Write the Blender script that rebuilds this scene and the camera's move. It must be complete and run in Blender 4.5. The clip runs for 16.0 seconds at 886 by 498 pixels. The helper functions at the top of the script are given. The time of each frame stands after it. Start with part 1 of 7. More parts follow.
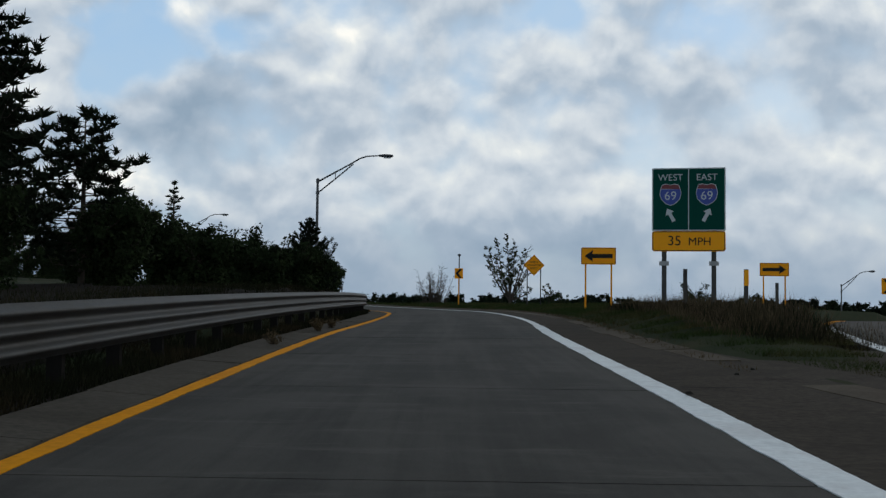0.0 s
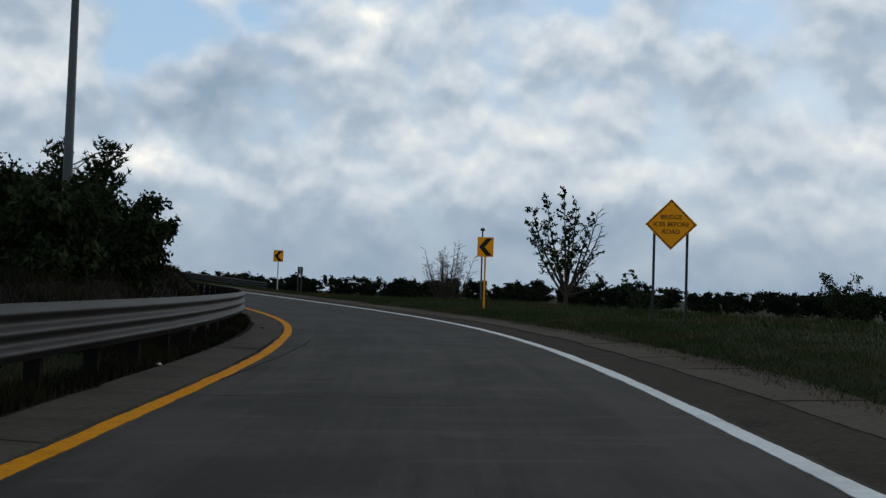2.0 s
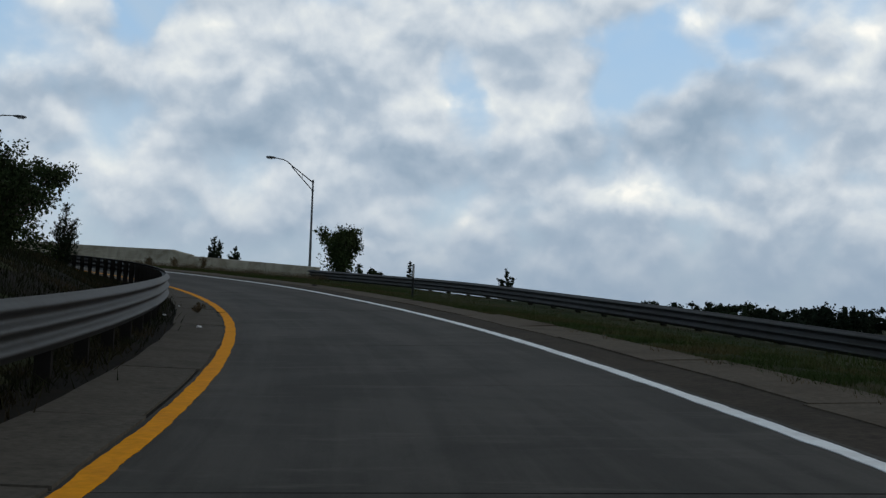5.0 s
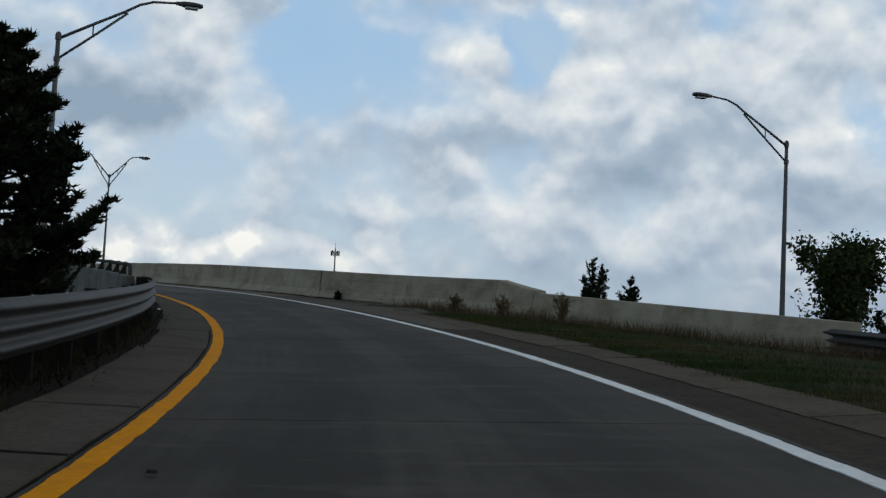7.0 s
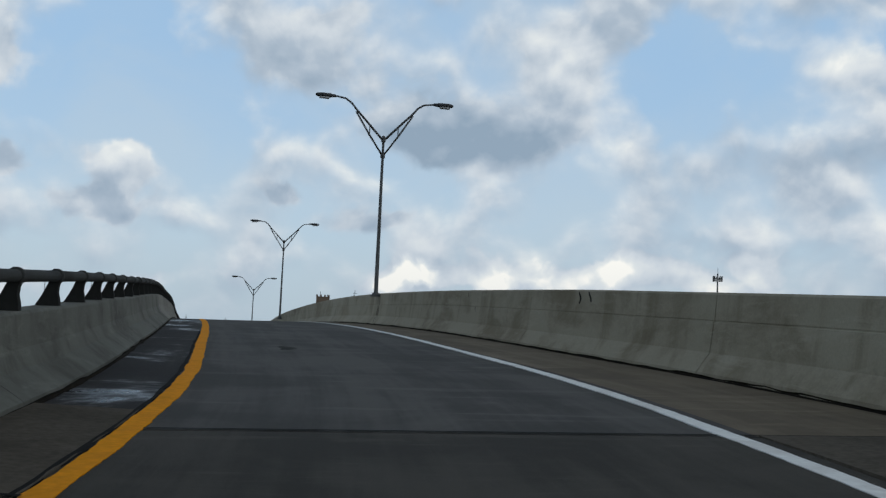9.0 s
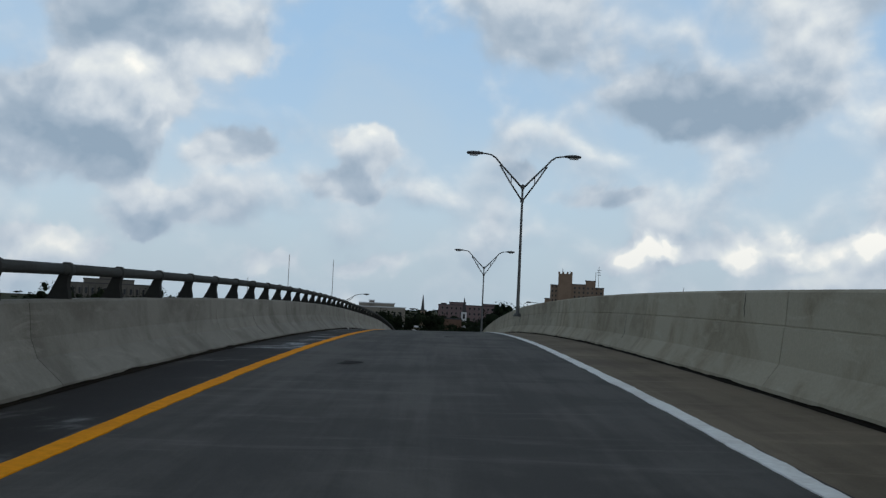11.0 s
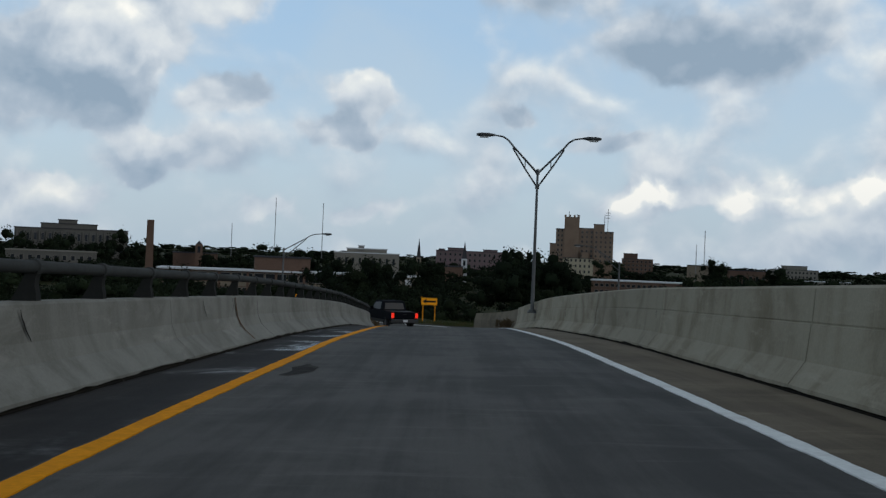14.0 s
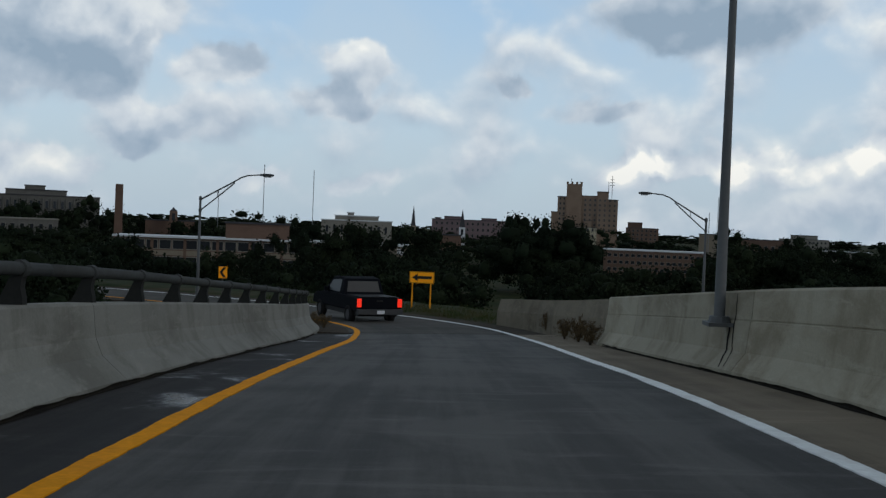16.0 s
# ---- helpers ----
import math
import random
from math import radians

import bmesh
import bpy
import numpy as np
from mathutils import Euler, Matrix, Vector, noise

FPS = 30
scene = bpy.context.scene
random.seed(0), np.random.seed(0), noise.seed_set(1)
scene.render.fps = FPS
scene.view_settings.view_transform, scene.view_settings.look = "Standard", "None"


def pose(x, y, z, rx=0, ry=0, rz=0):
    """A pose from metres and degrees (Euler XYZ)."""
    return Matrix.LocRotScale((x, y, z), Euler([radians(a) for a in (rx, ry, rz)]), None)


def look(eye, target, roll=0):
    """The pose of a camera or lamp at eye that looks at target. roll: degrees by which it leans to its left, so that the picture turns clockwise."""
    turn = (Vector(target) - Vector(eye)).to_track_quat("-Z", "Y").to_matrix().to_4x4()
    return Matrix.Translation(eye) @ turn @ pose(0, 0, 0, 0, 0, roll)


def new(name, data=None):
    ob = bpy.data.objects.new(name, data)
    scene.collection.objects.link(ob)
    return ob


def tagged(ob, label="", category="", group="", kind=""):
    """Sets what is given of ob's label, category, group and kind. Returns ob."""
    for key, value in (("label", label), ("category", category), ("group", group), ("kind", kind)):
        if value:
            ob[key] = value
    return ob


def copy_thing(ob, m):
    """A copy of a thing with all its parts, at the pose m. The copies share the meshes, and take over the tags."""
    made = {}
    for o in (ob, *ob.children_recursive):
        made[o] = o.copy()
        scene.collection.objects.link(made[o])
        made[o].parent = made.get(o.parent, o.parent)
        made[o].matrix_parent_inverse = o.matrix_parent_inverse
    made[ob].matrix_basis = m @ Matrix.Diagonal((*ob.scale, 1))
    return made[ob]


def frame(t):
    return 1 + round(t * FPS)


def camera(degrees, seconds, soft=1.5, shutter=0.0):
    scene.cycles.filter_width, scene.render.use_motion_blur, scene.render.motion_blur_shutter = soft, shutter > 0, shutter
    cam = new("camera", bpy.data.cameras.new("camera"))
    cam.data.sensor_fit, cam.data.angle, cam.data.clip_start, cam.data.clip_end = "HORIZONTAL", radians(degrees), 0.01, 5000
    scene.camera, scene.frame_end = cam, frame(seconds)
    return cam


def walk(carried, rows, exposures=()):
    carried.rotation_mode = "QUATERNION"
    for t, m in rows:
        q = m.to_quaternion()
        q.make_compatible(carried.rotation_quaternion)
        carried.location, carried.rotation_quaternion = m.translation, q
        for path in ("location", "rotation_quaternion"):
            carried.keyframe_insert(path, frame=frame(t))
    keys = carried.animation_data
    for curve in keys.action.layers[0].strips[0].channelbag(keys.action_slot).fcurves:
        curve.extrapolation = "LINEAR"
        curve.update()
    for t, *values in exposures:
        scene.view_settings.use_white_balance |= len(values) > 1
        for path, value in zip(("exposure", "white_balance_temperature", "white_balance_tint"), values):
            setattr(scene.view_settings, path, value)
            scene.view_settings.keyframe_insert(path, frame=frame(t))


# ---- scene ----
CLIP = 16.0
cam = camera(43.0, CLIP, soft=1.35)
PATH = [
    (0.0, pose(0.000, 0.000, 1.100, 93.045, -0.721, 0.150)),
    (0.5, pose(0.043, 9.752, 1.340, 92.949, -1.077, -1.103)),
    (1.0, pose(0.218, 19.378, 1.557, 92.802, -1.192, -1.530)),
    (1.5, pose(0.341, 28.879, 1.747, 92.645, -1.477, -0.753)),
    (2.0, pose(0.214, 38.334, 1.888, 92.227, -1.841, 1.163)),
    (2.5, pose(-0.278, 47.812, 1.971, 91.946, -2.230, 3.502)),
    (3.0, pose(-1.219, 57.290, 2.018, 91.779, -2.320, 6.430)),
    (3.5, pose(-2.758, 66.768, 2.061, 91.901, -2.304, 10.420)),
    (4.0, pose(-5.066, 76.214, 2.135, 92.148, -2.182, 15.207)),
    (4.5, pose(-8.242, 85.533, 2.264, 92.527, -2.039, 20.422)),
    (5.0, pose(-12.315, 94.631, 2.470, 93.006, -1.963, 25.752)),
    (5.5, pose(-17.266, 103.422, 2.764, 93.513, -2.039, 30.939)),
    (6.0, pose(-22.932, 111.718, 3.126, 93.800, -2.267, 35.785)),
    (6.5, pose(-29.124, 119.365, 3.515, 93.891, -2.479, 40.366)),
    (7.0, pose(-35.802, 126.307, 3.930, 94.202, -2.851, 45.488)),
    (7.5, pose(-42.901, 132.451, 4.348, 94.066, -3.053, 50.731)),
    (8.0, pose(-50.286, 137.781, 4.761, 94.296, -2.902, 55.644)),
    (8.5, pose(-57.840, 142.345, 5.160, 94.054, -2.738, 60.172)),
    (9.0, pose(-65.614, 146.276, 5.592, 94.787, -2.563, 64.365)),
    (9.5, pose(-73.702, 149.644, 6.047, 94.320, -1.483, 68.585)),
    (10.0, pose(-82.057, 152.462, 6.441, 93.955, -2.170, 72.337)),
    (10.5, pose(-90.567, 154.816, 6.775, 93.539, -2.529, 75.066)),
    (11.0, pose(-99.125, 156.872, 7.039, 93.062, -2.560, 76.596)),
    (11.5, pose(-107.669, 158.779, 7.227, 92.572, -2.407, 77.113)),
    (12.0, pose(-116.068, 160.647, 7.340, 92.101, -2.214, 76.987)),
    (12.5, pose(-124.297, 162.509, 7.384, 91.664, -2.126, 76.778)),
    (13.0, pose(-132.415, 164.365, 7.366, 91.249, -2.141, 76.660)),
    (13.5, pose(-140.483, 166.224, 7.287, 90.826, -2.379, 76.595)),
    (14.0, pose(-148.497, 168.088, 7.142, 90.322, -2.308, 76.448)),
    (14.5, pose(-156.385, 169.933, 6.945, 90.051, -2.362, 76.416)),
    (15.0, pose(-164.071, 171.740, 6.711, 89.728, -2.504, 76.337)),
    (15.5, pose(-171.556, 173.505, 6.447, 89.501, -2.523, 76.327)),
    (16.0, pose(-178.838, 175.229, 6.136, 88.842, -2.261, 76.238)),
]
walk(cam, PATH)

# ---- light ----
SUN_AZ, SUN_EL = radians(-40.0), radians(24.0)   # compass turn of the sun from +y towards -x, and its height


def mth(tree, op, a, b=0.0, c=0.0):
    n = tree.nodes.new("ShaderNodeMath")
    n.operation = op
    for s, v in zip(n.inputs, (a, b, c)):
        if hasattr(v, "is_output"):
            tree.links.new(v, s)
        else:
            s.default_value = v
    return n.outputs[0]


def mixc(tree, fac, a, b, mode="MIX"):
    n = tree.nodes.new("ShaderNodeMix")
    n.data_type, n.blend_type = "RGBA", mode
    for s, v in ((n.inputs[0], fac), (n.inputs[6], a), (n.inputs[7], b)):
        if hasattr(v, "is_output"):
            tree.links.new(v, s)
        else:
            s.default_value = (*v, 1.0) if isinstance(v, tuple) and len(v) == 3 else v
    return n.outputs[2]


def smooth(tree, x, lo, hi, to_lo=0.0, to_hi=1.0):
    n = tree.nodes.new("ShaderNodeMapRange")
    n.interpolation_type = "SMOOTHSTEP"
    for s, v in zip(n.inputs, (x, lo, hi, to_lo, to_hi)):
        if hasattr(v, "is_output"):
            tree.links.new(v, s)
        else:
            s.default_value = v
    return n.outputs[0]


def fbm(tree, vec, scale, detail=6.0, rough=0.55, distort=0.0):
    n = tree.nodes.new("ShaderNodeTexNoise")
    tree.links.new(vec, n.inputs["Vector"])
    n.inputs["Scale"].default_value, n.inputs["Detail"].default_value = scale, detail
    n.inputs["Roughness"].default_value, n.inputs["Distortion"].default_value = rough, distort
    return n.outputs["Fac"]


# the broken sky, sector by sector: turn, height, half width, half height (degrees), more or less cover, lighter or darker
CLOUDS_A = [
    (-19.9, 7.2, 1.7, 0.75, 0.05, 0.22), (-19.7, 11.9, 2.2, 2.03, 0.08, -0.26), (-15.6, 9.8, 2, 1.16, -0.1, 0.05), (-13.7, 13.4, 2.3, 1.31, -0.14, 0),
    (-13, 10.5, 3.2, 1.74, 0.06, -0.16), (-11.1, 14.2, 2.6, 1.16, 0.05, -0.14), (-8.3, 2.9, 6.7, 1.16, 0.05, -0.18), (-7.1, 5, 1.2, 0.46, 0.05, 0.26),
    (-6.6, 4.1, 2.3, 1.16, 0.05, -0.22), (-4.8, 12.2, 3.2, 2.32, 0.05, 0.06), (-4.8, 15, 1.7, 0.87, -0.1, 0), (-0.8, 6.2, 5.2, 1.45, 0.05, 0.06),
    (0.9, 7.8, 4.4, 1.02, -0.03, 0.12), (2.9, 4.8, 1.7, 0.87, 0.05, 0.18), (4.5, 10.2, 4.4, 2.61, 0.08, -0.1),
]
CLOUDS_B = [
    (4.9, 2.7, 7.5, 1.31, 0.05, -0.2), (6, 13.6, 1.3, 2.03, 0.08, 0.22), (10.4, 8.5, 1.3, 1.74, 0.05, 0.14), (10.5, 12.8, 0.7, 0.87, 0.04, 0.24),
    (10.5, 14.1, 2.6, 1.31, -0.16, 0), (11.3, 9.6, 3.2, 2.32, 0.08, -0.22), (11.4, 6.6, 3.2, 1.16, 0.05, -0.16), (11.8, 9.7, 2.6, 2.9, 0.06, -0.22),
    (11.9, 4.4, 0.9, 0.46, 0.04, 0.24), (13.1, 5.4, 1.2, 0.52, 0.05, 0.24), (15.7, 5.6, 1.2, 0.52, 0.04, 0.26), (15.7, 6.5, 1.6, 0.7, 0.05, 0.26),
    (15.9, 13.8, 3.2, 1.16, -0.16, 0), (16, 12.1, 3.8, 1.59, -0.16, 0), (16.9, 10, 2.6, 1.45, 0.06, -0.18),
]
CLOUDS_C = [
    (19.2, 3.9, 9.3, 1.02, 0.05, -0.14), (19.7, 8.5, 4.6, 1.45, 0.08, -0.2), (20.2, 1.2, 7.5, 1.02, 0.05, -0.15), (20.3, 10.4, 2, 1.74, 0.08, 0.12),
    (21.1, 12, 2.8, 2.47, 0.1, 0.08), (22.2, 3.7, 3.2, 0.93, 0.04, -0.18), (23.8, 4.2, 1, 0.43, 0.04, 0.18), (24.6, 9.4, 1.5, 1.74, -0.14, 0),
    (24.9, 5, 0.8, 0.35, 0.05, 0.22), (25.1, 10.9, 1.2, 1.74, -0.12, 0.03), (26.8, 7.9, 1.7, 1.31, 0.05, -0.14), (27, 11.6, 2.6, 1.45, 0.08, 0.1),
    (27.8, 7.1, 2.6, 1.04, 0.04, -0.12), (28.1, 14.4, 3.5, 1.74, 0.06, 0.1), (29.2, 3.4, 1.5, 0.29, 0.04, 0.16),
]
CLOUDS_D = [
    (32.7, 12.6, 7, 2.9, 0.1, -0.04), (34, 9.9, 7, 1.16, 0.06, -0.18), (35.2, 8.9, 4.9, 1.45, 0.06, -0.16), (36.5, 7.6, 3.2, 1.04, 0.04, -0.12),
    (37.5, 3.3, 5.8, 0.87, 0.04, -0.12), (38.3, 13.3, 1.3, 1.45, 0.04, 0.14), (39.1, 13.1, 1.5, 1.74, 0.06, 0.14), (41.8, 13.9, 1.3, 1.59, -0.16, 0),
    (41.8, 14.5, 2.2, 1.45, -0.18, 0), (43.5, 4.8, 1, 0.43, 0.05, 0.2), (44.7, 4.4, 1.7, 0.87, 0.05, -0.12), (45.7, 13.3, 1.6, 1.74, 0.08, 0.1),
    (45.9, 10.2, 4.6, 1.1, 0.08, -0.2), (46, 12.6, 2, 1.59, 0.08, 0.1), (46.7, 9.6, 4.9, 1.16, 0.08, -0.2),
]
CLOUDS_E = [
    (48.8, 4.5, 1.6, 0.52, 0.12, 0.26), (49.2, 6.8, 3.5, 1.04, 0.06, 0.02), (51.1, 13.1, 2.9, 1.74, -0.16, 0), (52.3, 14.6, 1.7, 1.74, -0.14, 0),
    (52.7, 13.4, 2.3, 2.76, -0.22, 0), (52.9, 5.7, 1.6, 0.46, 0.04, -0.16), (52.9, 5.8, 2.9, 0.87, 0.05, -0.16), (53.2, 8.5, 2.6, 1.74, 0.05, -0.1),
    (55.1, 4, 2.2, 0.58, 0.16, 0.36), (55.9, 3.8, 1.5, 0.64, 0.1, 0.34), (56.7, 9, 2.2, 1.45, 0.06, 0.14), (57.3, 9, 1.6, 1.31, 0.08, 0.18),
    (58.1, 6.7, 3.2, 1.31, 0.06, -0.08), (58.1, 14.6, 2.8, 2.18, 0.12, 0.1), (59.4, 11.3, 1.7, 1.74, 0.06, -0.16),
]
CLOUDS_F = [
    (61.3, 3.5, 2.3, 0.52, 0.16, 0.34), (63.7, 10.3, 4.4, 1.31, 0.1, -0.22), (64.2, 10.6, 4.1, 1.59, 0.14, -0.3), (66.2, 2.8, 1.7, 0.64, 0.18, 0.36),
    (66.5, 3, 1.9, 0.64, 0.16, 0.34), (67.2, 12.2, 1.7, 1.45, 0.1, 0.12), (67.5, 6.1, 1.3, 0.52, 0.13, -0.18), (70.1, 6.2, 1.2, 0.58, 0.1, -0.08),
    (71, 15.7, 1.7, 0.75, 0.14, 0.12), (72.4, 13.8, 2.8, 1.59, 0.13, -0.12), (73, 7.6, 0.9, 0.46, 0.15, -0.2), (76.6, 4.1, 6.4, 1.04, -0.08, 0),
    (76.6, 10.1, 2.3, 1.74, -0.14, 0), (80, 2.1, 1.5, 0.46, 0.12, 0.12), (81, 12.4, 4.9, 2.9, -0.22, 0),
]
CLOUDS_G = [
    (81.1, 8, 1.4, 0.93, 0.24, 0.2), (81.6, 6.4, 1.9, 0.7, 0.22, -0.24), (85.3, 2.3, 1.5, 0.52, 0.14, 0.2), (87.2, 7.7, 1.7, 0.93, 0.2, -0.16),
    (87.9, 12.5, 2.2, 1.04, 0.2, 0.24), (88.4, 4.6, 1.5, 1.16, 0.1, -0.06), (91.2, 4.9, 1.7, 0.75, 0.18, 0.12), (91.3, 3.8, 2, 0.7, 0.18, -0.2),
    (92.7, 10.4, 2.8, 1.74, 0.28, 0.26), (93.1, 13.4, 3, 1.89, 0.26, -0.26), (93.3, 7.3, 1.9, 1.45, 0.26, -0.26), (96.3, 2.4, 2.6, 0.58, 0.2, 0.28),
]


world = bpy.data.worlds.new("sky")
scene.world = world
world.use_nodes = True
wt = world.node_tree
wt.nodes.clear()
geo = wt.nodes.new("ShaderNodeTexCoord").outputs["Generated"]
sep = wt.nodes.new("ShaderNodeSeparateXYZ")
wt.links.new(geo, sep.inputs[0])
turn_w = mth(wt, "MULTIPLY", mth(wt, "ARCTAN2", mth(wt, "MULTIPLY", sep.outputs[0], -1.0), sep.outputs[1]), 5.7296)   # tens of degrees
high_w = mth(wt, "MULTIPLY", mth(wt, "ARCSINE", sep.outputs[2]), 5.7296)
flat = wt.nodes.new("ShaderNodeCombineXYZ")
wt.links.new(turn_w, flat.inputs[0])
wt.links.new(high_w, flat.inputs[1])


def torn(vec, scale, wide, tall, detail=4.0):
    """The sky's directions, pushed about by noise so that outlines turn ragged."""
    n = wt.nodes.new("ShaderNodeTexNoise")
    wt.links.new(vec, n.inputs["Vector"])
    n.inputs["Scale"].default_value, n.inputs["Detail"].default_value = scale, detail
    push = wt.nodes.new("ShaderNodeVectorMath")
    push.operation = "MULTIPLY_ADD"
    wt.links.new(n.outputs["Color"], push.inputs[0])
    push.inputs[1].default_value, push.inputs[2].default_value = (wide, tall, 0.0), (-wide / 2, -tall / 2, 0.0)
    total = wt.nodes.new("ShaderNodeVectorMath")
    total.operation = "ADD"
    wt.links.new(vec, total.inputs[0])
    wt.links.new(push.outputs[0], total.inputs[1])
    return total.outputs[0]


bent = torn(torn(flat.outputs[0], 2.4, 0.50, 0.36), 9.0, 0.10, 0.09)


def cloud_noise(lift):
    """The clouds' thickness, seen a little higher or lower."""
    m = wt.nodes.new("ShaderNodeMapping")
    wt.links.new(flat.outputs[0], m.inputs["Vector"])
    m.inputs["Location"].default_value = (3.1, 7.7 + lift * 1.15, 0.0)
    m.inputs["Scale"].default_value = (1.0, 1.15, 1.0)
    big = fbm(wt, m.outputs[0], 1.1, 3.0, 0.5, 0.2)
    fine = fbm(wt, m.outputs[0], 2.6, 6.0, 0.43, 0.15)
    return mth(wt, "ADD", mth(wt, "MULTIPLY", big, 0.40), mth(wt, "MULTIPLY", fine, 0.60))


def gathered(rows):
    """The sum of soft patches of the sky, carried along in the direction's third coordinate."""
    v = bent
    for az, up_by, wa, we, amount in rows:
        m = wt.nodes.new("ShaderNodeMapping")
        wt.links.new(v, m.inputs["Vector"])
        m.inputs["Location"].default_value = (-az / wa, -up_by / we, 0.0)
        m.inputs["Scale"].default_value = (10 / wa, 10 / we, 0.0)
        ln = wt.nodes.new("ShaderNodeVectorMath")
        ln.operation = "LENGTH"
        wt.links.new(m.outputs[0], ln.inputs[0])
        add = wt.nodes.new("ShaderNodeVectorMath")
        add.operation = "MULTIPLY_ADD"
        wt.links.new(smooth(wt, ln.outputs["Value"], 0.25, 1.7, 1.0, 0.0), add.inputs[0])
        add.inputs[1].default_value = (0.0, 0.0, amount)
        wt.links.new(v, add.inputs[2])
        v = add.outputs[0]
    third = wt.nodes.new("ShaderNodeSeparateXYZ")
    wt.links.new(v, third.inputs[0])
    return third.outputs[2]


CLOUDS_G += [(96.5, 8.0, 4.2, 2.6, 0.22, -0.3), (93.2, 10.4, 3.0, 1.6, 0.2, 0.22), (65.5, 3.0, 1.5, 0.55, 0.2, 0.42), (62.0, 3.0, 1.3, 0.5, 0.2, 0.42), (58.6, 3.2, 1.4, 0.55, 0.2, 0.45), (52.0, 3.4, 1.5, 0.55, 0.2, 0.42), (48.6, 3.7, 1.0, 0.5, 0.15, 0.35)]
CLOUDS = CLOUDS_A + CLOUDS_B + CLOUDS_C + CLOUDS_D + CLOUDS_E + CLOUDS_F + CLOUDS_G
more = gathered([r[:4] + (r[4] * (1.4 if r[4] > 0 else 0.9),) for r in CLOUDS if abs(r[4]) >= 0.1])
light = gathered([r[:4] + r[5:] for r in CLOUDS if abs(r[5]) >= 0.1])
even = smooth(wt, turn_w, 2.5, 7.5, 0.16, 0.035)
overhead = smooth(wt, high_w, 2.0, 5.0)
here, higher = cloud_noise(0.0), cloud_noise(0.07)
thick = mth(wt, "ADD", mth(wt, "ADD", here, more), even)
cover = smooth(wt, thick, 0.46, 0.68)
deep = smooth(wt, thick, 0.56, 0.84)
tone = mth(wt, "ADD", smooth(wt, turn_w, 3.0, 7.0, 0.58, 0.53), mth(wt, "SUBTRACT", mth(wt, "MULTIPLY", mth(wt, "SUBTRACT", here, higher), 3.0), mth(wt, "MULTIPLY", deep, 0.10)))
tone = mth(wt, "ADD", tone, mth(wt, "MULTIPLY", light, 0.88))
tone = mth(wt, "ADD", tone, mth(wt, "MULTIPLY", mth(wt, "SUBTRACT", fbm(wt, bent, 4.0, 5.0, 0.5), 0.5), 0.55))
tone_n = wt.nodes.new("ShaderNodeClamp")
wt.links.new(tone, tone_n.inputs[0])
ramp = wt.nodes.new("ShaderNodeValToRGB")
wt.links.new(tone_n.outputs[0], ramp.inputs[0])
el = ramp.color_ramp.elements
el[0].position, el[0].color = 0.0, (0.285, 0.38, 0.485, 1)
el[1].position, el[1].color = 1.0, (1.0, 0.99, 0.93, 1)
for p, c in ((0.35, (0.42, 0.505, 0.60)), (0.65, (0.635, 0.695, 0.75)), (0.85, (0.78, 0.82, 0.825))):
    e = el.new(p)
    e.color = (*c, 1)
sky = wt.nodes.new("ShaderNodeTexSky")
sky.sky_type, sky.sun_disc, sky.sun_elevation, sky.sun_rotation = "NISHITA", False, SUN_EL, -SUN_AZ
up = smooth(wt, high_w, 0.0, 1.5)
veil = fbm(wt, flat.outputs[0], 0.9, 5.0, 0.55, 0.6)
blue = mixc(wt, up, (0.59, 0.74, 0.85), (0.39, 0.63, 0.92))
blue = mixc(wt, smooth(wt, veil, 0.35, 0.65, 0.15, 0.62), blue, (0.57, 0.70, 0.82))
air = mixc(wt, 0.25, blue, mixc(wt, 1.0, sky.outputs[0], (0.07, 0.07, 0.07), "MULTIPLY"))
low = mth(wt, "MULTIPLY", smooth(wt, high_w, 0.0, 0.68, 0.80, 0.0), smooth(wt, turn_w, 1.5, 6.0, 1.0, 0.35))
banded = mixc(wt, cover, air, ramp.outputs[0])
# the unseen sky overhead is dimmed to keep the ground dark
hazed_dimmed = mixc(wt, overhead, mixc(wt, low, banded, (0.28, 0.37, 0.48)), (0.21, 0.25, 0.30))
bg = wt.nodes.new("ShaderNodeBackground")
wt.links.new(hazed_dimmed, bg.inputs[0])
bg.inputs[1].default_value = 1.0
wo = wt.nodes.new("ShaderNodeOutputWorld")
wt.links.new(bg.outputs[0], wo.inputs[0])

sun = new("sun", bpy.data.lights.new("sun", "SUN"))
sun.data.energy, sun.data.angle, sun.data.color = 0.35, radians(14.0), (1.0, 0.94, 0.86)
sun.matrix_world = look((-math.sin(SUN_AZ) * 50, math.cos(SUN_AZ) * 50, 50 * math.tan(SUN_EL)), (0, 0, 0))


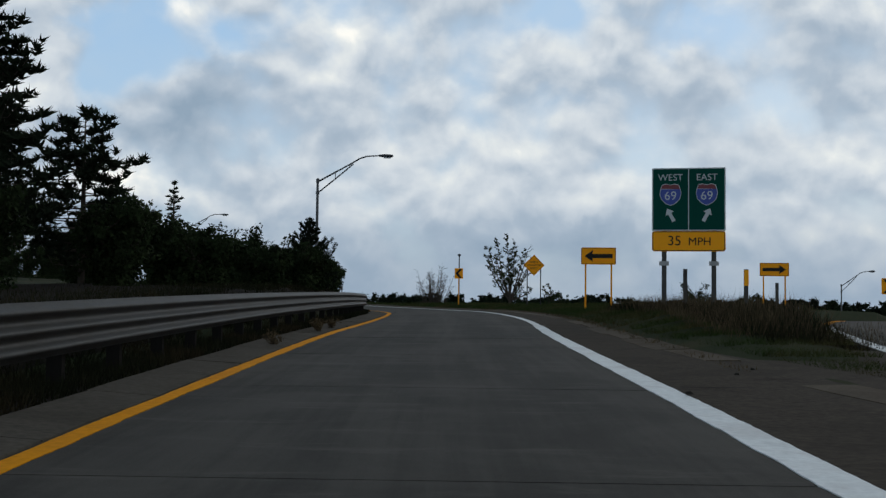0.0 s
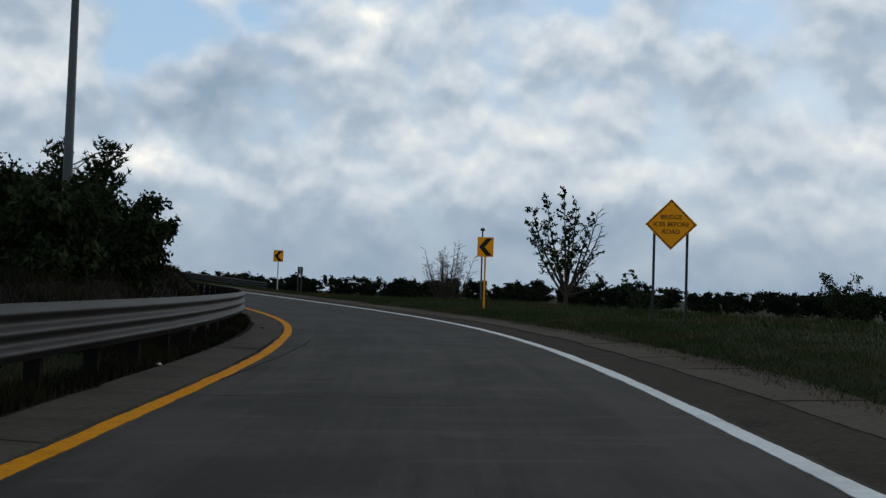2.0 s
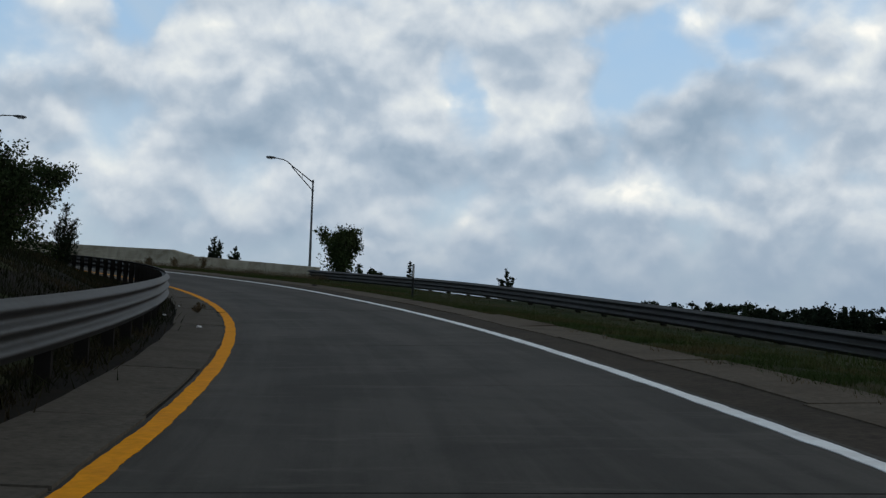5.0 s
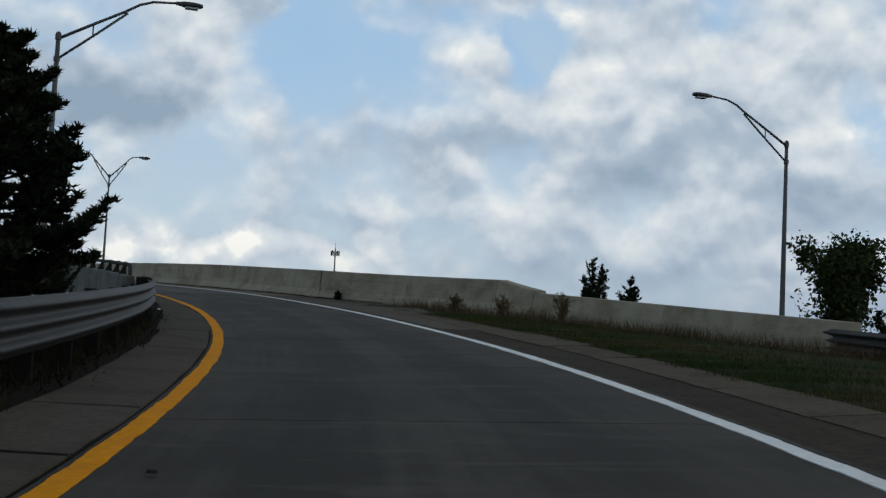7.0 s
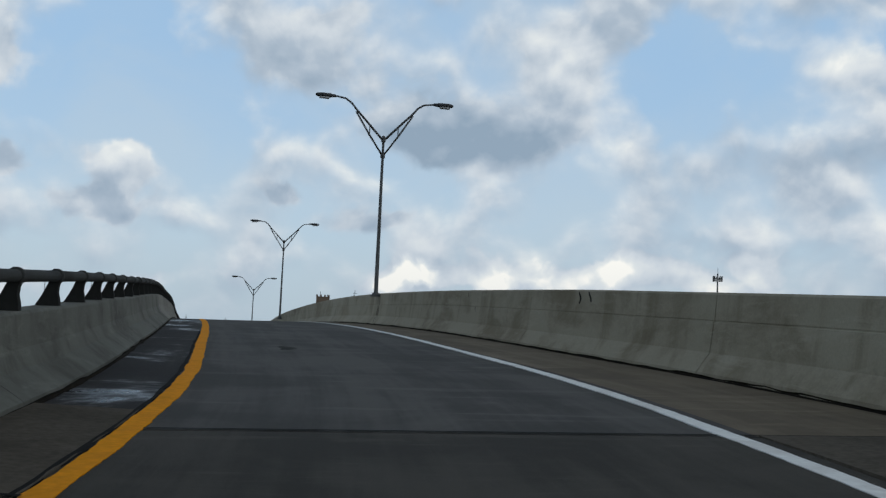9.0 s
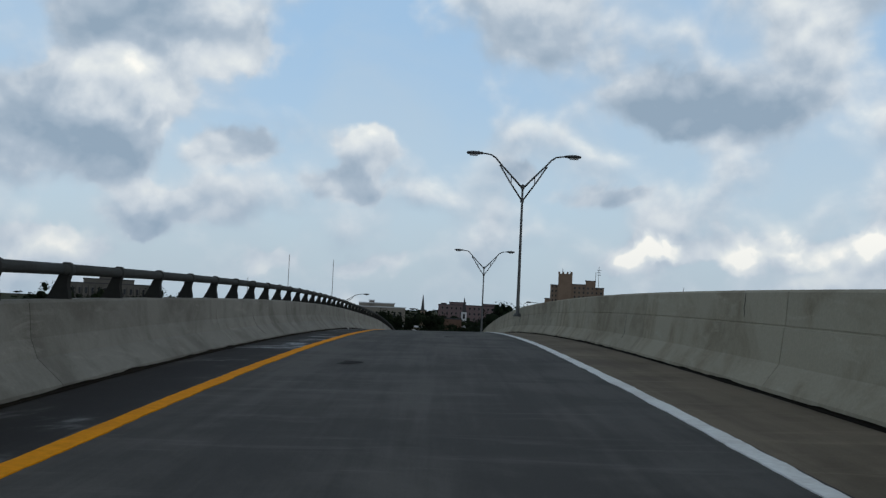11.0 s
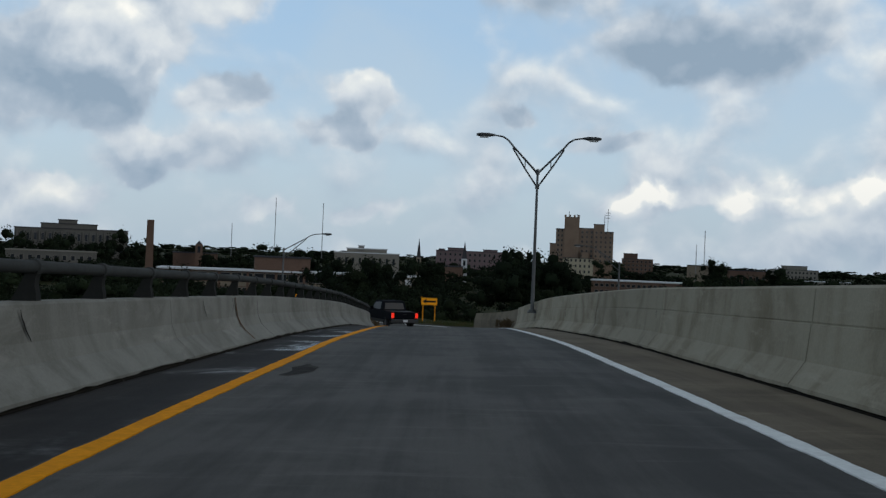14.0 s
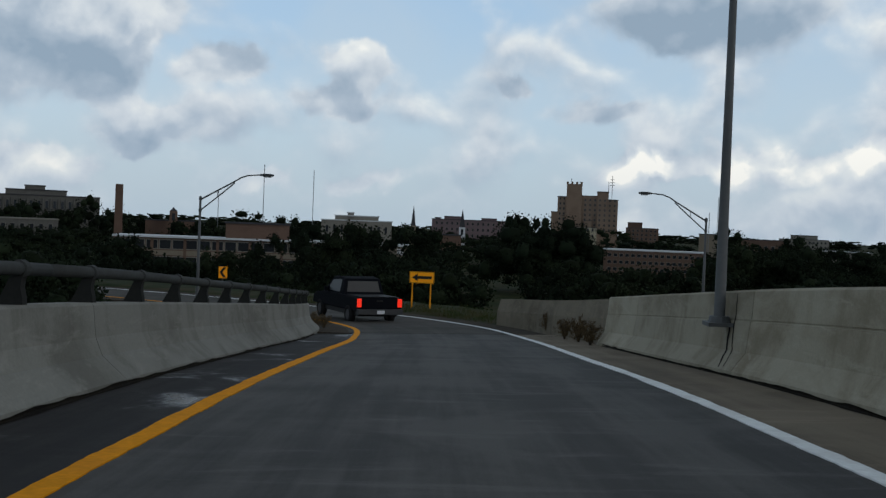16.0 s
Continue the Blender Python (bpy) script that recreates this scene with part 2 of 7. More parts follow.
# ---- materials ----
def material(name, base, rough=0.8, metal=0.0, spread=0.25, grain=40.0, stain=1.2, bump=0.15, tint=None, island=0.0, emit=None):
    """Base colour varied at two scales, with fine relief. grain and stain: features per metre."""
    m = bpy.data.materials.new(name)
    m.use_nodes = True
    t = m.node_tree
    b = t.nodes["Principled BSDF"]
    co = t.nodes.new("ShaderNodeTexCoord").outputs["Object"]
    small = fbm(t, co, grain, 6.0, 0.6)
    large = fbm(t, co, stain, 4.0, 0.6, 0.4)
    v = mth(t, "ADD", mth(t, "MULTIPLY", mth(t, "SUBTRACT", small, 0.5), spread * 1.6), mth(t, "MULTIPLY", mth(t, "SUBTRACT", large, 0.5), spread * 2.2))
    v = mth(t, "ADD", v, 1.0)
    if island:
        g = t.nodes.new("ShaderNodeNewGeometry")
        v = mth(t, "MULTIPLY", v, mth(t, "ADD", mth(t, "MULTIPLY", g.outputs["Random Per Island"], island), 1 - island / 2))
        o = t.nodes.new("ShaderNodeObjectInfo")
        v = mth(t, "MULTIPLY", v, mth(t, "ADD", mth(t, "MULTIPLY", o.outputs["Random"], island * 0.5), 1 - island / 4))
    col = mixc(t, smooth(t, large, 0.42, 0.66), base, tint if tint else base)
    hsv = t.nodes.new("ShaderNodeHueSaturation")
    t.links.new(col, hsv.inputs["Color"])
    t.links.new(v, hsv.inputs["Value"])
    t.links.new(hsv.outputs[0], b.inputs["Base Color"])
    b.inputs["Roughness"].default_value, b.inputs["Metallic"].default_value = rough, metal
    b.inputs["Specular IOR Level"].default_value = 0.5 if rough < 0.55 else 0.2 if rough < 0.75 else 0.04
    if bump:
        bn = t.nodes.new("ShaderNodeBump")
        bn.inputs["Strength"].default_value, bn.inputs["Distance"].default_value = bump, 0.01
        t.links.new(small, bn.inputs["Height"])
        t.links.new(bn.outputs[0], b.inputs["Normal"])
    if emit:
        b.inputs["Emission Color"].default_value, b.inputs["Emission Strength"].default_value = (*emit[0], 1), emit[1]
    return m


def worn_pavement(name, dark, pale, rough, streak, damp=0.0, island=0.1):
    """Pavement worn along the lane: streaks drawn out lengthwise, wheel tracks, pale scuffs across and fine grit."""
    m = bpy.data.materials.new(name)
    m.use_nodes = True
    t = m.node_tree
    b = t.nodes["Principled BSDF"]
    lane = t.nodes.new("ShaderNodeAttribute")
    lane.attribute_name = "lane"

    def scaled(x, y, z=1.0):
        n = t.nodes.new("ShaderNodeMapping")
        t.links.new(lane.outputs["Vector"], n.inputs["Vector"])
        n.inputs["Scale"].default_value = (x, y, z)
        return n.outputs[0]

    long_wear = fbm(t, scaled(1.6, 0.05), 1.0, 6.0, 0.62, 0.3)
    fine_wear = fbm(t, scaled(7.0, 0.22), 1.0, 5.0, 0.65, 0.2)
    across = fbm(t, scaled(0.45, 2.1), 1.0, 6.0, 0.7, 0.6)
    blotch = fbm(t, scaled(0.55, 0.4), 1.0, 6.0, 0.65, 0.5)
    grit = fbm(t, scaled(55.0, 55.0), 1.0, 3.0, 0.7)
    d_of = t.nodes.new("ShaderNodeSeparateXYZ")
    t.links.new(lane.outputs["Vector"], d_of.inputs[0])
    track = mth(t, "COSINE", mth(t, "MULTIPLY", mth(t, "ABSOLUTE", d_of.outputs[0]), math.tau / 1.75))
    f = mth(t, "ADD", mth(t, "MULTIPLY", long_wear, 0.75), mth(t, "MULTIPLY", fine_wear, 0.40))
    f = mth(t, "ADD", f, mth(t, "MULTIPLY", blotch, 1.0))
    f = mth(t, "ADD", f, mth(t, "MULTIPLY", track, 0.05))
    fac = smooth(t, f, 0.90, 1.28)
    scuff = mth(t, "MULTIPLY", smooth(t, across, 0.53, 0.68), streak)
    col = mixc(t, fac, dark, pale)
    col = mixc(t, scuff, col, tuple(min(1.0, c * 1.9) for c in pale))
    o = t.nodes.new("ShaderNodeObjectInfo")
    v = mth(t, "ADD", mth(t, "MULTIPLY", o.outputs["Random"], island), 1.0 - island / 2)
    v = mth(t, "MULTIPLY", v, mth(t, "ADD", mth(t, "MULTIPLY", grit, 0.7), 0.65))
    hsv = t.nodes.new("ShaderNodeHueSaturation")
    t.links.new(col, hsv.inputs["Color"])
    t.links.new(v, hsv.inputs["Value"])
    t.links.new(hsv.outputs[0], b.inputs["Base Color"])
    b.inputs["Specular IOR Level"].default_value = 0.12
    if damp:
        t.links.new(smooth(t, blotch, 0.52, 0.66, rough, damp), b.inputs["Roughness"])
    else:
        b.inputs["Roughness"].default_value = rough
    bn = t.nodes.new("ShaderNodeBump")
    bn.inputs["Strength"].default_value, bn.inputs["Distance"].default_value = 0.25, 0.006
    t.links.new(grit, bn.inputs["Height"])
    t.links.new(bn.outputs[0], b.inputs["Normal"])
    return m


def stained_concrete(name, base, dark, pale, island=0.2):
    """Cast concrete with rain streaks that run down, blotches, form marks and pits."""
    m = bpy.data.materials.new(name)
    m.use_nodes = True
    t = m.node_tree
    b = t.nodes["Principled BSDF"]
    co = t.nodes.new("ShaderNodeTexCoord").outputs["Object"]

    def scaled(x, z):
        n = t.nodes.new("ShaderNodeMapping")
        t.links.new(co, n.inputs["Vector"])
        n.inputs["Scale"].default_value = (x, x, z)
        return n.outputs[0]

    runs = fbm(t, scaled(1.5, 0.22), 1.0, 5.0, 0.6, 0.2)
    blotch = fbm(t, scaled(0.55, 0.9), 1.0, 7.0, 0.62, 0.5)
    rub = fbm(t, scaled(0.9, 5.0), 1.0, 6.0, 0.7, 0.7)
    pits = fbm(t, co, 30.0, 5.0, 0.7)
    col = mixc(t, smooth(t, blotch, 0.42, 0.70, 0.0, 0.85), base, dark)
    col = mixc(t, smooth(t, runs, 0.50, 0.72, 0.0, 0.6), col, dark)
    col = mixc(t, smooth(t, rub, 0.52, 0.70, 0.0, 0.5), col, pale)
    o = t.nodes.new("ShaderNodeObjectInfo")
    v = mth(t, "ADD", mth(t, "MULTIPLY", o.outputs["Random"], island), 1.0 - island / 2)
    v = mth(t, "MULTIPLY", v, mth(t, "ADD", mth(t, "MULTIPLY", pits, 0.5), 0.75))
    hsv = t.nodes.new("ShaderNodeHueSaturation")
    t.links.new(col, hsv.inputs["Color"])
    t.links.new(v, hsv.inputs["Value"])
    t.links.new(hsv.outputs[0], b.inputs["Base Color"])
    b.inputs["Roughness"].default_value, b.inputs["Specular IOR Level"].default_value = 0.9, 0.2
    bn = t.nodes.new("ShaderNodeBump")
    bn.inputs["Strength"].default_value, bn.inputs["Distance"].default_value = 0.25, 0.01
    t.links.new(pits, bn.inputs["Height"])
    t.links.new(bn.outputs[0], b.inputs["Normal"])
    return m


M_SLAB = worn_pavement("worn_concrete_pavement", (0.0315, 0.0295, 0.0248), (0.056, 0.0520, 0.0440), 0.85, 0.32)
M_DECK = worn_pavement("dark_bridge_overlay", (0.041, 0.0400, 0.0380), (0.077, 0.0742, 0.0690), 0.8, 0.28)
M_DECK_SIDE = worn_pavement("dusty_bridge_shoulder", (0.112, 0.091, 0.064), (0.174, 0.143, 0.103), 0.88, 0.25)
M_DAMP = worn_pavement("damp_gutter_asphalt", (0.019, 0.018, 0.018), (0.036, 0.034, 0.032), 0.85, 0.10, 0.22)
M_STAIN = material("dried_oil_stain", (0.026, 0.0255, 0.0245), 0.95, 0, 0.5, 20, 2, 0.1, (0.045, 0.044, 0.042))
M_JOINT = material("joint_tar", (0.014, 0.014, 0.014), 0.95, 0, 0.2, 30, 3)
M_GUTTER_L = material("dirty_gutter_concrete", (0.088, 0.078, 0.063), 0.95, 0, 0.7, 16, 0.7, 0.5, (0.050, 0.044, 0.035), 0.12)
# near black, so the ground under the rail and the trees renders dark
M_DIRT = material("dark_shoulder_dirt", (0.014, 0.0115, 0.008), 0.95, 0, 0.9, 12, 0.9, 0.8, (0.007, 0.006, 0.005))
# near-black wood, so the posts barely show below the beams
M_RAILPOST = material("dark_wood_post", (0.014, 0.0125, 0.011), 0.95, 0, 0.3, 10, 3)
M_SHOULDER = material("crumbling_asphalt_shoulder", (0.056, 0.046, 0.035), 0.95, 0, 0.95, 14, 0.9, 0.7, (0.030, 0.025, 0.019))
M_LITTER = material("white_paper_litter", (0.62, 0.62, 0.60), 0.8, 0, 0.15, 20, 4)
M_TWIG = material("dark_road_debris", (0.022, 0.020, 0.017), 0.95, 0, 0.3, 20, 4)
M_GUTTER = material("weathered_gutter_concrete", (0.094, 0.078, 0.058), 0.9, 0, 0.8, 16, 0.7, 0.5, (0.052, 0.041, 0.030), 0.2)
M_APRON = material("dusty_apron_concrete", (0.100, 0.088, 0.071), 0.9, 0, 0.7, 16, 0.6, 0.4, (0.062, 0.054, 0.043), 0.1)
M_YELLOW = material("yellow_road_paint", (0.74, 0.295, 0.008), 0.85, 0, 0.4, 14, 1.5, 0.1, (0.56, 0.22, 0.010))
M_WHITE = material("white_road_paint", (0.80, 0.82, 0.80), 0.85, 0, 0.28, 14, 1.5, 0.1, (0.62, 0.62, 0.60))
M_BARRIER = stained_concrete("barrier_concrete_pale", (0.188, 0.19, 0.17), (0.105, 0.103, 0.088), (0.25, 0.248, 0.224), 0.2)
M_BARRIER_R = stained_concrete("barrier_concrete_brown", (0.285, 0.262, 0.200), (0.155, 0.129, 0.086), (0.34, 0.318, 0.250), 0.26)
# stained concrete whose colour is also dimmed, for the left barrier's first stretch
M_BARRIER_START = stained_concrete("barrier_concrete_dimmed", (0.118, 0.124, 0.110), (0.045, 0.046, 0.038), (0.175, 0.18, 0.163), 0.2)
M_RUST = material("rust_stain", (0.10, 0.06, 0.035), 0.9, 0, 0.3, 20, 3)
M_GALV = material("weathered_galvanized_steel", (0.040, 0.041, 0.040), 0.6, 0.4, 0.6, 14, 1.0, 0.05, (0.026, 0.025, 0.022), 0.2)
M_RAILGREY = material("grey_painted_rail", (0.045, 0.048, 0.047), 0.8, 0.0, 0.25, 14, 2)
# near black: the shade on the rail brackets is put into this colour
M_BRACKET = material("dark_cast_bracket", (0.022, 0.023, 0.022), 0.85, 0.0, 0.25, 14, 2)
M_BARRIER_OLD = stained_concrete("barrier_concrete_mossy", (0.15, 0.128, 0.092), (0.08, 0.068, 0.046), (0.20, 0.175, 0.13), 0.2)
M_POLE = material("dull_aluminium_pole", (0.085, 0.09, 0.092), 0.6, 0.2, 0.2, 14, 2)
M_LAMP = material("lamp_housing_grey", (0.06, 0.063, 0.066), 0.6, 0.0, 0.2, 14, 2)
M_LENS = material("lamp_glass_lens", (0.35, 0.36, 0.36), 0.15, 0, 0.1, 14, 2, 0)
M_SIGN_Y = material("yellow_sign_sheeting", (1.0, 0.36, 0.003), 0.6, 0, 0.08, 8, 1.5, 0.03)
M_SIGN_O = material("amber_sign_sheeting", (1.0, 0.39, 0.005), 0.6, 0, 0.08, 8, 1.5, 0.03)
M_SIGN_G = material("green_sign_sheeting", (0.005, 0.058, 0.042), 0.8, 0, 0.1, 8, 1.5, 0.03)
M_SIGN_BLUE = material("blue_shield_sheeting", (0.03, 0.06, 0.30), 0.5, 0, 0.08, 8, 1.5, 0.03)
M_SIGN_RED = material("red_shield_sheeting", (0.16, 0.025, 0.03), 0.5, 0, 0.08, 8, 1.5, 0.03)
M_SIGN_W = material("white_sign_sheeting", (0.46, 0.50, 0.50), 0.5, 0, 0.08, 8, 1.5, 0.03)
M_SIGN_BACK = material("bare_aluminium_sign_back", (0.30, 0.30, 0.29), 0.5, 0.6, 0.15, 8, 1.5, 0.03)
M_BLACK = material("black_sign_ink", (0.012, 0.012, 0.012), 0.6, 0, 0.1, 8, 1.5, 0.03)
M_POST_Y = material("yellow_sheeted_post", (0.85, 0.32, 0.006), 0.6, 0, 0.15, 8, 2)
M_POST = material("weathered_wood_post", (0.075, 0.073, 0.068), 0.9, 0, 0.3, 10, 3)
M_GRASS_G = material("lawn_soil", (0.020, 0.029, 0.010), 0.95, 0, 0.5, 9, 0.35, 0.4, (0.034, 0.028, 0.013))
M_GRASS = material("grass_blades", (0.028, 0.045, 0.012), 0.95, 0, 0.3, 2, 0.4, 0, (0.058, 0.047, 0.020), 0.35)
# the bank's shade is put into this grass colour; other low weeds share it
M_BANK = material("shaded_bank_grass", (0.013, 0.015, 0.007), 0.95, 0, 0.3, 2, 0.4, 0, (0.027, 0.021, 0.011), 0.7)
M_WEED = material("dry_weed_stems", (0.11, 0.080, 0.044), 0.95, 0, 0.3, 4, 1, 0, (0.05, 0.036, 0.022), 0.6)
M_BARK = material("rough_dark_bark", (0.055, 0.045, 0.036), 0.95, 0, 0.4, 14, 3, 0.6)
M_NEEDLE = material("dark_pine_needles", (0.013, 0.019, 0.011), 0.85, 0, 0.2, 3, 0.6, 0, (0.020, 0.027, 0.014), 0.6)
M_LEAF = material("dull_green_leaves", (0.022, 0.034, 0.012), 0.8, 0, 0.2, 3, 0.6, 0, (0.036, 0.046, 0.016), 0.7)
M_LEAF_DARK = material("dark_green_leaves", (0.018, 0.028, 0.011), 0.85, 0, 0.2, 3, 0.6, 0, (0.029, 0.040, 0.015), 0.7)
M_WOODS = material("far_woods_foliage", (0.009, 0.014, 0.008), 0.95, 0, 0.2, 1, 0.1, 0, (0.014, 0.020, 0.010), 0.8)


# ---- mesh helpers ----
class Mesh:
    """Vertices and faces gathered for one mesh."""

    def __init__(self):
        self.v, self.f, self.lane = [], [], []

    def add(self, verts, faces):
        n = len(self.v)
        self.v.extend(tuple(p) for p in verts)
        self.f.extend(tuple(i + n for i in q) for q in faces)
        return self

    def box(self, x0, x1, y0, y1, z0, z1, m=None):
        p = [Vector((x, y, z)) for z in (z0, z1) for y in (y0, y1) for x in (x0, x1)]
        if m is not None:
            p = [m @ q for q in p]
        return self.add(p, [(0, 2, 3, 1), (4, 5, 7, 6), (0, 1, 5, 4), (2, 6, 7, 3), (0, 4, 6, 2), (1, 3, 7, 5)])

    def tube(self, pts, radii, sides=10, caps=True):
        """A round bar along pts."""
        pts = [Vector(p) for p in pts]
        rings = []
        for i, p in enumerate(pts):
            d = (pts[min(i + 1, len(pts) - 1)] - pts[max(i - 1, 0)]).normalized()
            a = d.orthogonal().normalized() if abs(d.z) < 0.9 else Vector((1, 0, 0))
            if i and rings:
                a = (last - d * last.dot(d)).normalized()
            last = a
            b = d.cross(a)
            r = radii[i] if hasattr(radii, "__len__") else radii
            rings.append([p + (a * math.cos(k * math.tau / sides) + b * math.sin(k * math.tau / sides)) * r for k in range(sides)])
        n = sides
        faces = [(i * n + k, i * n + (k + 1) % n, (i + 1) * n + (k + 1) % n, (i + 1) * n + k) for i in range(len(pts) - 1) for k in range(n)]
        if caps:
            faces += [tuple(reversed(range(n))), tuple((len(pts) - 1) * n + k for k in range(n))]
        return self.add([q for r in rings for q in r], faces)

    def sweep(self, rings, closed=True, caps=True):
        """A skin over rings of equal count."""
        n = len(rings[0])
        span = n if closed else n - 1
        faces = [(i * n + k, (i + 1) * n + k, (i + 1) * n + (k + 1) % n, i * n + (k + 1) % n) for i in range(len(rings) - 1) for k in range(span)]
        if caps and closed:
            faces += [tuple(range(n)), tuple((len(rings) - 1) * n + k for k in reversed(range(n)))]
        return self.add([q for r in rings for q in r], faces)

    def plate(self, outline, y0, y1):
        """A flat shape in x, z with thickness in y."""
        n = len(outline)
        v = [(x, y0, z) for x, z in outline] + [(x, y1, z) for x, z in outline]
        return self.add(v, [tuple(range(n)), tuple(reversed(range(n, 2 * n)))] + [(i, i + n, (i + 1) % n + n, (i + 1) % n) for i in range(n)])

    def data(self, name, smooth_faces=False):
        me = bpy.data.meshes.new(name)
        me.from_pydata(self.v, [], self.f)
        if smooth_faces:
            me.polygons.foreach_set("use_smooth", [True] * len(me.polygons))
        if self.lane:
            at_lane = me.attributes.new("lane", "FLOAT_VECTOR", "POINT")
            at_lane.data.foreach_set("vector", [c for p in self.lane for c in p])
        me.update()
        return me


def part(name, mesh, mat, parent=None, label="", m=None, smooth_faces=False):
    """One mesh object, under a thing or a part if one is given."""
    me = mesh.data(name, smooth_faces) if isinstance(mesh, Mesh) else mesh
    if not me.materials:
        me.materials.append(mat)
    ob = new(name, me)
    if parent is not None:
        ob.parent = parent
    if m is not None:
        ob.matrix_basis = m
    return tagged(ob, label)


def thing(name, label, category, m=None, group="", kind=""):
    ob = new(name)
    ob.empty_display_size = 0.2
    if m is not None:
        ob.matrix_basis = m
    return tagged(ob, label, category, group, kind)


def lettering(text, size, m, mat, parent, name="lettering", label=""):
    """Words in the built-in font as a thin mesh, centred, standing in x, z and facing -y."""
    cu = bpy.data.curves.new(name, "FONT")
    cu.body, cu.size, cu.extrude, cu.align_x, cu.align_y = text, size, 0.002, "CENTER", "CENTER"
    tmp = bpy.data.objects.new(name, cu)
    me = bpy.data.meshes.new_from_object(tmp)
    bpy.data.objects.remove(tmp)
    bpy.data.curves.remove(cu)
    me.materials.clear()
    return part(name, me, mat, parent, label, m @ pose(0, 0, 0, 90, 0, 0))


# ---- the ramp's alignment ----
ALIGN_XY = [
    (0.39, -58.91),
    (0.29, -47.13),
    (0.20, -35.35),
    (0.10, -23.56),
    (0.00, -11.78),
    (-0.09, -0.00),
    (-0.10, 11.69),
    (-0.07, 23.20),
    (0.17, 34.55),
    (-0.01, 45.92),
    (-0.67, 57.36),
    (-2.34, 68.84),
    (-5.51, 80.20),
    (-9.93, 91.32),
    (-15.64, 102.03),
    (-22.45, 112.08),
    (-30.03, 121.17),
    (-38.26, 129.24),
    (-47.01, 136.16),
    (-56.06, 141.94),
    (-65.39, 146.76),
    (-75.24, 150.56),
    (-85.48, 153.34),
    (-95.74, 155.90),
    (-105.99, 158.29),
    (-116.07, 160.63),
    (-125.91, 162.95),
    (-135.63, 165.19),
    (-145.29, 167.38),
    (-154.81, 169.63),
    (-164.03, 171.89),
    (-172.98, 174.05),
    (-188.52, 177.74),
    (-198.25, 180.05),
    (-207.99, 182.32),
    (-217.89, 183.84),
    (-227.91, 183.58),
    (-237.68, 181.33),
    (-246.81, 177.18),
    (-254.93, 171.30),
    (-261.72, 163.93),
    (-266.90, 155.35),
    (-270.29, 145.92),
    (-271.73, 136.00),
    (-271.17, 125.99),
    (-268.63, 116.29),
    (-264.22, 107.29),
]
ALIGN_Z = [-0.71, -0.57, -0.42, -0.28, -0.14, 0.00, 0.29, 0.54, 0.74, 0.86, 0.93, 0.99, 1.10, 1.29, 1.61, 2.04, 2.51, 3.02, 3.51, 4.00, 4.51, 5.04, 5.48, 5.84, 6.09, 6.24, 6.29, 6.24, 6.11, 5.89, 5.61, 5.29, 4.51, 3.84, 3.13, 2.50, 1.95, 1.51, 1.19, 1.00, 0.93, 0.93, 0.93, 0.93, 0.93, 0.93, 0.93]
ALIGN_BANK = [0.2, 0.2, 0.2, 0.2, 0.2, 0.2, -0.0, -0.3, -0.6, -0.9, -1.3, -1.3, -1.3, -1.2, -1.2, -1.4, -1.6, -1.8, -1.8, -1.7, -1.6, -1.3, -1.1, -1.1, -1.2, -1.2, -1.2, -1.2, -1.2, -1.3, -1.3, -1.3, -1.3, -1.3, -1.3, -1.3, -1.3, -1.3, -1.3, -1.3, -1.3, -1.3, -1.3, -1.3, -1.3, -1.3, -1.3]


def spline(rows, per=12):
    rows = np.array(rows, float)
    out = []
    for i in range(len(rows) - 1):
        a, b, c, d = rows[max(i - 1, 0)], rows[i], rows[i + 1], rows[min(i + 2, len(rows) - 1)]
        for k in range(per):
            t = k / per
            out.append(0.5 * (2 * b + (c - a) * t + (2 * a - 5 * b + 4 * c - d) * t * t + (3 * b - a - 3 * c + d) * t ** 3))
    out.append(rows[-1])
    return np.array(out)


LINE = spline([(x, y, z, b) for (x, y), z, b in zip(ALIGN_XY, ALIGN_Z, ALIGN_BANK)])
STATION = np.concatenate([[0], np.cumsum(np.hypot(*np.diff(LINE[:, :2], axis=0).T))])
STATION -= STATION[60]
TANGENT = np.gradient(LINE[:, :2], axis=0)
TANGENT /= np.linalg.norm(TANGENT, axis=1)[:, None]
S0, S1 = float(STATION[0]), float(STATION[-1])


def at(s, d=0.0, h=0.0):
    """The place at station s, d metres to the right of the lane's middle, h above the pavement."""
    x, y, z, b = (np.interp(s, STATION, LINE[:, k]) for k in range(4))
    tx, ty = (np.interp(s, STATION, TANGENT[:, k]) for k in range(2))
    n = math.hypot(tx, ty)
    return Vector((x + d * ty / n, y - d * tx / n, z - d * math.tan(radians(b)) + h))


def turn_at(s):
    """The ramp's turn at s, in degrees from +y."""
    return math.degrees(math.atan2(-np.interp(s, STATION, TANGENT[:, 0]), np.interp(s, STATION, TANGENT[:, 1])))


def placed(s, d=0.0, h=0.0, turn=0.0):
    """A pose on the ramp's frame: x to the right, y along."""
    p = at(s, d, h)
    return pose(*p, 0, 0, turn_at(s) + turn)


BRIDGE = (173.0, 324.0)
LEFT_END = 328.5   # the left barrier runs on past the deck


def wall_d(s):
    """Offset of the right-hand barrier's face."""
    return float(np.interp(s, [158.6, 169.2, 173.3, 175.6, 177.4, 178.6, 180.7, 193, 215, 300, 335], [10.9, 7.3, 6.5, 5.75, 5.05, 4.76, 4.48, 4.20, 3.88, 3.80, 3.85]))


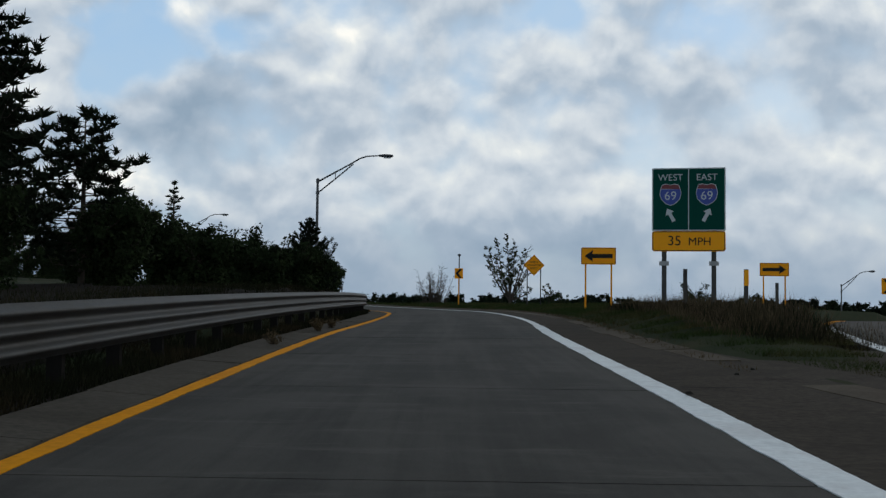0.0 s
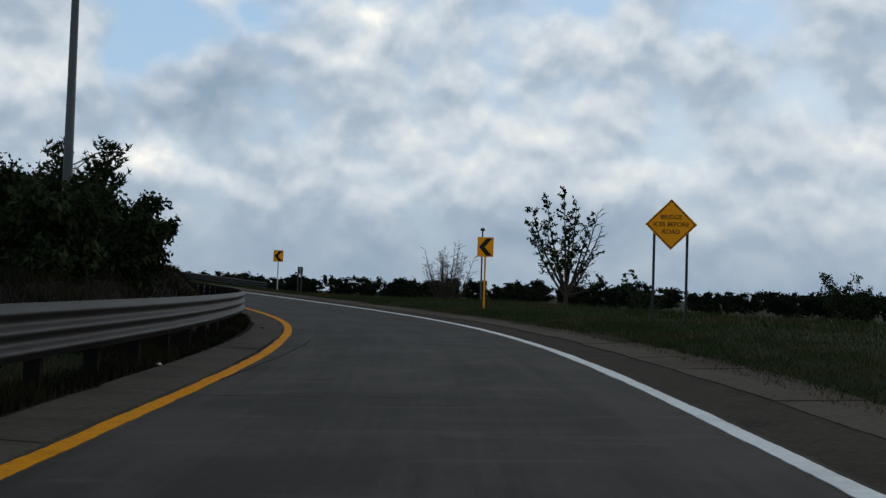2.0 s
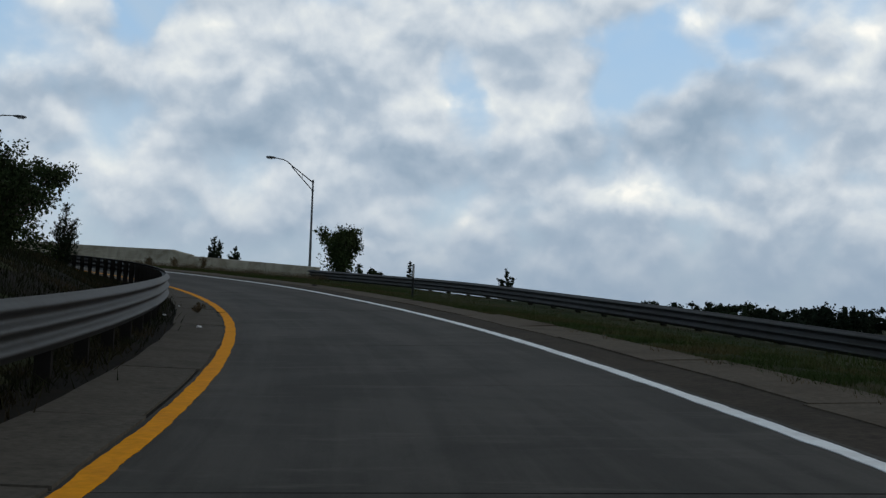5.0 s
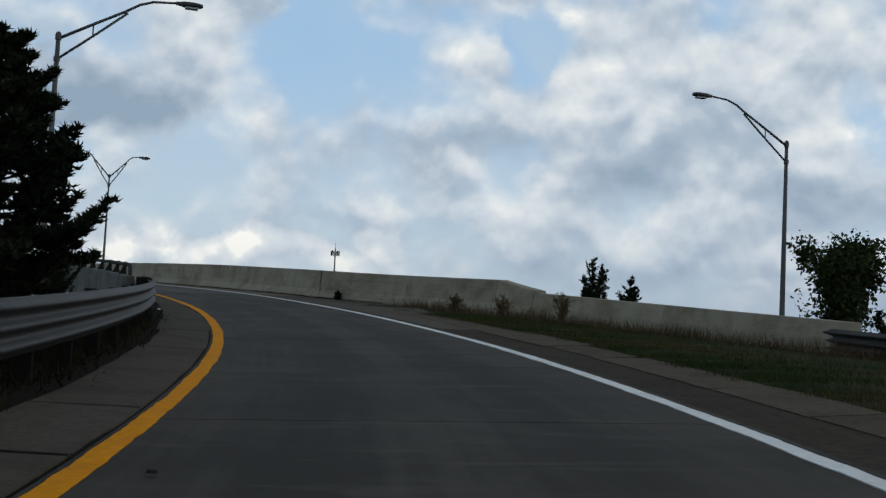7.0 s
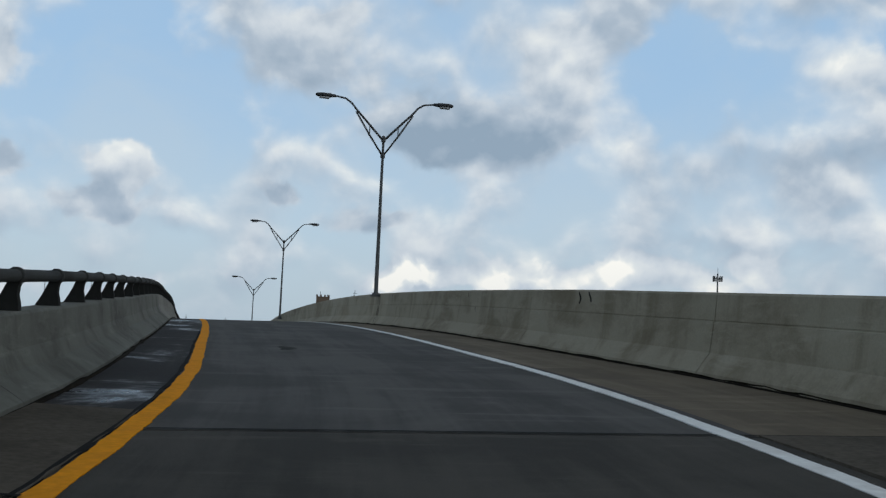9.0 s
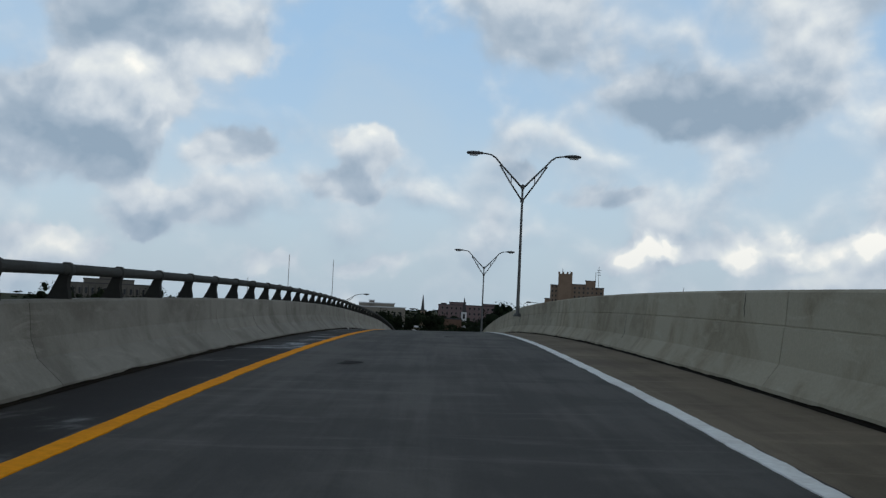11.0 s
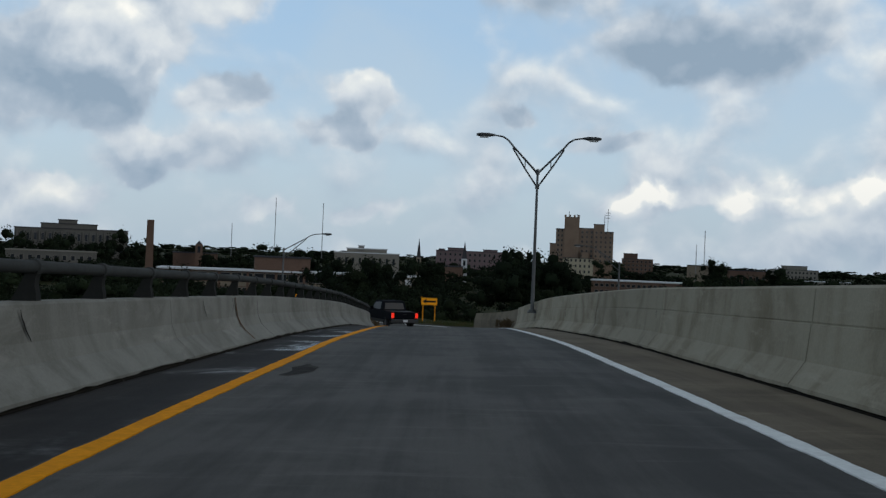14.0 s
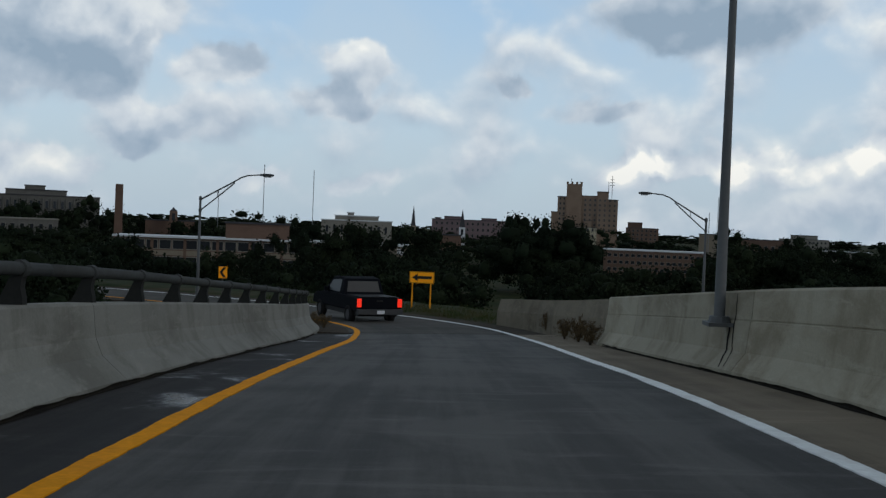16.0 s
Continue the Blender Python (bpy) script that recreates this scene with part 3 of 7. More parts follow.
def strip(s0, s1, d0, d1, h0=0.0, h1=0.0, step=1.0, wobble=0.0, depth=0.0, cuts=1, fray=0.0):
    """A band of pavement between two offsets (numbers or functions of s)."""
    g = Mesh()
    n = max(2, int(round((s1 - s0) / step)) + 1)
    rings = []
    for s in np.linspace(s0, s1, n):
        a = d0(s) if callable(d0) else d0
        b = d1(s) if callable(d1) else d1
        if wobble:
            a += wobble * (noise.noise((s * 1.3, 3.3, d1(s) if callable(d1) else d1)) + fray * noise.noise((s * 6.1, 5.3, 0.2)))
            b += wobble * (noise.noise((s * 1.3, 9.1, a)) + fray * noise.noise((s * 6.7, 1.9, 4.2)))
        row = [at(s, a + (b - a) * k / cuts, h0 + (h1 - h0) * k / cuts) for k in range(cuts + 1)]
        if depth:
            row = [at(s, a, h0 - depth)] + row + [at(s, b, h1 - depth)]
        rings.append(row)
        across = [a + (b - a) * k / cuts for k in range(cuts + 1)]
        g.lane += [(q, s, 0.0) for q in ([a] + across + [b] if depth else across)]
    return g.sweep(rings, closed=bool(depth), caps=bool(depth))


# ---- ground ----
def land(x, y):
    """Height of the ground: an embankment along the ramp that falls away to level land."""
    x, y = np.atleast_1d(x).astype(float), np.atleast_1d(y).astype(float)
    line, tan, sta = LINE[::2], TANGENT[::2], STATION[::2]
    z = np.empty(len(x))
    for i in range(0, len(x), 4000):
        px, py = x[i:i + 4000], y[i:i + 4000]
        d2 = (px[:, None] - line[None, :, 0]) ** 2 + (py[:, None] - line[None, :, 1]) ** 2
        k = d2.argmin(1)
        dist = np.sqrt(d2.min(1))
        side = (px - line[k, 0]) * tan[k, 1] - (py - line[k, 1]) * tan[k, 0]
        s = sta[k]
        d = np.sign(side) * dist
        zr = line[k, 2] - np.clip(d, -6, 12) * np.tan(np.radians(line[k, 3]))
        base = np.interp(px, [-235, -170], [-4.5, -0.4])
        right_flat = np.interp(s, [-60, 20, 75, 95, 150, 160, 171, 179, 322, 330, 400], [14, 14, 11.4, 11.4, 11.4, 14, 12, 6, 6, 10, 14])
        fall = np.interp(s, [40, 60, 100, 112, 140, 155, 171, 180], [0.35, 0.2, 0.2, 0.30, 0.30, 0.10, 0.10, 0.35])
        berm = np.interp(d, [3.6, 5.2, 9], [-0.05, 1.0, 1.0]) * np.interp(s, [16, 27, 44, 61, 76, 105, 130, 150, 165], [0.0, 0.42, 0.22, 0.22, 0.15, 0.0, -0.1, 0.0, 0.0])
        berm = berm - np.clip(d - 5, 0, 6) * np.interp(s, [90, 112, 126, 143, 160, 168], [0.0, 0.115, 0.08, 0.055, 0.05, 0.03])
        z_right = np.where(d < right_flat, zr + berm, zr + berm - (d - right_flat) * fall)
        gore = np.interp(s, [-60, -20, 5, 18.7, 27, 31, 34, 36, 37.5], [3.4, 3.6, 5.2, 7.2, 8.9, 9.9, 11.2, 13.0, 16.0])
        z_right = np.where((s < 38) & (d > gore - 0.4), np.minimum(z_right, zr - 0.12 - np.clip(d - gore - 7.5, 0, 4) * 0.1), z_right)
        mound = np.interp(s, [0, 30, 62, 80, 118, 143, 163, 173], [0.3, 0.9, 1.1, 1.45, 1.3, 0.9, 0.3, -0.6])
        steep = np.interp(s, [88, 112], [1.0, 0.0])
        z_left = zr + 0.02 + (np.interp(-d, [4.0, 5.3, 16, 40], [-0.05, 1, 1.1, 0.6]) * steep + np.interp(-d, [4.25, 6.8, 16, 40], [-0.05, 1, 1.1, 0.6]) * (1 - steep)) * mound
        z_left = np.where(s > 318, zr - 0.02 - np.clip(-d - 4.9, 0, 30) * 0.3, z_left)
        bank = np.where(d > 0, z_right, z_left)
        bank = np.where((d > -3.95) & (d < 3.8), zr - 0.32, bank)
        under = np.interp(s, [BRIDGE[0] + 3, BRIDGE[0] + 12, BRIDGE[1] - 12, BRIDGE[1] - 3], [0, 1, 1, 0])
        bank = bank * (1 - under) + (base - 0.3) * under
        z[i:i + 4000] = np.maximum(bank, base)
    return z


def ground_sheet():
    fine = [np.arange(-330, 80.1, 1.5), np.arange(-80, 260.1, 1.5)]
    far = np.array([110, 150, 220, 320, 500, 800, 1300, 2200, 4000.0])
    xs = np.concatenate([-330 - far[::-1], fine[0], 80 + far])
    ys = np.concatenate([-80 - far[::-1], fine[1], 260 + far])
    gx, gy = np.meshgrid(xs, ys)
    z = land(gx.ravel(), gy.ravel())
    nx, ny = len(xs), len(ys)
    idx = np.arange(nx * ny).reshape(ny, nx)
    faces = np.stack([idx[:-1, :-1], idx[:-1, 1:], idx[1:, 1:], idx[1:, :-1]], -1).reshape(-1, 4)
    me = bpy.data.meshes.new("ground")
    me.from_pydata(np.stack([gx.ravel(), gy.ravel(), z], 1).tolist(), [], faces.tolist())
    me.polygons.foreach_set("use_smooth", [True] * len(me.polygons))
    ob = part("ground", me, M_GRASS_G)
    tagged(ob, "dark rough grass over earth embankments and level land", "ground", kind="structure")


ground_sheet()


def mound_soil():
    """A sheet of near-black earth under the trees on the mound behind the left guardrail."""
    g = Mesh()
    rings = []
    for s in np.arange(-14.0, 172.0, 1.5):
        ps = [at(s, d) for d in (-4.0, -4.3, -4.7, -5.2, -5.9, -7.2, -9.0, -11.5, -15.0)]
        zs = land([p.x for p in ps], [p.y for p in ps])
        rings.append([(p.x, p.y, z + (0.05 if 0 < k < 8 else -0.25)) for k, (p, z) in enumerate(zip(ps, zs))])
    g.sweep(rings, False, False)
    tagged(part("mound_soil", g, M_DIRT, smooth_faces=True), "dark earth under the trees on the mound", "ground", kind="structure")


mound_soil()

# ---- pavement ----
LANE = 2.34


def yellow_d(s):
    """Offset of the yellow edge line."""
    return float(np.interp(s, [10, 35, 75, 120, 165, 200], [-2.44, -2.38, -2.29, -2.19, -2.15, -2.21]))


road = thing("road", "worn grey concrete ramp with tarred joints, dark overlay on the bridge", "road", kind="structure")
part("road_bed", strip(S0, S1, -2.6, 2.6, -0.03, -0.03, 2.0, depth=0.12), M_JOINT, road)
part("bridge_deck", strip(181.2, BRIDGE[1], lambda s: yellow_d(s) - 0.14, lambda s: LANE + 0.14, -0.004, -0.004, 1.0, depth=0.25, cuts=4), M_DECK, road, "dark patched bridge overlay")
part("deck_shoulder", strip(181.2, BRIDGE[1], LANE + 0.14, lambda s: wall_d(s) - 0.01, -0.005, 0.004, 1.0, 0.012, depth=0.25, cuts=3), M_DECK_SIDE, road, "dusty brown shoulder beside the barrier")
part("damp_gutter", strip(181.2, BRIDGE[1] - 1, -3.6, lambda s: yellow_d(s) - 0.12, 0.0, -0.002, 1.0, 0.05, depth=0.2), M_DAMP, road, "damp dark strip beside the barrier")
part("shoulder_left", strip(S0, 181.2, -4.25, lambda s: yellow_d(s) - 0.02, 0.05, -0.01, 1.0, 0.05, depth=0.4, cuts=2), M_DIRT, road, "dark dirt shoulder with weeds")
part("shoulder_right", strip(S0, 181.2, LANE + 0.02, lambda s: 3.90 + 0.1 * math.sin(s * 0.7), -0.01, 0.012, 1.0, 0.07, depth=0.4, cuts=2), M_SHOULDER, road, "crumbling brown asphalt shoulder")
part("shoulder_far", strip(BRIDGE[1], S1, -3.6, -LANE, 0.02, -0.01, 2.0, depth=0.4), M_SHOULDER, road)
part("shoulder_far_right", strip(BRIDGE[1], S1, LANE, 3.6, -0.01, 0.0, 2.0, depth=0.4), M_SHOULDER, road)
wedge = strip(160.0, 181.18, lambda s: 2.50 + 0.03 * math.sin(s * 1.9), lambda s: max(3.3, min(wall_d(s) + 0.1, 3.3 + (s - 163) * 0.24)), 0.012, 0.012, 1.0, depth=0.4)
part("apron", wedge, M_APRON, road, "cracked concrete apron before the bridge")


def kerb_out(s):
    """Outer edge of the concrete gutter at the right, where the grass begins."""
    return float(np.interp(s, [8, 12, 14, 20, 30, 45, 60, 100, 130, 168], [5.3, 4.75, 4.4, 4.15, 4.0, 4.25, 4.3, 4.1, 3.95, 4.0]))


def kerb_in(s):
    return float(np.interp(s, [8, 12, 20, 40, 60, 100, 135, 168], [4.5, 4.0, 3.5, 3.42, 3.2, 3.15, 3.15, 3.2]))


def edge_line(name, d, width, mat, label):
    wide = width if callable(width) else (lambda q: width)
    mid = d if callable(d) else (lambda q: d)
    g = strip(S0, S1, lambda q: mid(q) - wide(q) / 2, lambda q: mid(q) + wide(q) / 2, 0.006, 0.006, 0.1, 0.018, depth=0.012, fray=0.7)
    tagged(part(name, g, mat), label, "road marking", kind="structure")


edge_line("yellow_edge_line", yellow_d, 0.17, M_YELLOW, "solid yellow edge line painted along the ramp")
edge_line("white_edge_line", lambda q: float(np.interp(q, [90, 125, 150, 182, 205, 235, 262, 280], [2.34, 2.29, 2.30, 2.26, 2.33, 2.44, 2.54, 2.49])), lambda q: float(np.interp(q, [10, 29.6, 29.8, 60], [0.30, 0.26, 0.19, 0.155])), M_WHITE, "solid white edge line painted along the ramp")


def east_edge(s):
    """Left edge of the other ramp, which leaves to the right."""
    return float(np.interp(s, [-60, -20, 5, 18.7, 27, 31, 34, 36, 37.5], [3.4, 3.6, 5.2, 7.2, 8.9, 9.9, 11.2, 13.0, 16.0]))


east = thing("east_ramp", "grey concrete ramp that leaves to the right", "road", kind="structure")
part("ramp_pavement", strip(-60, 37.5, lambda s: east_edge(s) + 0.1, lambda s: east_edge(s) + 6.5, 0.01, 0.01, 1.5, depth=0.25, cuts=3), M_SLAB, east)
part("white_line", strip(-60, 31, lambda s: east_edge(s) + 0.15, lambda s: east_edge(s) + 0.42, 0.02, 0.02, 1.0, depth=0.015), M_WHITE, east)
part("yellow_line", strip(31.2, 37.4, lambda s: east_edge(s) + 0.15, lambda s: east_edge(s) + 0.38, 0.02, 0.02, 0.5, depth=0.015), M_YELLOW, east)
part("gore_asphalt", strip(-60, 19, 3.1, lambda s: east_edge(s) + 0.1, 0.0, 0.01, 1.5, depth=0.2, cuts=3), M_SHOULDER, east, "cracked dark asphalt between the two ramps")


# ---- bridge barriers ----
def left_set(s):
    """How far the left barrier stands in towards the lane, and how much lower, near its start."""
    return float(np.interp(s, [175, 196, 222], [0.27, 0.21, 0.0])), float(np.interp(s, [175, 196, 216], [-0.13, -0.12, 0.0]))


def left_profile(s):
    d, q = left_set(s)
    d -= 3.58
    h = 0.87 + q
    return [at(s, d - 0.52, -0.35), at(s, d + 0.19, -0.35), at(s, d + 0.17, 0.07), at(s, d - 0.09, 0.31 + q * 0.5), at(s, d - 0.165, 0.50 + q * 0.7), at(s, d - 0.20, h - 0.03), at(s, d - 0.23, h), at(s, d - 0.50, h), at(s, d - 0.52, h - 0.02)]


def crest(s):
    """The right barrier stands a little lower where it begins."""
    return float(np.interp(s, [160, 176, 192], [1.03, 1.06, 1.16]))


def right_profile(s, h=None):
    d = wall_d(s)
    h = h or crest(s)
    return [at(s, d + 0.55, -0.35), at(s, d + 0.55, h - 0.02), at(s, d + 0.52, h), at(s, d + 0.24, h), at(s, d + 0.205, h - 0.03), at(s, d + 0.180, 0.762), at(s, d + 0.188, 0.755), at(s, d + 0.188, 0.742), at(s, d + 0.168, 0.735), at(s, d + 0.12, 0.33), at(s, d - 0.06, 0.08), at(s, d - 0.08, -0.35)]


def barrier(name, profile, s0, s1, length, mat, label, seams):
    b = thing(name, label, "barrier", group="bridge barriers", kind="structure")
    s = s0
    while s < s1 - 0.5:
        e = min(s + length, s1)
        g = Mesh()
        g.sweep([profile(q) for q in np.linspace(s + seams, e - seams, max(3, int((e - s) / 1.0)))], True, True)
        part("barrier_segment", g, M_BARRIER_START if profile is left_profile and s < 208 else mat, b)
        s = e
    return b


left_barrier = barrier("left_barrier", left_profile, BRIDGE[0], LEFT_END, 9.2, M_BARRIER, "pale grey concrete bridge barrier with a sloped foot and steel tube rail", 0.008)
right_barrier = barrier("right_barrier", right_profile, 170.2, 316.9, 8.4, M_BARRIER_R, "tall stained concrete barrier with a stepped face", 0.012)


def tapered(s):
    """The sloping end of the right barrier."""
    k = (s - 168.4) / 1.8
    return right_profile(s, 0.775 + (crest(s) - 0.775) * k)


def low_wall():
    g = Mesh()
    g.sweep([tapered(s) for s in np.linspace(168.4, 170.19, 4)])
    part("barrier_end", g, M_BARRIER_R, right_barrier)
    w = thing("low_wall", "low weathered concrete median wall beside the grass", "wall", kind="structure")
    for s0, s1 in ((163.6, 168.38), (158.5, 163.58)):
        g = Mesh()
        for_s = np.linspace(s0, s1, 6)
        drop = [0.30 * (168.4 - s) / 9.8 for s in for_s]
        g.sweep([[at(s, wall_d(s), -0.9), at(s, wall_d(s) + 0.1, 0.3 - q), at(s, wall_d(s) + 0.2, 0.70 - q), at(s, wall_d(s) + 0.5, 0.70 - q), at(s, wall_d(s) + 0.55, -0.9)] for s, q in zip(for_s, drop)])
        part("wall_segment", g, M_BARRIER_R, w)
    far_end = Mesh()
    far_end.sweep([[at(s, 3.95, -0.9), at(s, 4.02, 0.3 - q), at(s, 4.15, 0.78 - q), at(s, 4.5, 0.78 - q), at(s, 4.55, -0.9)] for s, q in ((316.95, -0.34), (322, -0.30), (328, -0.24), (333.4, -0.18))])
    part("barrier_end", far_end, M_BARRIER_OLD, right_barrier)


low_wall()


def tube_rail():
    r = thing("bridge_rail", "dark grey steel tube rail on curved brackets along the barrier", "railing", kind="structure")
    s = BRIDGE[0] + 1.1
    end = LEFT_END - 0.6
    while s < end - 1:
        e = min(s + 11.5, end)
        g = Mesh().tube([at(q, -3.86 + left_set(q)[0], 1.19 + left_set(q)[1]) for q in np.linspace(s, e - 0.02, 12)], 0.062, 10)
        part("rail_tube", g, M_RAILGREY, r, smooth_faces=True)
        s = e
    low, side_in = left_set(BRIDGE[0])[1], left_set(BRIDGE[0])[0]
    bow = [at(BRIDGE[0] + 1.12 - a, -3.86 + side_in, 0.90 + low + z) for a, z in ((0, 0.29), (0.16, 0.285), (0.28, 0.24), (0.35, 0.15), (0.38, 0.05), (0.385, -0.04))]
    part("rail_end", Mesh().tube(bow, 0.062, 10), M_RAILGREY, r, "tube end bent down onto the concrete", smooth_faces=True)
    shape = [(-0.20, 0.0), (0.05, 0.0), (0.045, 0.06), (0.025, 0.15), (0.03, 0.22), (0.055, 0.29), (-0.055, 0.29), (-0.085, 0.22), (-0.13, 0.12), (-0.18, 0.03)]
    me = Mesh().plate(shape, -0.06, 0.06).data("bracket")
    band = Mesh().tube([(0, -0.055, 0.322), (0, -0.05, 0.322), (0, 0.05, 0.322), (0, 0.055, 0.322)], [0.066, 0.082, 0.082, 0.066], 12).data("collar")
    s = 204.0 - 14 * 2.04
    while s < end:
        k = part("bracket", me, M_BRACKET, r, m=placed(s, -3.86 + left_set(s)[0], 0.868 + left_set(s)[1]))
        part("collar", band, M_RAILGREY, k)
        s += 2.04


tube_rail()


def on_face(side, s, z):
    """A point just proud of a barrier's road face, at height z."""
    if side < 0:
        p = left_profile(s)
        f = [(q - at(s)).dot((at(s, 1) - at(s)).normalized()) for q in p[2:6]]
        hs = [0.0, 0.07, 0.31 + left_set(s)[1] * 0.5, 0.50 + left_set(s)[1] * 0.7, 0.84 + left_set(s)[1]]
        return at(s, float(np.interp(z, hs, [f[0] + 0.004] + f)) + 0.005, min(z, hs[-1]))
    return at(s, wall_d(s) + float(np.interp(z, [0.0, 0.08, 0.33, 0.73, 0.742, 0.755, 0.77, 1.13, 1.16], [-0.07, -0.06, 0.12, 0.165, 0.165, 0.185, 0.185, 0.205, 0.24])) - 0.004, z)


def crack(side, rows, width=0.02):
    """A dark crack or rust run over a barrier's face: rows of station and height, tapering to its ends."""
    rng = random.Random(int(rows[0][0] * 10))
    pts = []
    for (s0, z0), (s1, z1) in zip(rows, rows[1:]):
        n = max(2, int(abs(z1 - z0) / 0.05) + int(abs(s1 - s0) / 0.1))
        pts += [(s0 + (s1 - s0) * k / n + rng.uniform(-0.012, 0.012), z0 + (z1 - z0) * k / n) for k in range(n)]
    pts.append(rows[-1])
    g = Mesh()
    rings = []
    for k, (s, z) in enumerate(pts):
        w = width * (0.35 + 0.65 * math.sin(math.pi * min(0.93, (k + 0.4) / len(pts)))) * rng.uniform(0.7, 1.2)
        e = (0, w) if abs(rows[0][0] - rows[-1][0]) > abs(rows[0][1] - rows[-1][1]) else (w, 0)
        rings.append([on_face(side, s - e[0], z - e[1]), on_face(side, s + e[0], z + e[1])])
    g.sweep(rings, False, False)
    part("crack", g, M_JOINT, left_barrier if side < 0 else right_barrier)


for s in (180.7, 213.9, 258.8, 287.8, 305.4):
    crack(1, [(s, 1.12), (s - 0.02, 0.75), (s - 0.10, 0.40), (s - 0.30, 0.12)], 0.03)
for s, z0, z1 in ((200.0, 0.80, 0.62), (200.9, 1.10, 0.98), (211.5, 1.14, 0.74), (175.1, 0.75, 0.45), (279.8, 0.74, 0.60), (205.4, 0.2, 0.08), (241.0, 1.1, 0.78), (247.5, 0.7, 0.3), (268.0, 0.72, 0.4), (231.0, 0.74, 0.2), (173.4, 0.74, 0.2), (294.5, 0.74, 0.45), (222.3, 1.12, 0.76)):
    crack(1, [(s, z0), (s + 0.03, (z0 + z1) / 2), (s - 0.04, z1)], 0.016)
for s, z0, z1 in ((203.0, 0.52, 0.12), (201.6, 0.22, 0.04), (281.3, 0.80, 0.06), (276.2, 0.82, 0.55), (232.0, 0.6, 0.1), (249.5, 0.7, 0.1), (262.0, 0.6, 0.15), (192.0, 0.6, 0.1), (297.0, 0.8, 0.1), (241.0, 0.45, 0.1), (268.7, 0.8, 0.5)):
    crack(-1, [(s, z0), (s + 0.02, (z0 + z1) * 0.55), (s + 0.22, z1)], 0.018)
def rust_run(s0):
    """A broad rust run down the left barrier."""
    g = Mesh().sweep([[on_face(-1, s0 + k * 0.055 - w, z), on_face(-1, s0 + k * 0.055 + w, z)] for k, (z, w) in enumerate(((0.84, 0.05), (0.74, 0.035), (0.62, 0.05), (0.50, 0.04), (0.38, 0.06), (0.26, 0.045), (0.14, 0.05), (0.06, 0.03)))], False, False)
    part("rust_run", g, M_RUST, left_barrier, "brown rust run down the concrete")


rust_run(278.9)
crack(-1, [(278.6, 0.84), (278.7, 0.7), (278.62, 0.6)], 0.02)
crack(1, [(192.4, 1.12), (192.3, 1.0), (192.35, 0.9)], 0.05)
crack(1, [(191.9, 1.12), (191.8, 1.02), (191.75, 0.94)], 0.045)
# crumbled concrete and dirt along the feet of both barriers
for side, s0, s1 in ((1, 176.0, 316.0), (-1, 176.0, 322.0)):
    rng = random.Random(9 + side)
    s = s0
    while s < s1:
        ln = rng.uniform(0.8, 5.0)
        g = Mesh()
        rings = []
        for k, q in enumerate(np.linspace(s, min(s + ln, s1), max(4, int(ln * 4)))):
            w = 0.012 + 0.05 * max(0.0, noise.noise((q * 1.7, side * 3.0, 0.5))) + rng.uniform(0, 0.012)
            foot = wall_d(q) - 0.06 if side > 0 else -3.41 + left_set(q)[0]
            rings.append([at(q, foot - side * (w * 0.7 + 0.012), 0.006), at(q, foot - side * 0.004, 0.014 + w * 0.3), on_face(side, q, 0.025 + w * 0.7)])
        g.sweep(rings, False, False)
        part("foot_crumble", g, M_DIRT, right_barrier if side > 0 else left_barrier)
        s += ln


# ---- guardrails ----
def beam_profile(s, d, low, high, lobes, facing, lift):
    """A corrugated beam: front face and back face."""
    pts = []
    n = lobes * 8
    for k in range(n + 1):
        u = k / n
        bulge = 0.083 * (0.5 - 0.5 * math.cos(u * lobes * math.tau)) ** 1.25
        pts.append((facing * bulge, low + (high - low) * u))
    back = [(x - facing * 0.006, z) for x, z in reversed(pts)]
    return [at(s, d + x, z + lift(s)) for x, z in pts + back]


def guardrail(name, s0, s1, d, low, high, lobes, facing, label, post_gap=1.9, piece=7.62, lift=lambda s: 0.0):
    r = thing(name, label, "guardrail", kind="structure")
    off = d if callable(d) else (lambda s: d)
    s = s0
    while s < s1 - 0.3:
        e = min(s + piece, s1)
        g = Mesh()
        tip = 0.007 * ((int((s - s0) / piece)) % 2)
        g.sweep([beam_profile(q, off(q) + tip, low, high, lobes, facing, lift) for q in np.linspace(s, e + 0.15, 12)], True, False)
        part("beam", g, M_GALV, r, smooth_faces=True)
        s = e
    post = Mesh().box(-0.075, 0.075, -0.05, 0.05, -0.9, high - 0.02).box(-0.02, 0.09 if facing > 0 else 0.02, -0.045, 0.045, low + 0.02, high - 0.03).data("post")
    s = s0 + 0.5
    while s < s1:
        part("post", post, M_RAILPOST, r, m=placed(s, off(s) - facing * 0.17, lift(s)))
        s += post_gap
    return r


guardrail("left_guardrail", -60.0, 173.9, lambda s: float(np.interp(s, [150, 166, 173.9], [-3.46, -3.44, -3.22])), 0.37, 0.87, 3, 1, "galvanized thrie-beam guardrail on wooden posts", lift=lambda s: float(np.interp(s, [152, 166, 173.9], [0.0, -0.05, -0.14])))
guardrail("right_guardrail", 116.0, 159.6, lambda s: float(np.interp(s, [94, 127, 143, 159.6], [10.0, 10.0, 10.4, 10.95])), 0.22, 0.72, 3, -1, "galvanized steel guardrail beyond the grass verge",
          lift=lambda s: float(np.interp(s, [94, 112, 126, 143, 159.6], [-0.90, -0.8, -0.62, -0.50, -0.48])))


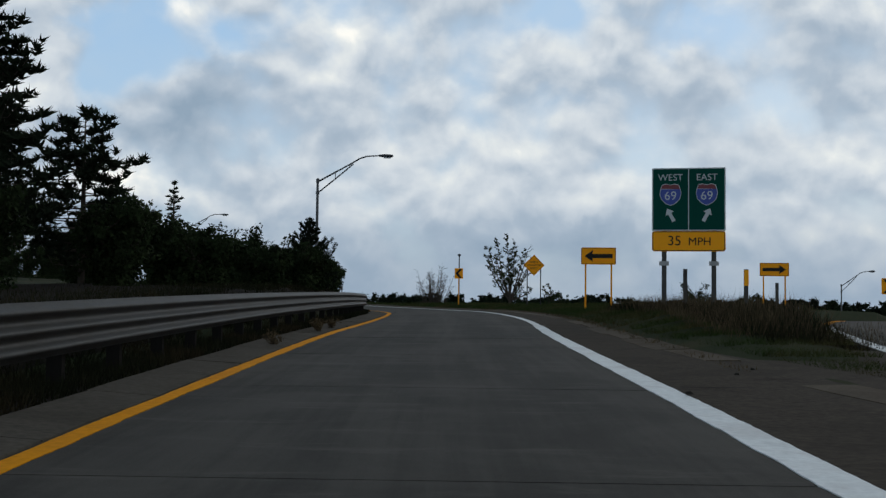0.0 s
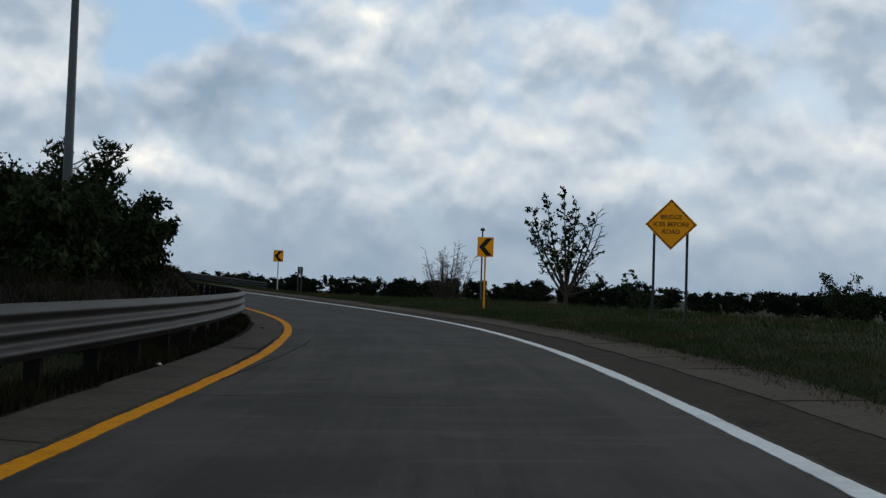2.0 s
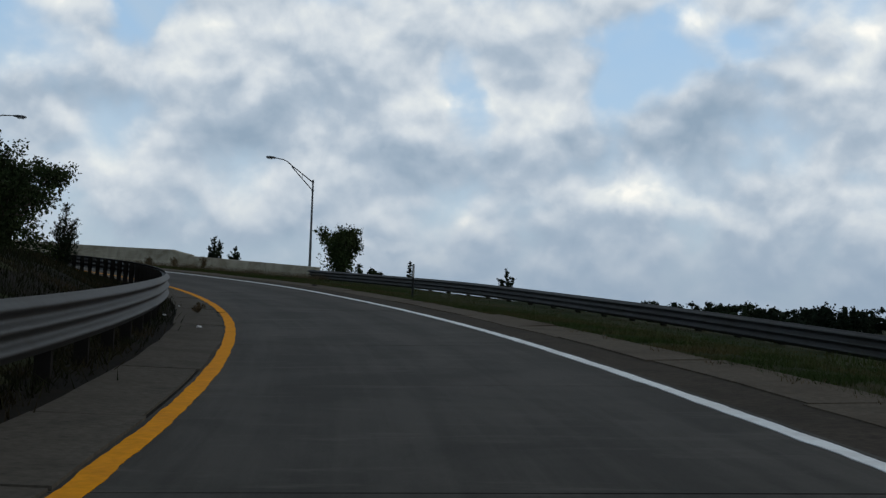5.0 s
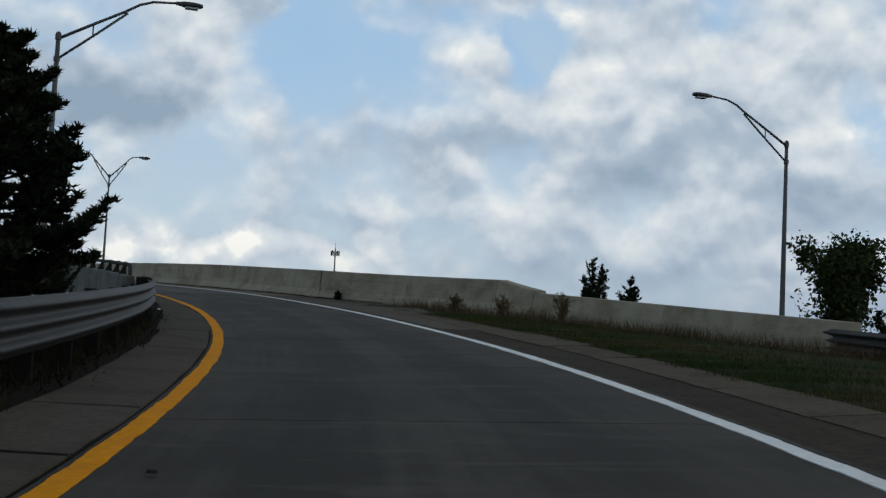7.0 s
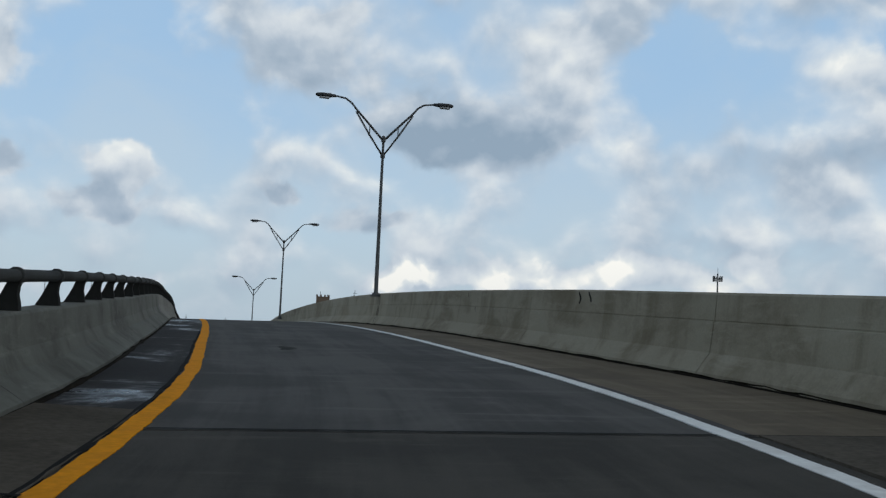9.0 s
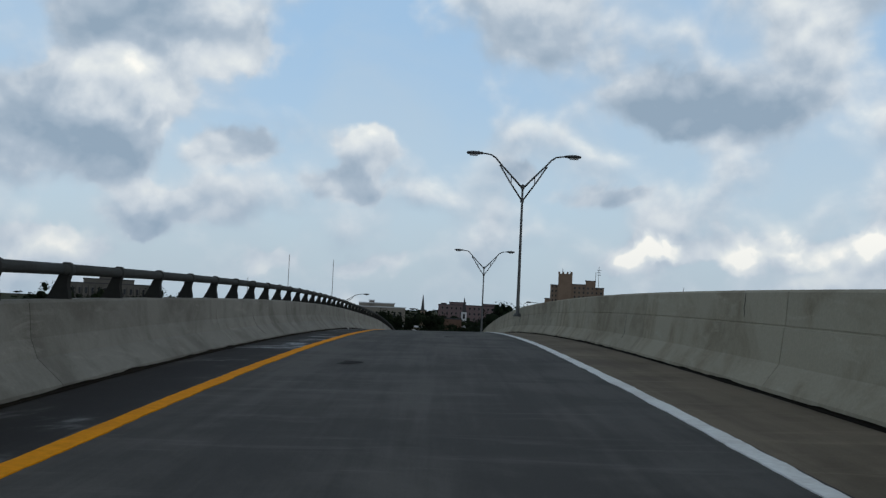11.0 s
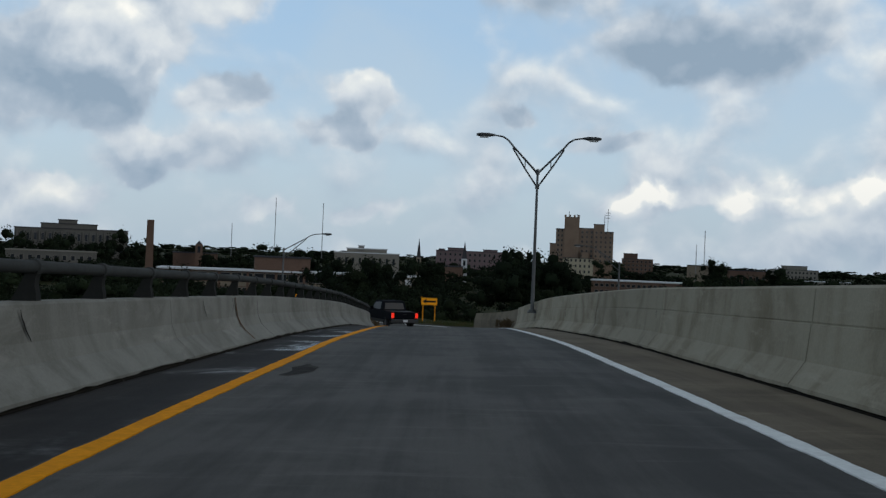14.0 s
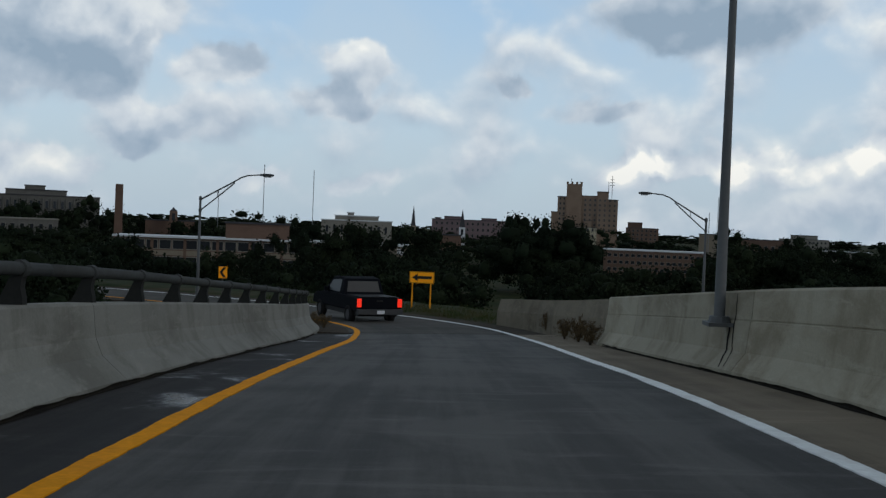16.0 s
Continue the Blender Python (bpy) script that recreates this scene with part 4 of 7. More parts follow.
def far_rail():
    r = thing("far_guardrail", "thin steel guardrail far across the grass", "guardrail", kind="structure")
    way = spline([(30, 58, 0), (22.5, 83, 0), (18, 108, 0), (14.5, 135, 0), (7.5, 160, 0), (-8, 187, 0), (-28, 228, 0)], 8)
    top = 0.5 + 0.0 * way[:, 0]
    foot = land(way[:, 0], way[:, 1]) - 0.3
    for i in range(0, len(way) - 1, 2):
        g = Mesh()
        rings = []
        for p, z in zip(way[i:i + 3], top[i:i + 3]):
            rings.append([(p[0] + x, p[1] + x * 0.3, z + q) for x, q in ((0, -0.31), (-0.07, -0.23), (0, -0.155), (-0.07, -0.08), (0, 0), (0.012, 0), (0.012, -0.31))])
        g.sweep(rings, True, False)
        part("beam", g, M_GALV, r)
    for p, z, low in zip(way, top, foot):
        part("post", Mesh().box(p[0] + 0.02, p[0] + 0.17, p[1] - 0.06, p[1] + 0.06, min(low, z - 0.7), z - 0.03), M_RAILPOST, r)


far_rail()


# ---- scribble on the right barrier ----
def scribble():
    rng = random.Random(77)
    for k in range(9):
        s0 = 262.35 + k * 0.18
        lo, hi = rng.uniform(0.35, 0.55), rng.uniform(0.62, 1.02)
        crack(1, [(s0, hi), (s0 + rng.uniform(-0.05, 0.05), (lo + hi) / 2), (s0 + rng.uniform(-0.06, 0.06), lo)], 0.009)
    for k in range(5):
        z = rng.uniform(0.25, 0.95)
        crack(1, [(262.4 + k * 0.3, z), (262.55 + k * 0.3, z + 0.08), (262.62 + k * 0.3, z - 0.02)], 0.009)


scribble()


# ---- marks on the pavement ----
for s_joint, lo in ((181.25, -3.3), (285.4, -3.3), (322.6, -3.4)):
    part("deck_joint", strip(s_joint - 0.022, s_joint + 0.022, lo, lambda q: wall_d(q) - 0.1, 0.003, 0.003, 0.035, cuts=10), M_JOINT, road, "black expansion joint across the deck")
rng_mark = random.Random(31)
for k in range(20):
    s_mark = rng_mark.uniform(2, 175)
    d_mark, ln = rng_mark.uniform(-1.9, 1.6), rng_mark.uniform(0.25, 1.1)
    part("tar_crack", strip(s_mark, s_mark + 0.014, d_mark, d_mark + ln, 0.003, 0.003, 0.007, 0.05, cuts=5), M_JOINT, road)
part("tar_crack", strip(50.5, 60.0, lambda q: -2.3 + (q - 50.5) * 0.055 + 0.05 * noise.noise((q * 1.4, 0.2, 0.0)), lambda q: -2.27 + (q - 50.5) * 0.055 + 0.05 * noise.noise((q * 1.4, 0.2, 0.0)) + 0.02 * noise.noise((q * 5, 4.0, 0.0)), 0.003, 0.003, 0.15), M_JOINT, road, "long tarred crack beside the yellow line")
for s_mark, d_mark, ln in ((12.0, 2.6, 1.0), (64.4, -3.6, 1.5), (120.8, -3.5, 1.3), (124.0, -2.6, 0.8), (117.2, -3.4, 1.1), (137.0, -3.3, 1.0), (143.5, -3.2, 0.9), (28.5, -3.3, 1.0), (40.2, -3.4, 1.2), (85.0, -3.3, 0.9), (160.0, -3.3, 1.0), (178.55, -2.85, 0.62), (175.8, -2.85, 0.56), (56.5, -3.0, 0.6), (75.0, -2.9, 0.5)):
    part("slab_crack", strip(s_mark, s_mark + 0.05, d_mark, d_mark + ln, 0.064 if d_mark < 0 else 0.004, 0.016 if d_mark < 0 else 0.004, 0.025, 0.06, cuts=4), M_JOINT, road)


for s_mark, d_mark, ln, wide in ((260.2, -2.05, 1.5, 0.62), (247.6, -2.0, 2.6, 0.35), (238.0, 0.4, 1.2, 0.3), (191.5, -0.9, 1.1, 0.3), (272.0, -1.9, 2.0, 0.3), (292.0, -1.95, 1.6, 0.4), (224.0, -1.2, 0.9, 0.35)):
    part("oil_stain", strip(s_mark, s_mark + ln, lambda q: d_mark + 0.12 * noise.noise((q * 1.7, 2.0, d_mark)), lambda q: d_mark + wide * math.sin(math.pi * min(0.97, max(0.03, (q - s_mark) / ln))) ** 0.5 + 0.08 * noise.noise((q * 3.1, 7.0, d_mark)), 0.004, 0.004, 0.1), M_STAIN, road, "dark dried stain on the overlay")
part("tar_seam", strip(166.0, 199.0, lambda q: yellow_d(q) - 0.135 + 0.02 * noise.noise((q * 1.1, 0.7, 0.0)), lambda q: yellow_d(q) - 0.10 + 0.03 * noise.noise((q * 2.3, 5.0, 0.0)), 0.019, 0.006, 0.12, depth=0.03), M_JOINT, road, "black tarred seam beside the yellow line")


# ---- pavement pieces ----
def slabs():
    rng = random.Random(5)
    s = S0 + 1
    while s < 181.0:
        e = min(s + 5.35, 181.15)
        g = strip(s + 0.012, e - 0.012, lambda q: yellow_d(q) - 0.13, lambda q: LANE + 0.14, rng.uniform(-0.003, 0.0), rng.uniform(-0.003, 0.0), 0.9, depth=0.11, cuts=2)
        part("pavement_slab", g, M_SLAB, road)
        s = e
    s = BRIDGE[1] + 0.05
    while s < S1 - 3:
        e = s + 5.35
        part("pavement_slab", strip(s + 0.012, min(e, S1) - 0.012, -LANE - 0.14, LANE + 0.14, 0, 0, 0.9, depth=0.11), M_SLAB, road)
        s = e
    # concrete valley gutter at the right-hand edge, broken into uneven pieces
    s = 9.0
    while s < 168:
        ln = rng.uniform(2.2, 4.4)
        if rng.random() < 0.94:
            a, b = rng.uniform(-0.05, 0.08), rng.uniform(-0.14, 0.12)
            part("gutter_slab", strip(s + 0.03, s + ln - 0.03, lambda q: kerb_in(q) + a, lambda q: kerb_out(q) + b, 0.014 + rng.uniform(-0.006, 0.008), 0.03 + rng.uniform(-0.012, 0.015), 0.9, 0.05, depth=0.12), M_GUTTER, road)
        s += ln
    s = -10.0
    while s < 178:
        ln = rng.uniform(2.6, 4.8)
        if rng.random() < 0.96:
            part("gutter_slab", strip(s + 0.02, s + ln - 0.02, -3.16 + rng.uniform(-0.06, 0.06) + (0.12 if s > 168 else 0.0), lambda q, j=rng.uniform(-0.03, 0.04): yellow_d(q) - 0.14 + j, 0.055, 0.014 + rng.uniform(-0.004, 0.01), 0.9, 0.04, depth=0.12), M_GUTTER_L, road)
        s += ln




# ---- street lamps ----
def lamp_arm(parent, top, reach, rise, side):
    """A truss arm: two chords, a strut and a cobra head, towards side * x."""
    z0 = top - 0.10
    upper = [(0, 0, z0), (side * reach * 0.30, 0, z0 + rise * 0.40), (side * reach * 0.56, 0, z0 + rise * 0.74), (side * reach * 0.68, 0, z0 + rise * 0.92), (side * reach * 0.80, 0, z0 + rise * 1.02), (side * reach, 0, z0 + rise * 1.06)]
    lower = [(0, 0, z0 - 0.58), (side * reach * 0.30, 0, z0 + rise * 0.15), (side * reach * 0.58, 0, z0 + rise * 0.71)]
    arm = part("arm", Mesh().tube(upper, [0.045, 0.042, 0.040, 0.038, 0.036, 0.032], 8).tube(lower, 0.035, 8), M_POLE, parent, smooth_faces=True)
    part("strut", Mesh().tube([(side * reach * 0.29, 0, z0 + rise * 0.13), (side * reach * 0.29, 0, z0 + rise * 0.40)], 0.02, 6), M_POLE, arm)
    head = Mesh()
    x0, zc = side * reach, z0 + rise * 1.06
    prof = [(0.0, 0.045, 0.05), (0.16, 0.07, 0.07), (0.22, 0.12, 0.085), (0.55, 0.15, 0.085), (0.72, 0.12, 0.06), (0.76, 0.05, 0.03)]
    head.sweep([[(x0 + side * a * 1.0, w * math.cos(k * math.tau / 10), zc + hh * math.sin(k * math.tau / 10)) for k in range(10)] for a, w, hh in prof])
    hd = part("lamp_head", head, M_LAMP, parent, "grey cobra lamp head", smooth_faces=True)
    part("lens", Mesh().box(x0 + side * 0.26 if side > 0 else x0 - 0.62, x0 + 0.62 if side > 0 else x0 - 0.26, -0.10, 0.10, zc - 0.12, zc - 0.075), M_LENS, hd)


def street_lamp(name, top, reach, rise, sides, m, label, base=0.0, group="", girth=1.0):
    lamp = thing(name, label, "street lamp", m, group)
    part("pole", Mesh().tube([(0, 0, base), (0, 0, base + 0.02), (0, 0, top * 0.5), (0, 0, top)], [q * girth for q in (0.115, 0.105, 0.082, 0.06)], 14), M_POLE, lamp, smooth_faces=True)
    part("base_plate", Mesh().box(-0.19, 0.19, -0.19, 0.19, base - 0.02, base + 0.035).tube([(0, 0, base + 0.03), (0, 0, base + 0.12)], [0.16, 0.14], 12), M_POLE, lamp)
    part("cap", Mesh().tube([(0, 0, top - 0.14), (0, 0, top + 0.02), (0, 0, top + 0.07), (0, 0, top + 0.10)], [0.085, 0.085, 0.06, 0.02], 12), M_POLE, lamp)
    part("collar", Mesh().tube([(0, 0, top - 0.74), (0, 0, top - 0.60)], 0.088, 12), M_POLE, lamp)
    for side in sides:
        lamp_arm(lamp, top, reach, rise, side)
    return lamp


def on_land(x, y, h=0.0, turn=0.0):
    return pose(x, y, float(land(x, y)[0]) + h, 0, 0, turn)


first = street_lamp("street_lamp", 7.6, 3.1, 1.35, (1,), placed(58.0, -5.95, -0.78), "grey steel street lamp with one truss arm behind the guardrail", group="single-arm street lamps")
for s, d, h in ((110.7, -6.1, -0.9), (169.8, -6.2, -0.2)):
    copy_thing(first, placed(s, d, h))
copy_thing(first, pose(-55.7, 162.5, 3.6, 0, 0, turn_at(170.5) + 180))
copy_thing(first, pose(-240.2, 176.9, -0.45, 0, 0, 77))
copy_thing(first, pose(-236.5, 204.5, -0.5, 0, 0, turn_at(300) + 180))
copy_thing(first, pose(40.0, 114.0, -3.6, 0, 0, -55))
double = street_lamp("double_street_lamp", 6.65, 1.85, 1.45, (-1, 1), placed(214.1, wall_d(214) + 0.06, 0.3), "tall grey steel lamp with two truss arms on the median barrier", base=0.76, group="two-armed street lamps", girth=0.78)
for s, aside, rise in ((259.0, 0.03, 0.0), (305.6, 0.01, -0.08)):
    copy_thing(double, placed(s, wall_d(s) + aside, rise))
for s in (259.0, 305.6, 214.1):
    crack(1, [(s - 0.05, 0.72), (s - 0.02, 0.45), (s - 0.12, 0.25), (s - 0.28, 0.10)], 0.05)


# ---- signs ----
def post_pair(parent, xs, z0, z1, mat, w=0.07):
    for x in xs:
        part("post", Mesh().box(x - w / 2, x + w / 2, 0.03, 0.03 + w * 0.7, z0, z1), mat, parent)


def rounded(x0, x1, z0, z1, r, n=4):
    pts = []
    for cx, cz, a in ((x1 - r, z0 + r, -90), (x1 - r, z1 - r, 0), (x0 + r, z1 - r, 90), (x0 + r, z0 + r, 180)):
        pts += [(cx + r * math.cos(radians(a + k * 90 / n)), cz + r * math.sin(radians(a + k * 90 / n))) for k in range(n + 1)]
    return pts


def frame_ring(x0, x1, z0, z1, r, t, y0, y1):
    """A border: an outer and an inner rounded outline bridged."""
    a, b = rounded(x0, x1, z0, z1, r), rounded(x0 + t, x1 - t, z0 + t, z1 - t, max(r - t, 0.005))
    n = len(a)
    v = [(x, y0, z) for x, z in a] + [(x, y0, z) for x, z in b] + [(x, y1, z) for x, z in a] + [(x, y1, z) for x, z in b]
    f = []
    for i in range(n):
        j = (i + 1) % n
        f += [(i, j, n + j, n + i), (2 * n + i, i + 3 * n, j + 3 * n, 2 * n + j), (i, 2 * n + i, 2 * n + j, j), (n + i, n + j, 3 * n + j, 3 * n + i)]
    return Mesh().add(v, f)


ARROW = [(-0.5, 0.0), (-0.20, 0.36), (-0.22, 0.13), (0.5, 0.13), (0.5, -0.13), (-0.22, -0.13), (-0.20, -0.36)]


def arrow_sign(m, w, h, z0, point=-1, post_z=-0.6, mat=M_SIGN_Y, label="yellow sign with a black arrow on two yellow posts"):
    sgn = thing("arrow_sign", label, "road sign", m, "large arrow signs")
    part("panel", Mesh().plate(rounded(-w / 2, w / 2, z0, z0 + h, 0.04), 0.0, 0.012), mat, sgn)
    part("border", frame_ring(-w / 2 + 0.015, w / 2 - 0.015, z0 + 0.015, z0 + h - 0.015, 0.035, 0.02, -0.004, 0.0), M_BLACK, sgn)
    out = [(-point * x * w * 0.80, z0 + h / 2 + z * h * 0.95) for x, z in ARROW]
    part("arrow", Mesh().plate(out if point < 0 else out[::-1], -0.006, -0.001), M_BLACK, sgn)
    post_pair(sgn, (-w * 0.37, w * 0.37), post_z, z0 + h - 0.05, M_POST_Y)
    return sgn


def facing(x, y, z, tx, ty):
    """A pose at x, y, z whose -y side looks at tx, ty."""
    return pose(x, y, z, 0, 0, math.degrees(math.atan2(tx - x, -(ty - y))))


arrow_sign(facing(6.15, 45.5, 1.15, 0.5, 10), 1.40, 0.69, 1.82)
arrow_sign(facing(16.7, 57.3, 0.23, 5, 0), 1.44, 0.68, 2.74, 1, label="yellow sign with a black arrow to the other ramp")
arrow_sign(facing(-237.3, 188.5, 1.50, -178, 176), 1.32, 0.62, 1.55, label="bright yellow arrow sign on two posts at the bend", mat=M_SIGN_O)


def guide_sign(m):
    g = thing("guide_sign", "green guide sign with two route shields above a yellow speed panel", "road sign", m)
    w, zt, zm, zb = 1.98, 3.82, 2.08, 1.51
    part("green_panel", Mesh().plate(rounded(-w / 2, w / 2, zm, zt, 0.03), 0, 0.02), M_SIGN_G, g)
    part("panel_border", frame_ring(-w / 2 + 0.008, w / 2 - 0.008, zm + 0.01, zt - 0.008, 0.03, 0.02, -0.004, 0), M_SIGN_W, g)
    part("divider", Mesh().box(-0.012, 0.012, -0.004, 0, zm + 0.03, zt - 0.03), M_SIGN_W, g)
    sp = part("speed_panel", Mesh().plate(rounded(-w / 2, w / 2, zb, zm - 0.005, 0.07), 0, 0.02), M_SIGN_O, g, "yellow speed panel")
    part("panel_border", frame_ring(-w / 2 + 0.012, w / 2 - 0.012, zb + 0.012, zm - 0.017, 0.06, 0.02, -0.004, 0), M_BLACK, sp)
    lettering("35", 0.38, pose(-0.38, -0.006, (zb + zm) / 2), M_BLACK, sp)
    lettering("MPH", 0.31, pose(0.30, -0.006, (zb + zm) / 2 - 0.02), M_BLACK, sp)
    for x, word, lean in ((-0.49, "WEST", 28), (0.49, "EAST", -28)):
        lettering(word, 0.26, pose(x, -0.006, zt - 0.27), M_SIGN_W, g)
        zc = zt - 0.72
        top = [(-0.22, 0.24), (-0.11, 0.27), (0.0, 0.24), (0.11, 0.27), (0.22, 0.24), (0.26, 0.13)]
        body = [(0.26, 0.13), (0.28, 0.0), (0.24, -0.14), (0.13, -0.25), (0, -0.31), (-0.13, -0.25), (-0.24, -0.14), (-0.28, 0.0), (-0.26, 0.13)]
        sh = part("route_shield", Mesh().plate([(x + a * 1.06, zc + b * 1.06) for a, b in reversed(top[:-1] + body)], -0.004, -0.001), M_SIGN_W, g, "blue and red route shield")
        part("shield_field", Mesh().plate([(x + a, zc + b) for a, b in reversed(body)], -0.008, -0.005), M_SIGN_BLUE, sh)
        part("shield_band", Mesh().plate([(x + a, zc + b) for a, b in reversed(top + [(-0.26, 0.145)])] , -0.008, -0.005), M_SIGN_RED, sh)
        lettering("69", 0.34, pose(x, -0.011, zc - 0.06), M_SIGN_W, sh)
        arr = [(0.0, 0.20), (0.13, 0.04), (0.05, 0.04), (0.05, -0.20), (-0.05, -0.20), (-0.05, 0.04), (-0.13, 0.04)]
        c, s_ = math.cos(radians(lean)), math.sin(radians(lean))
        part("arrow", Mesh().plate([(x + a * c - b * s_, zt - 1.30 + a * s_ + b * c) for a, b in arr], -0.006, -0.001), M_SIGN_W, g)
    post_pair(g, (-0.66, 0.68), -0.5, zt - 0.1, M_POST, 0.13)
    for x in (-0.66, 0.68):
        part("marker_plate", Mesh().box(x - 0.13, x + 0.13, -0.015, 0.0, 1.12, 1.24), M_SIGN_BACK, g)


guide_sign(facing(6.65, 30.9, 1.25, 0.6, 4))


def diamond_sign(m):
    g = thing("diamond_sign", "yellow diamond warning sign on two steel posts", "road sign", m)
    zc, r = 2.10, 0.615
    dia = [(0, zc - r), (r, zc), (0, zc + r), (-r, zc)]
    part("panel", Mesh().plate(dia, 0, 0.012), M_SIGN_Y, g)
    k = r - 0.035
    ring = Mesh()
    a, b = [(0, zc - k), (k, zc), (0, zc + k), (-k, zc)], [(0, zc - k + 0.03), (k - 0.03, zc), (0, zc + k - 0.03), (-k + 0.03, zc)]
    ring.add([(x, -0.004, z) for x, z in a + b], [(i, (i + 1) % 4, 4 + (i + 1) % 4, 4 + i) for i in range(4)])
    part("border", ring, M_BLACK, g)
    for i, word in enumerate(("BRIDGE", "ICES BEFORE", "ROAD")):
        lettering(word, 0.15, pose(0, -0.005, zc + 0.175 - i * 0.175), M_BLACK, g)
    post_pair(g, (-0.39, 0.39), -0.5, zc - 0.2, M_GALV, 0.06)


diamond_sign(facing(5.09, 65.4, 1.60, 1.0, 30))


def chevron(m, w, h, z0, post, label, direction=-1):
    g = thing("chevron_sign", label, "road sign", m, "chevron signs")
    part("panel", Mesh().plate(rounded(-w / 2, w / 2, z0, z0 + h, 0.03), 0, 0.01), M_SIGN_Y, g)
    q = -direction
    out = [(-0.40, 0.0), (0.05, 0.44), (0.40, 0.44), (-0.05, 0.0), (0.40, -0.44), (0.05, -0.44)]
    out = [(q * x * w, z0 + h / 2 + z * h) for x, z in out]
    part("chevron", Mesh().plate(out if q < 0 else out[::-1], -0.006, -0.001), M_BLACK, g)
    part("post", Mesh().box(-0.035, 0.035, 0.012, 0.06, -0.5, z0 + h - 0.05), post, g)


chevron(facing(0.88, 79.5, 1.45, 0.6, 45), 0.59, 0.72, 1.80, M_POST_Y, "yellow chevron sign with a black bend mark on a yellow post")
chevron(facing(-11.3, 106.8, 1.78, 0.6, 45), 0.60, 0.70, 1.68, M_SIGN_W, "yellow chevron sign on a pale post in the grass")
chevron(facing(-240.0, 178.2, 0.75, -175, 175), 0.46, 0.62, 2.15, M_POST, "small yellow chevron sign before the dark trees")
chevron(facing(16.5, 42.0, -0.2, 5, 0), 0.5, 0.6, 2.05, M_SIGN_W, "yellow chevron sign beside the other ramp", 1)


def plain_sign(m, w, h, z0, mat, label, posts=(-0.2, 0.2)):
    g = thing("small_sign", label, "road sign", m)
    part("panel", Mesh().plate(rounded(-w / 2, w / 2, z0, z0 + h, 0.02), 0, 0.01), mat, g)
    for x in posts:
        part("post", Mesh().box(x - 0.03, x + 0.03, 0.012, 0.06, -0.4, z0 + h - 0.03), M_POST, g)


plain_sign(facing(-10.1, 108.0, 1.74, 40, 150), 0.62, 0.48, 1.0, M_SIGN_BACK, "grey back of a small sign on two posts")


def marker_post(name, m, h, w, mat, label, cap=None):
    g = thing(name, label, "post", m, "roadside marker posts")
    part("post", Mesh().box(-w / 2, w / 2, -0.03, 0.03, -0.4, h), mat, g)
    if cap:
        part("reflector", Mesh().box(-w / 2 - 0.005, w / 2 + 0.005, -0.04, -0.03, h - 0.45, h - 0.02), cap, g)


marker_post("wood_post", on_land(6.75, 31.8), 1.18, 0.11, M_POST, "bare grey wooden stub post in the weeds")
marker_post("wood_post", on_land(8.15, 30.6), 1.15, 0.11, M_POST, "wooden post with a yellow reflective face", M_SIGN_O)
marker_post("wood_post", on_land(9.4, 32.0), 0.8, 0.08, M_POST, "short grey wooden post in the weeds")
marker_post("delineator", placed(133.5, 5.1, 0.0), 1.05, 0.05, M_BRACKET, "thin dark delineator post with a pale reflective top", M_SIGN_BACK)
marker_post("delineator", placed(334.2, 4.5, 0.0), 0.75, 0.06, M_SIGN_W, "white delineator post past the barrier's end")


def far_pole():
    p = thing("yard_light", "thin grey pole with a small round lamp", "street lamp", pose(1.7, 150.3, -0.4))
    part("pole", Mesh().tube([(0, 0, 0), (0, 0, 8.6)], [0.10, 0.07], 8), M_POLE, p)
    part("globe", Mesh().tube([(0, 0, 8.5), (0, 0, 8.62), (0, 0, 8.8), (0, 0, 8.86)], [0.06, 0.23, 0.21, 0.06], 10), M_LAMP, p)


far_pole()


# ---- litter and road debris ----
def scrap(s, d, size, seed, mat, label, name="litter"):
    rng = random.Random(seed)
    g = Mesh()
    n = 7
    low = [(math.cos(k * math.tau / n) * size * rng.uniform(0.5, 1.0), math.sin(k * math.tau / n) * size * rng.uniform(0.5, 1.0), 0.0) for k in range(n)]
    top = [(x * 0.6 + rng.uniform(-0.1, 0.1) * size, y * 0.6, size * rng.uniform(0.2, 0.5)) for x, y, _ in low]
    g.sweep([low, top], True, True)
    tagged(part(name, g, mat, m=placed(s, d, 0.02 if abs(d) < 2.6 else 0.045, rng.uniform(0, 90))), label, "litter", "scraps along the ramp")


for k, (s, d, size) in enumerate(((116.6, -2.72, 0.07), (120.6, -3.43, 0.06), (136.3, -2.95, 0.08), (23.4, -3.7, 0.12), (26.0, -3.5, 0.08), (47.0, -3.55, 0.07), (52.5, -3.3, 0.06), (65.0, -3.6, 0.07), (124.5, -3.1, 0.05), (249.2, -3.0, 0.05), (166.0, -3.2, 0.07))):
    scrap(s, d, size, k, M_LITTER, "crumpled white scrap of paper in the gutter")
for k, (s, d, size) in enumerate(((142.9, -1.74, 0.05), (140.0, 3.45, 0.14), (140.5, 3.6, 0.10), (11.1, 2.5, 0.07), (13.2, 3.5, 0.06), (14.0, 3.9, 0.05), (64.5, -2.9, 0.06), (88.0, -3.2, 0.06))):
    scrap(s, d, size, 40 + k, M_TWIG, "dark lump of road debris", "road_debris")
drain = thing("drain_frame", "dark iron drain frame let into the pavement edge", "drain", placed(122.9, -2.55, 0.004))
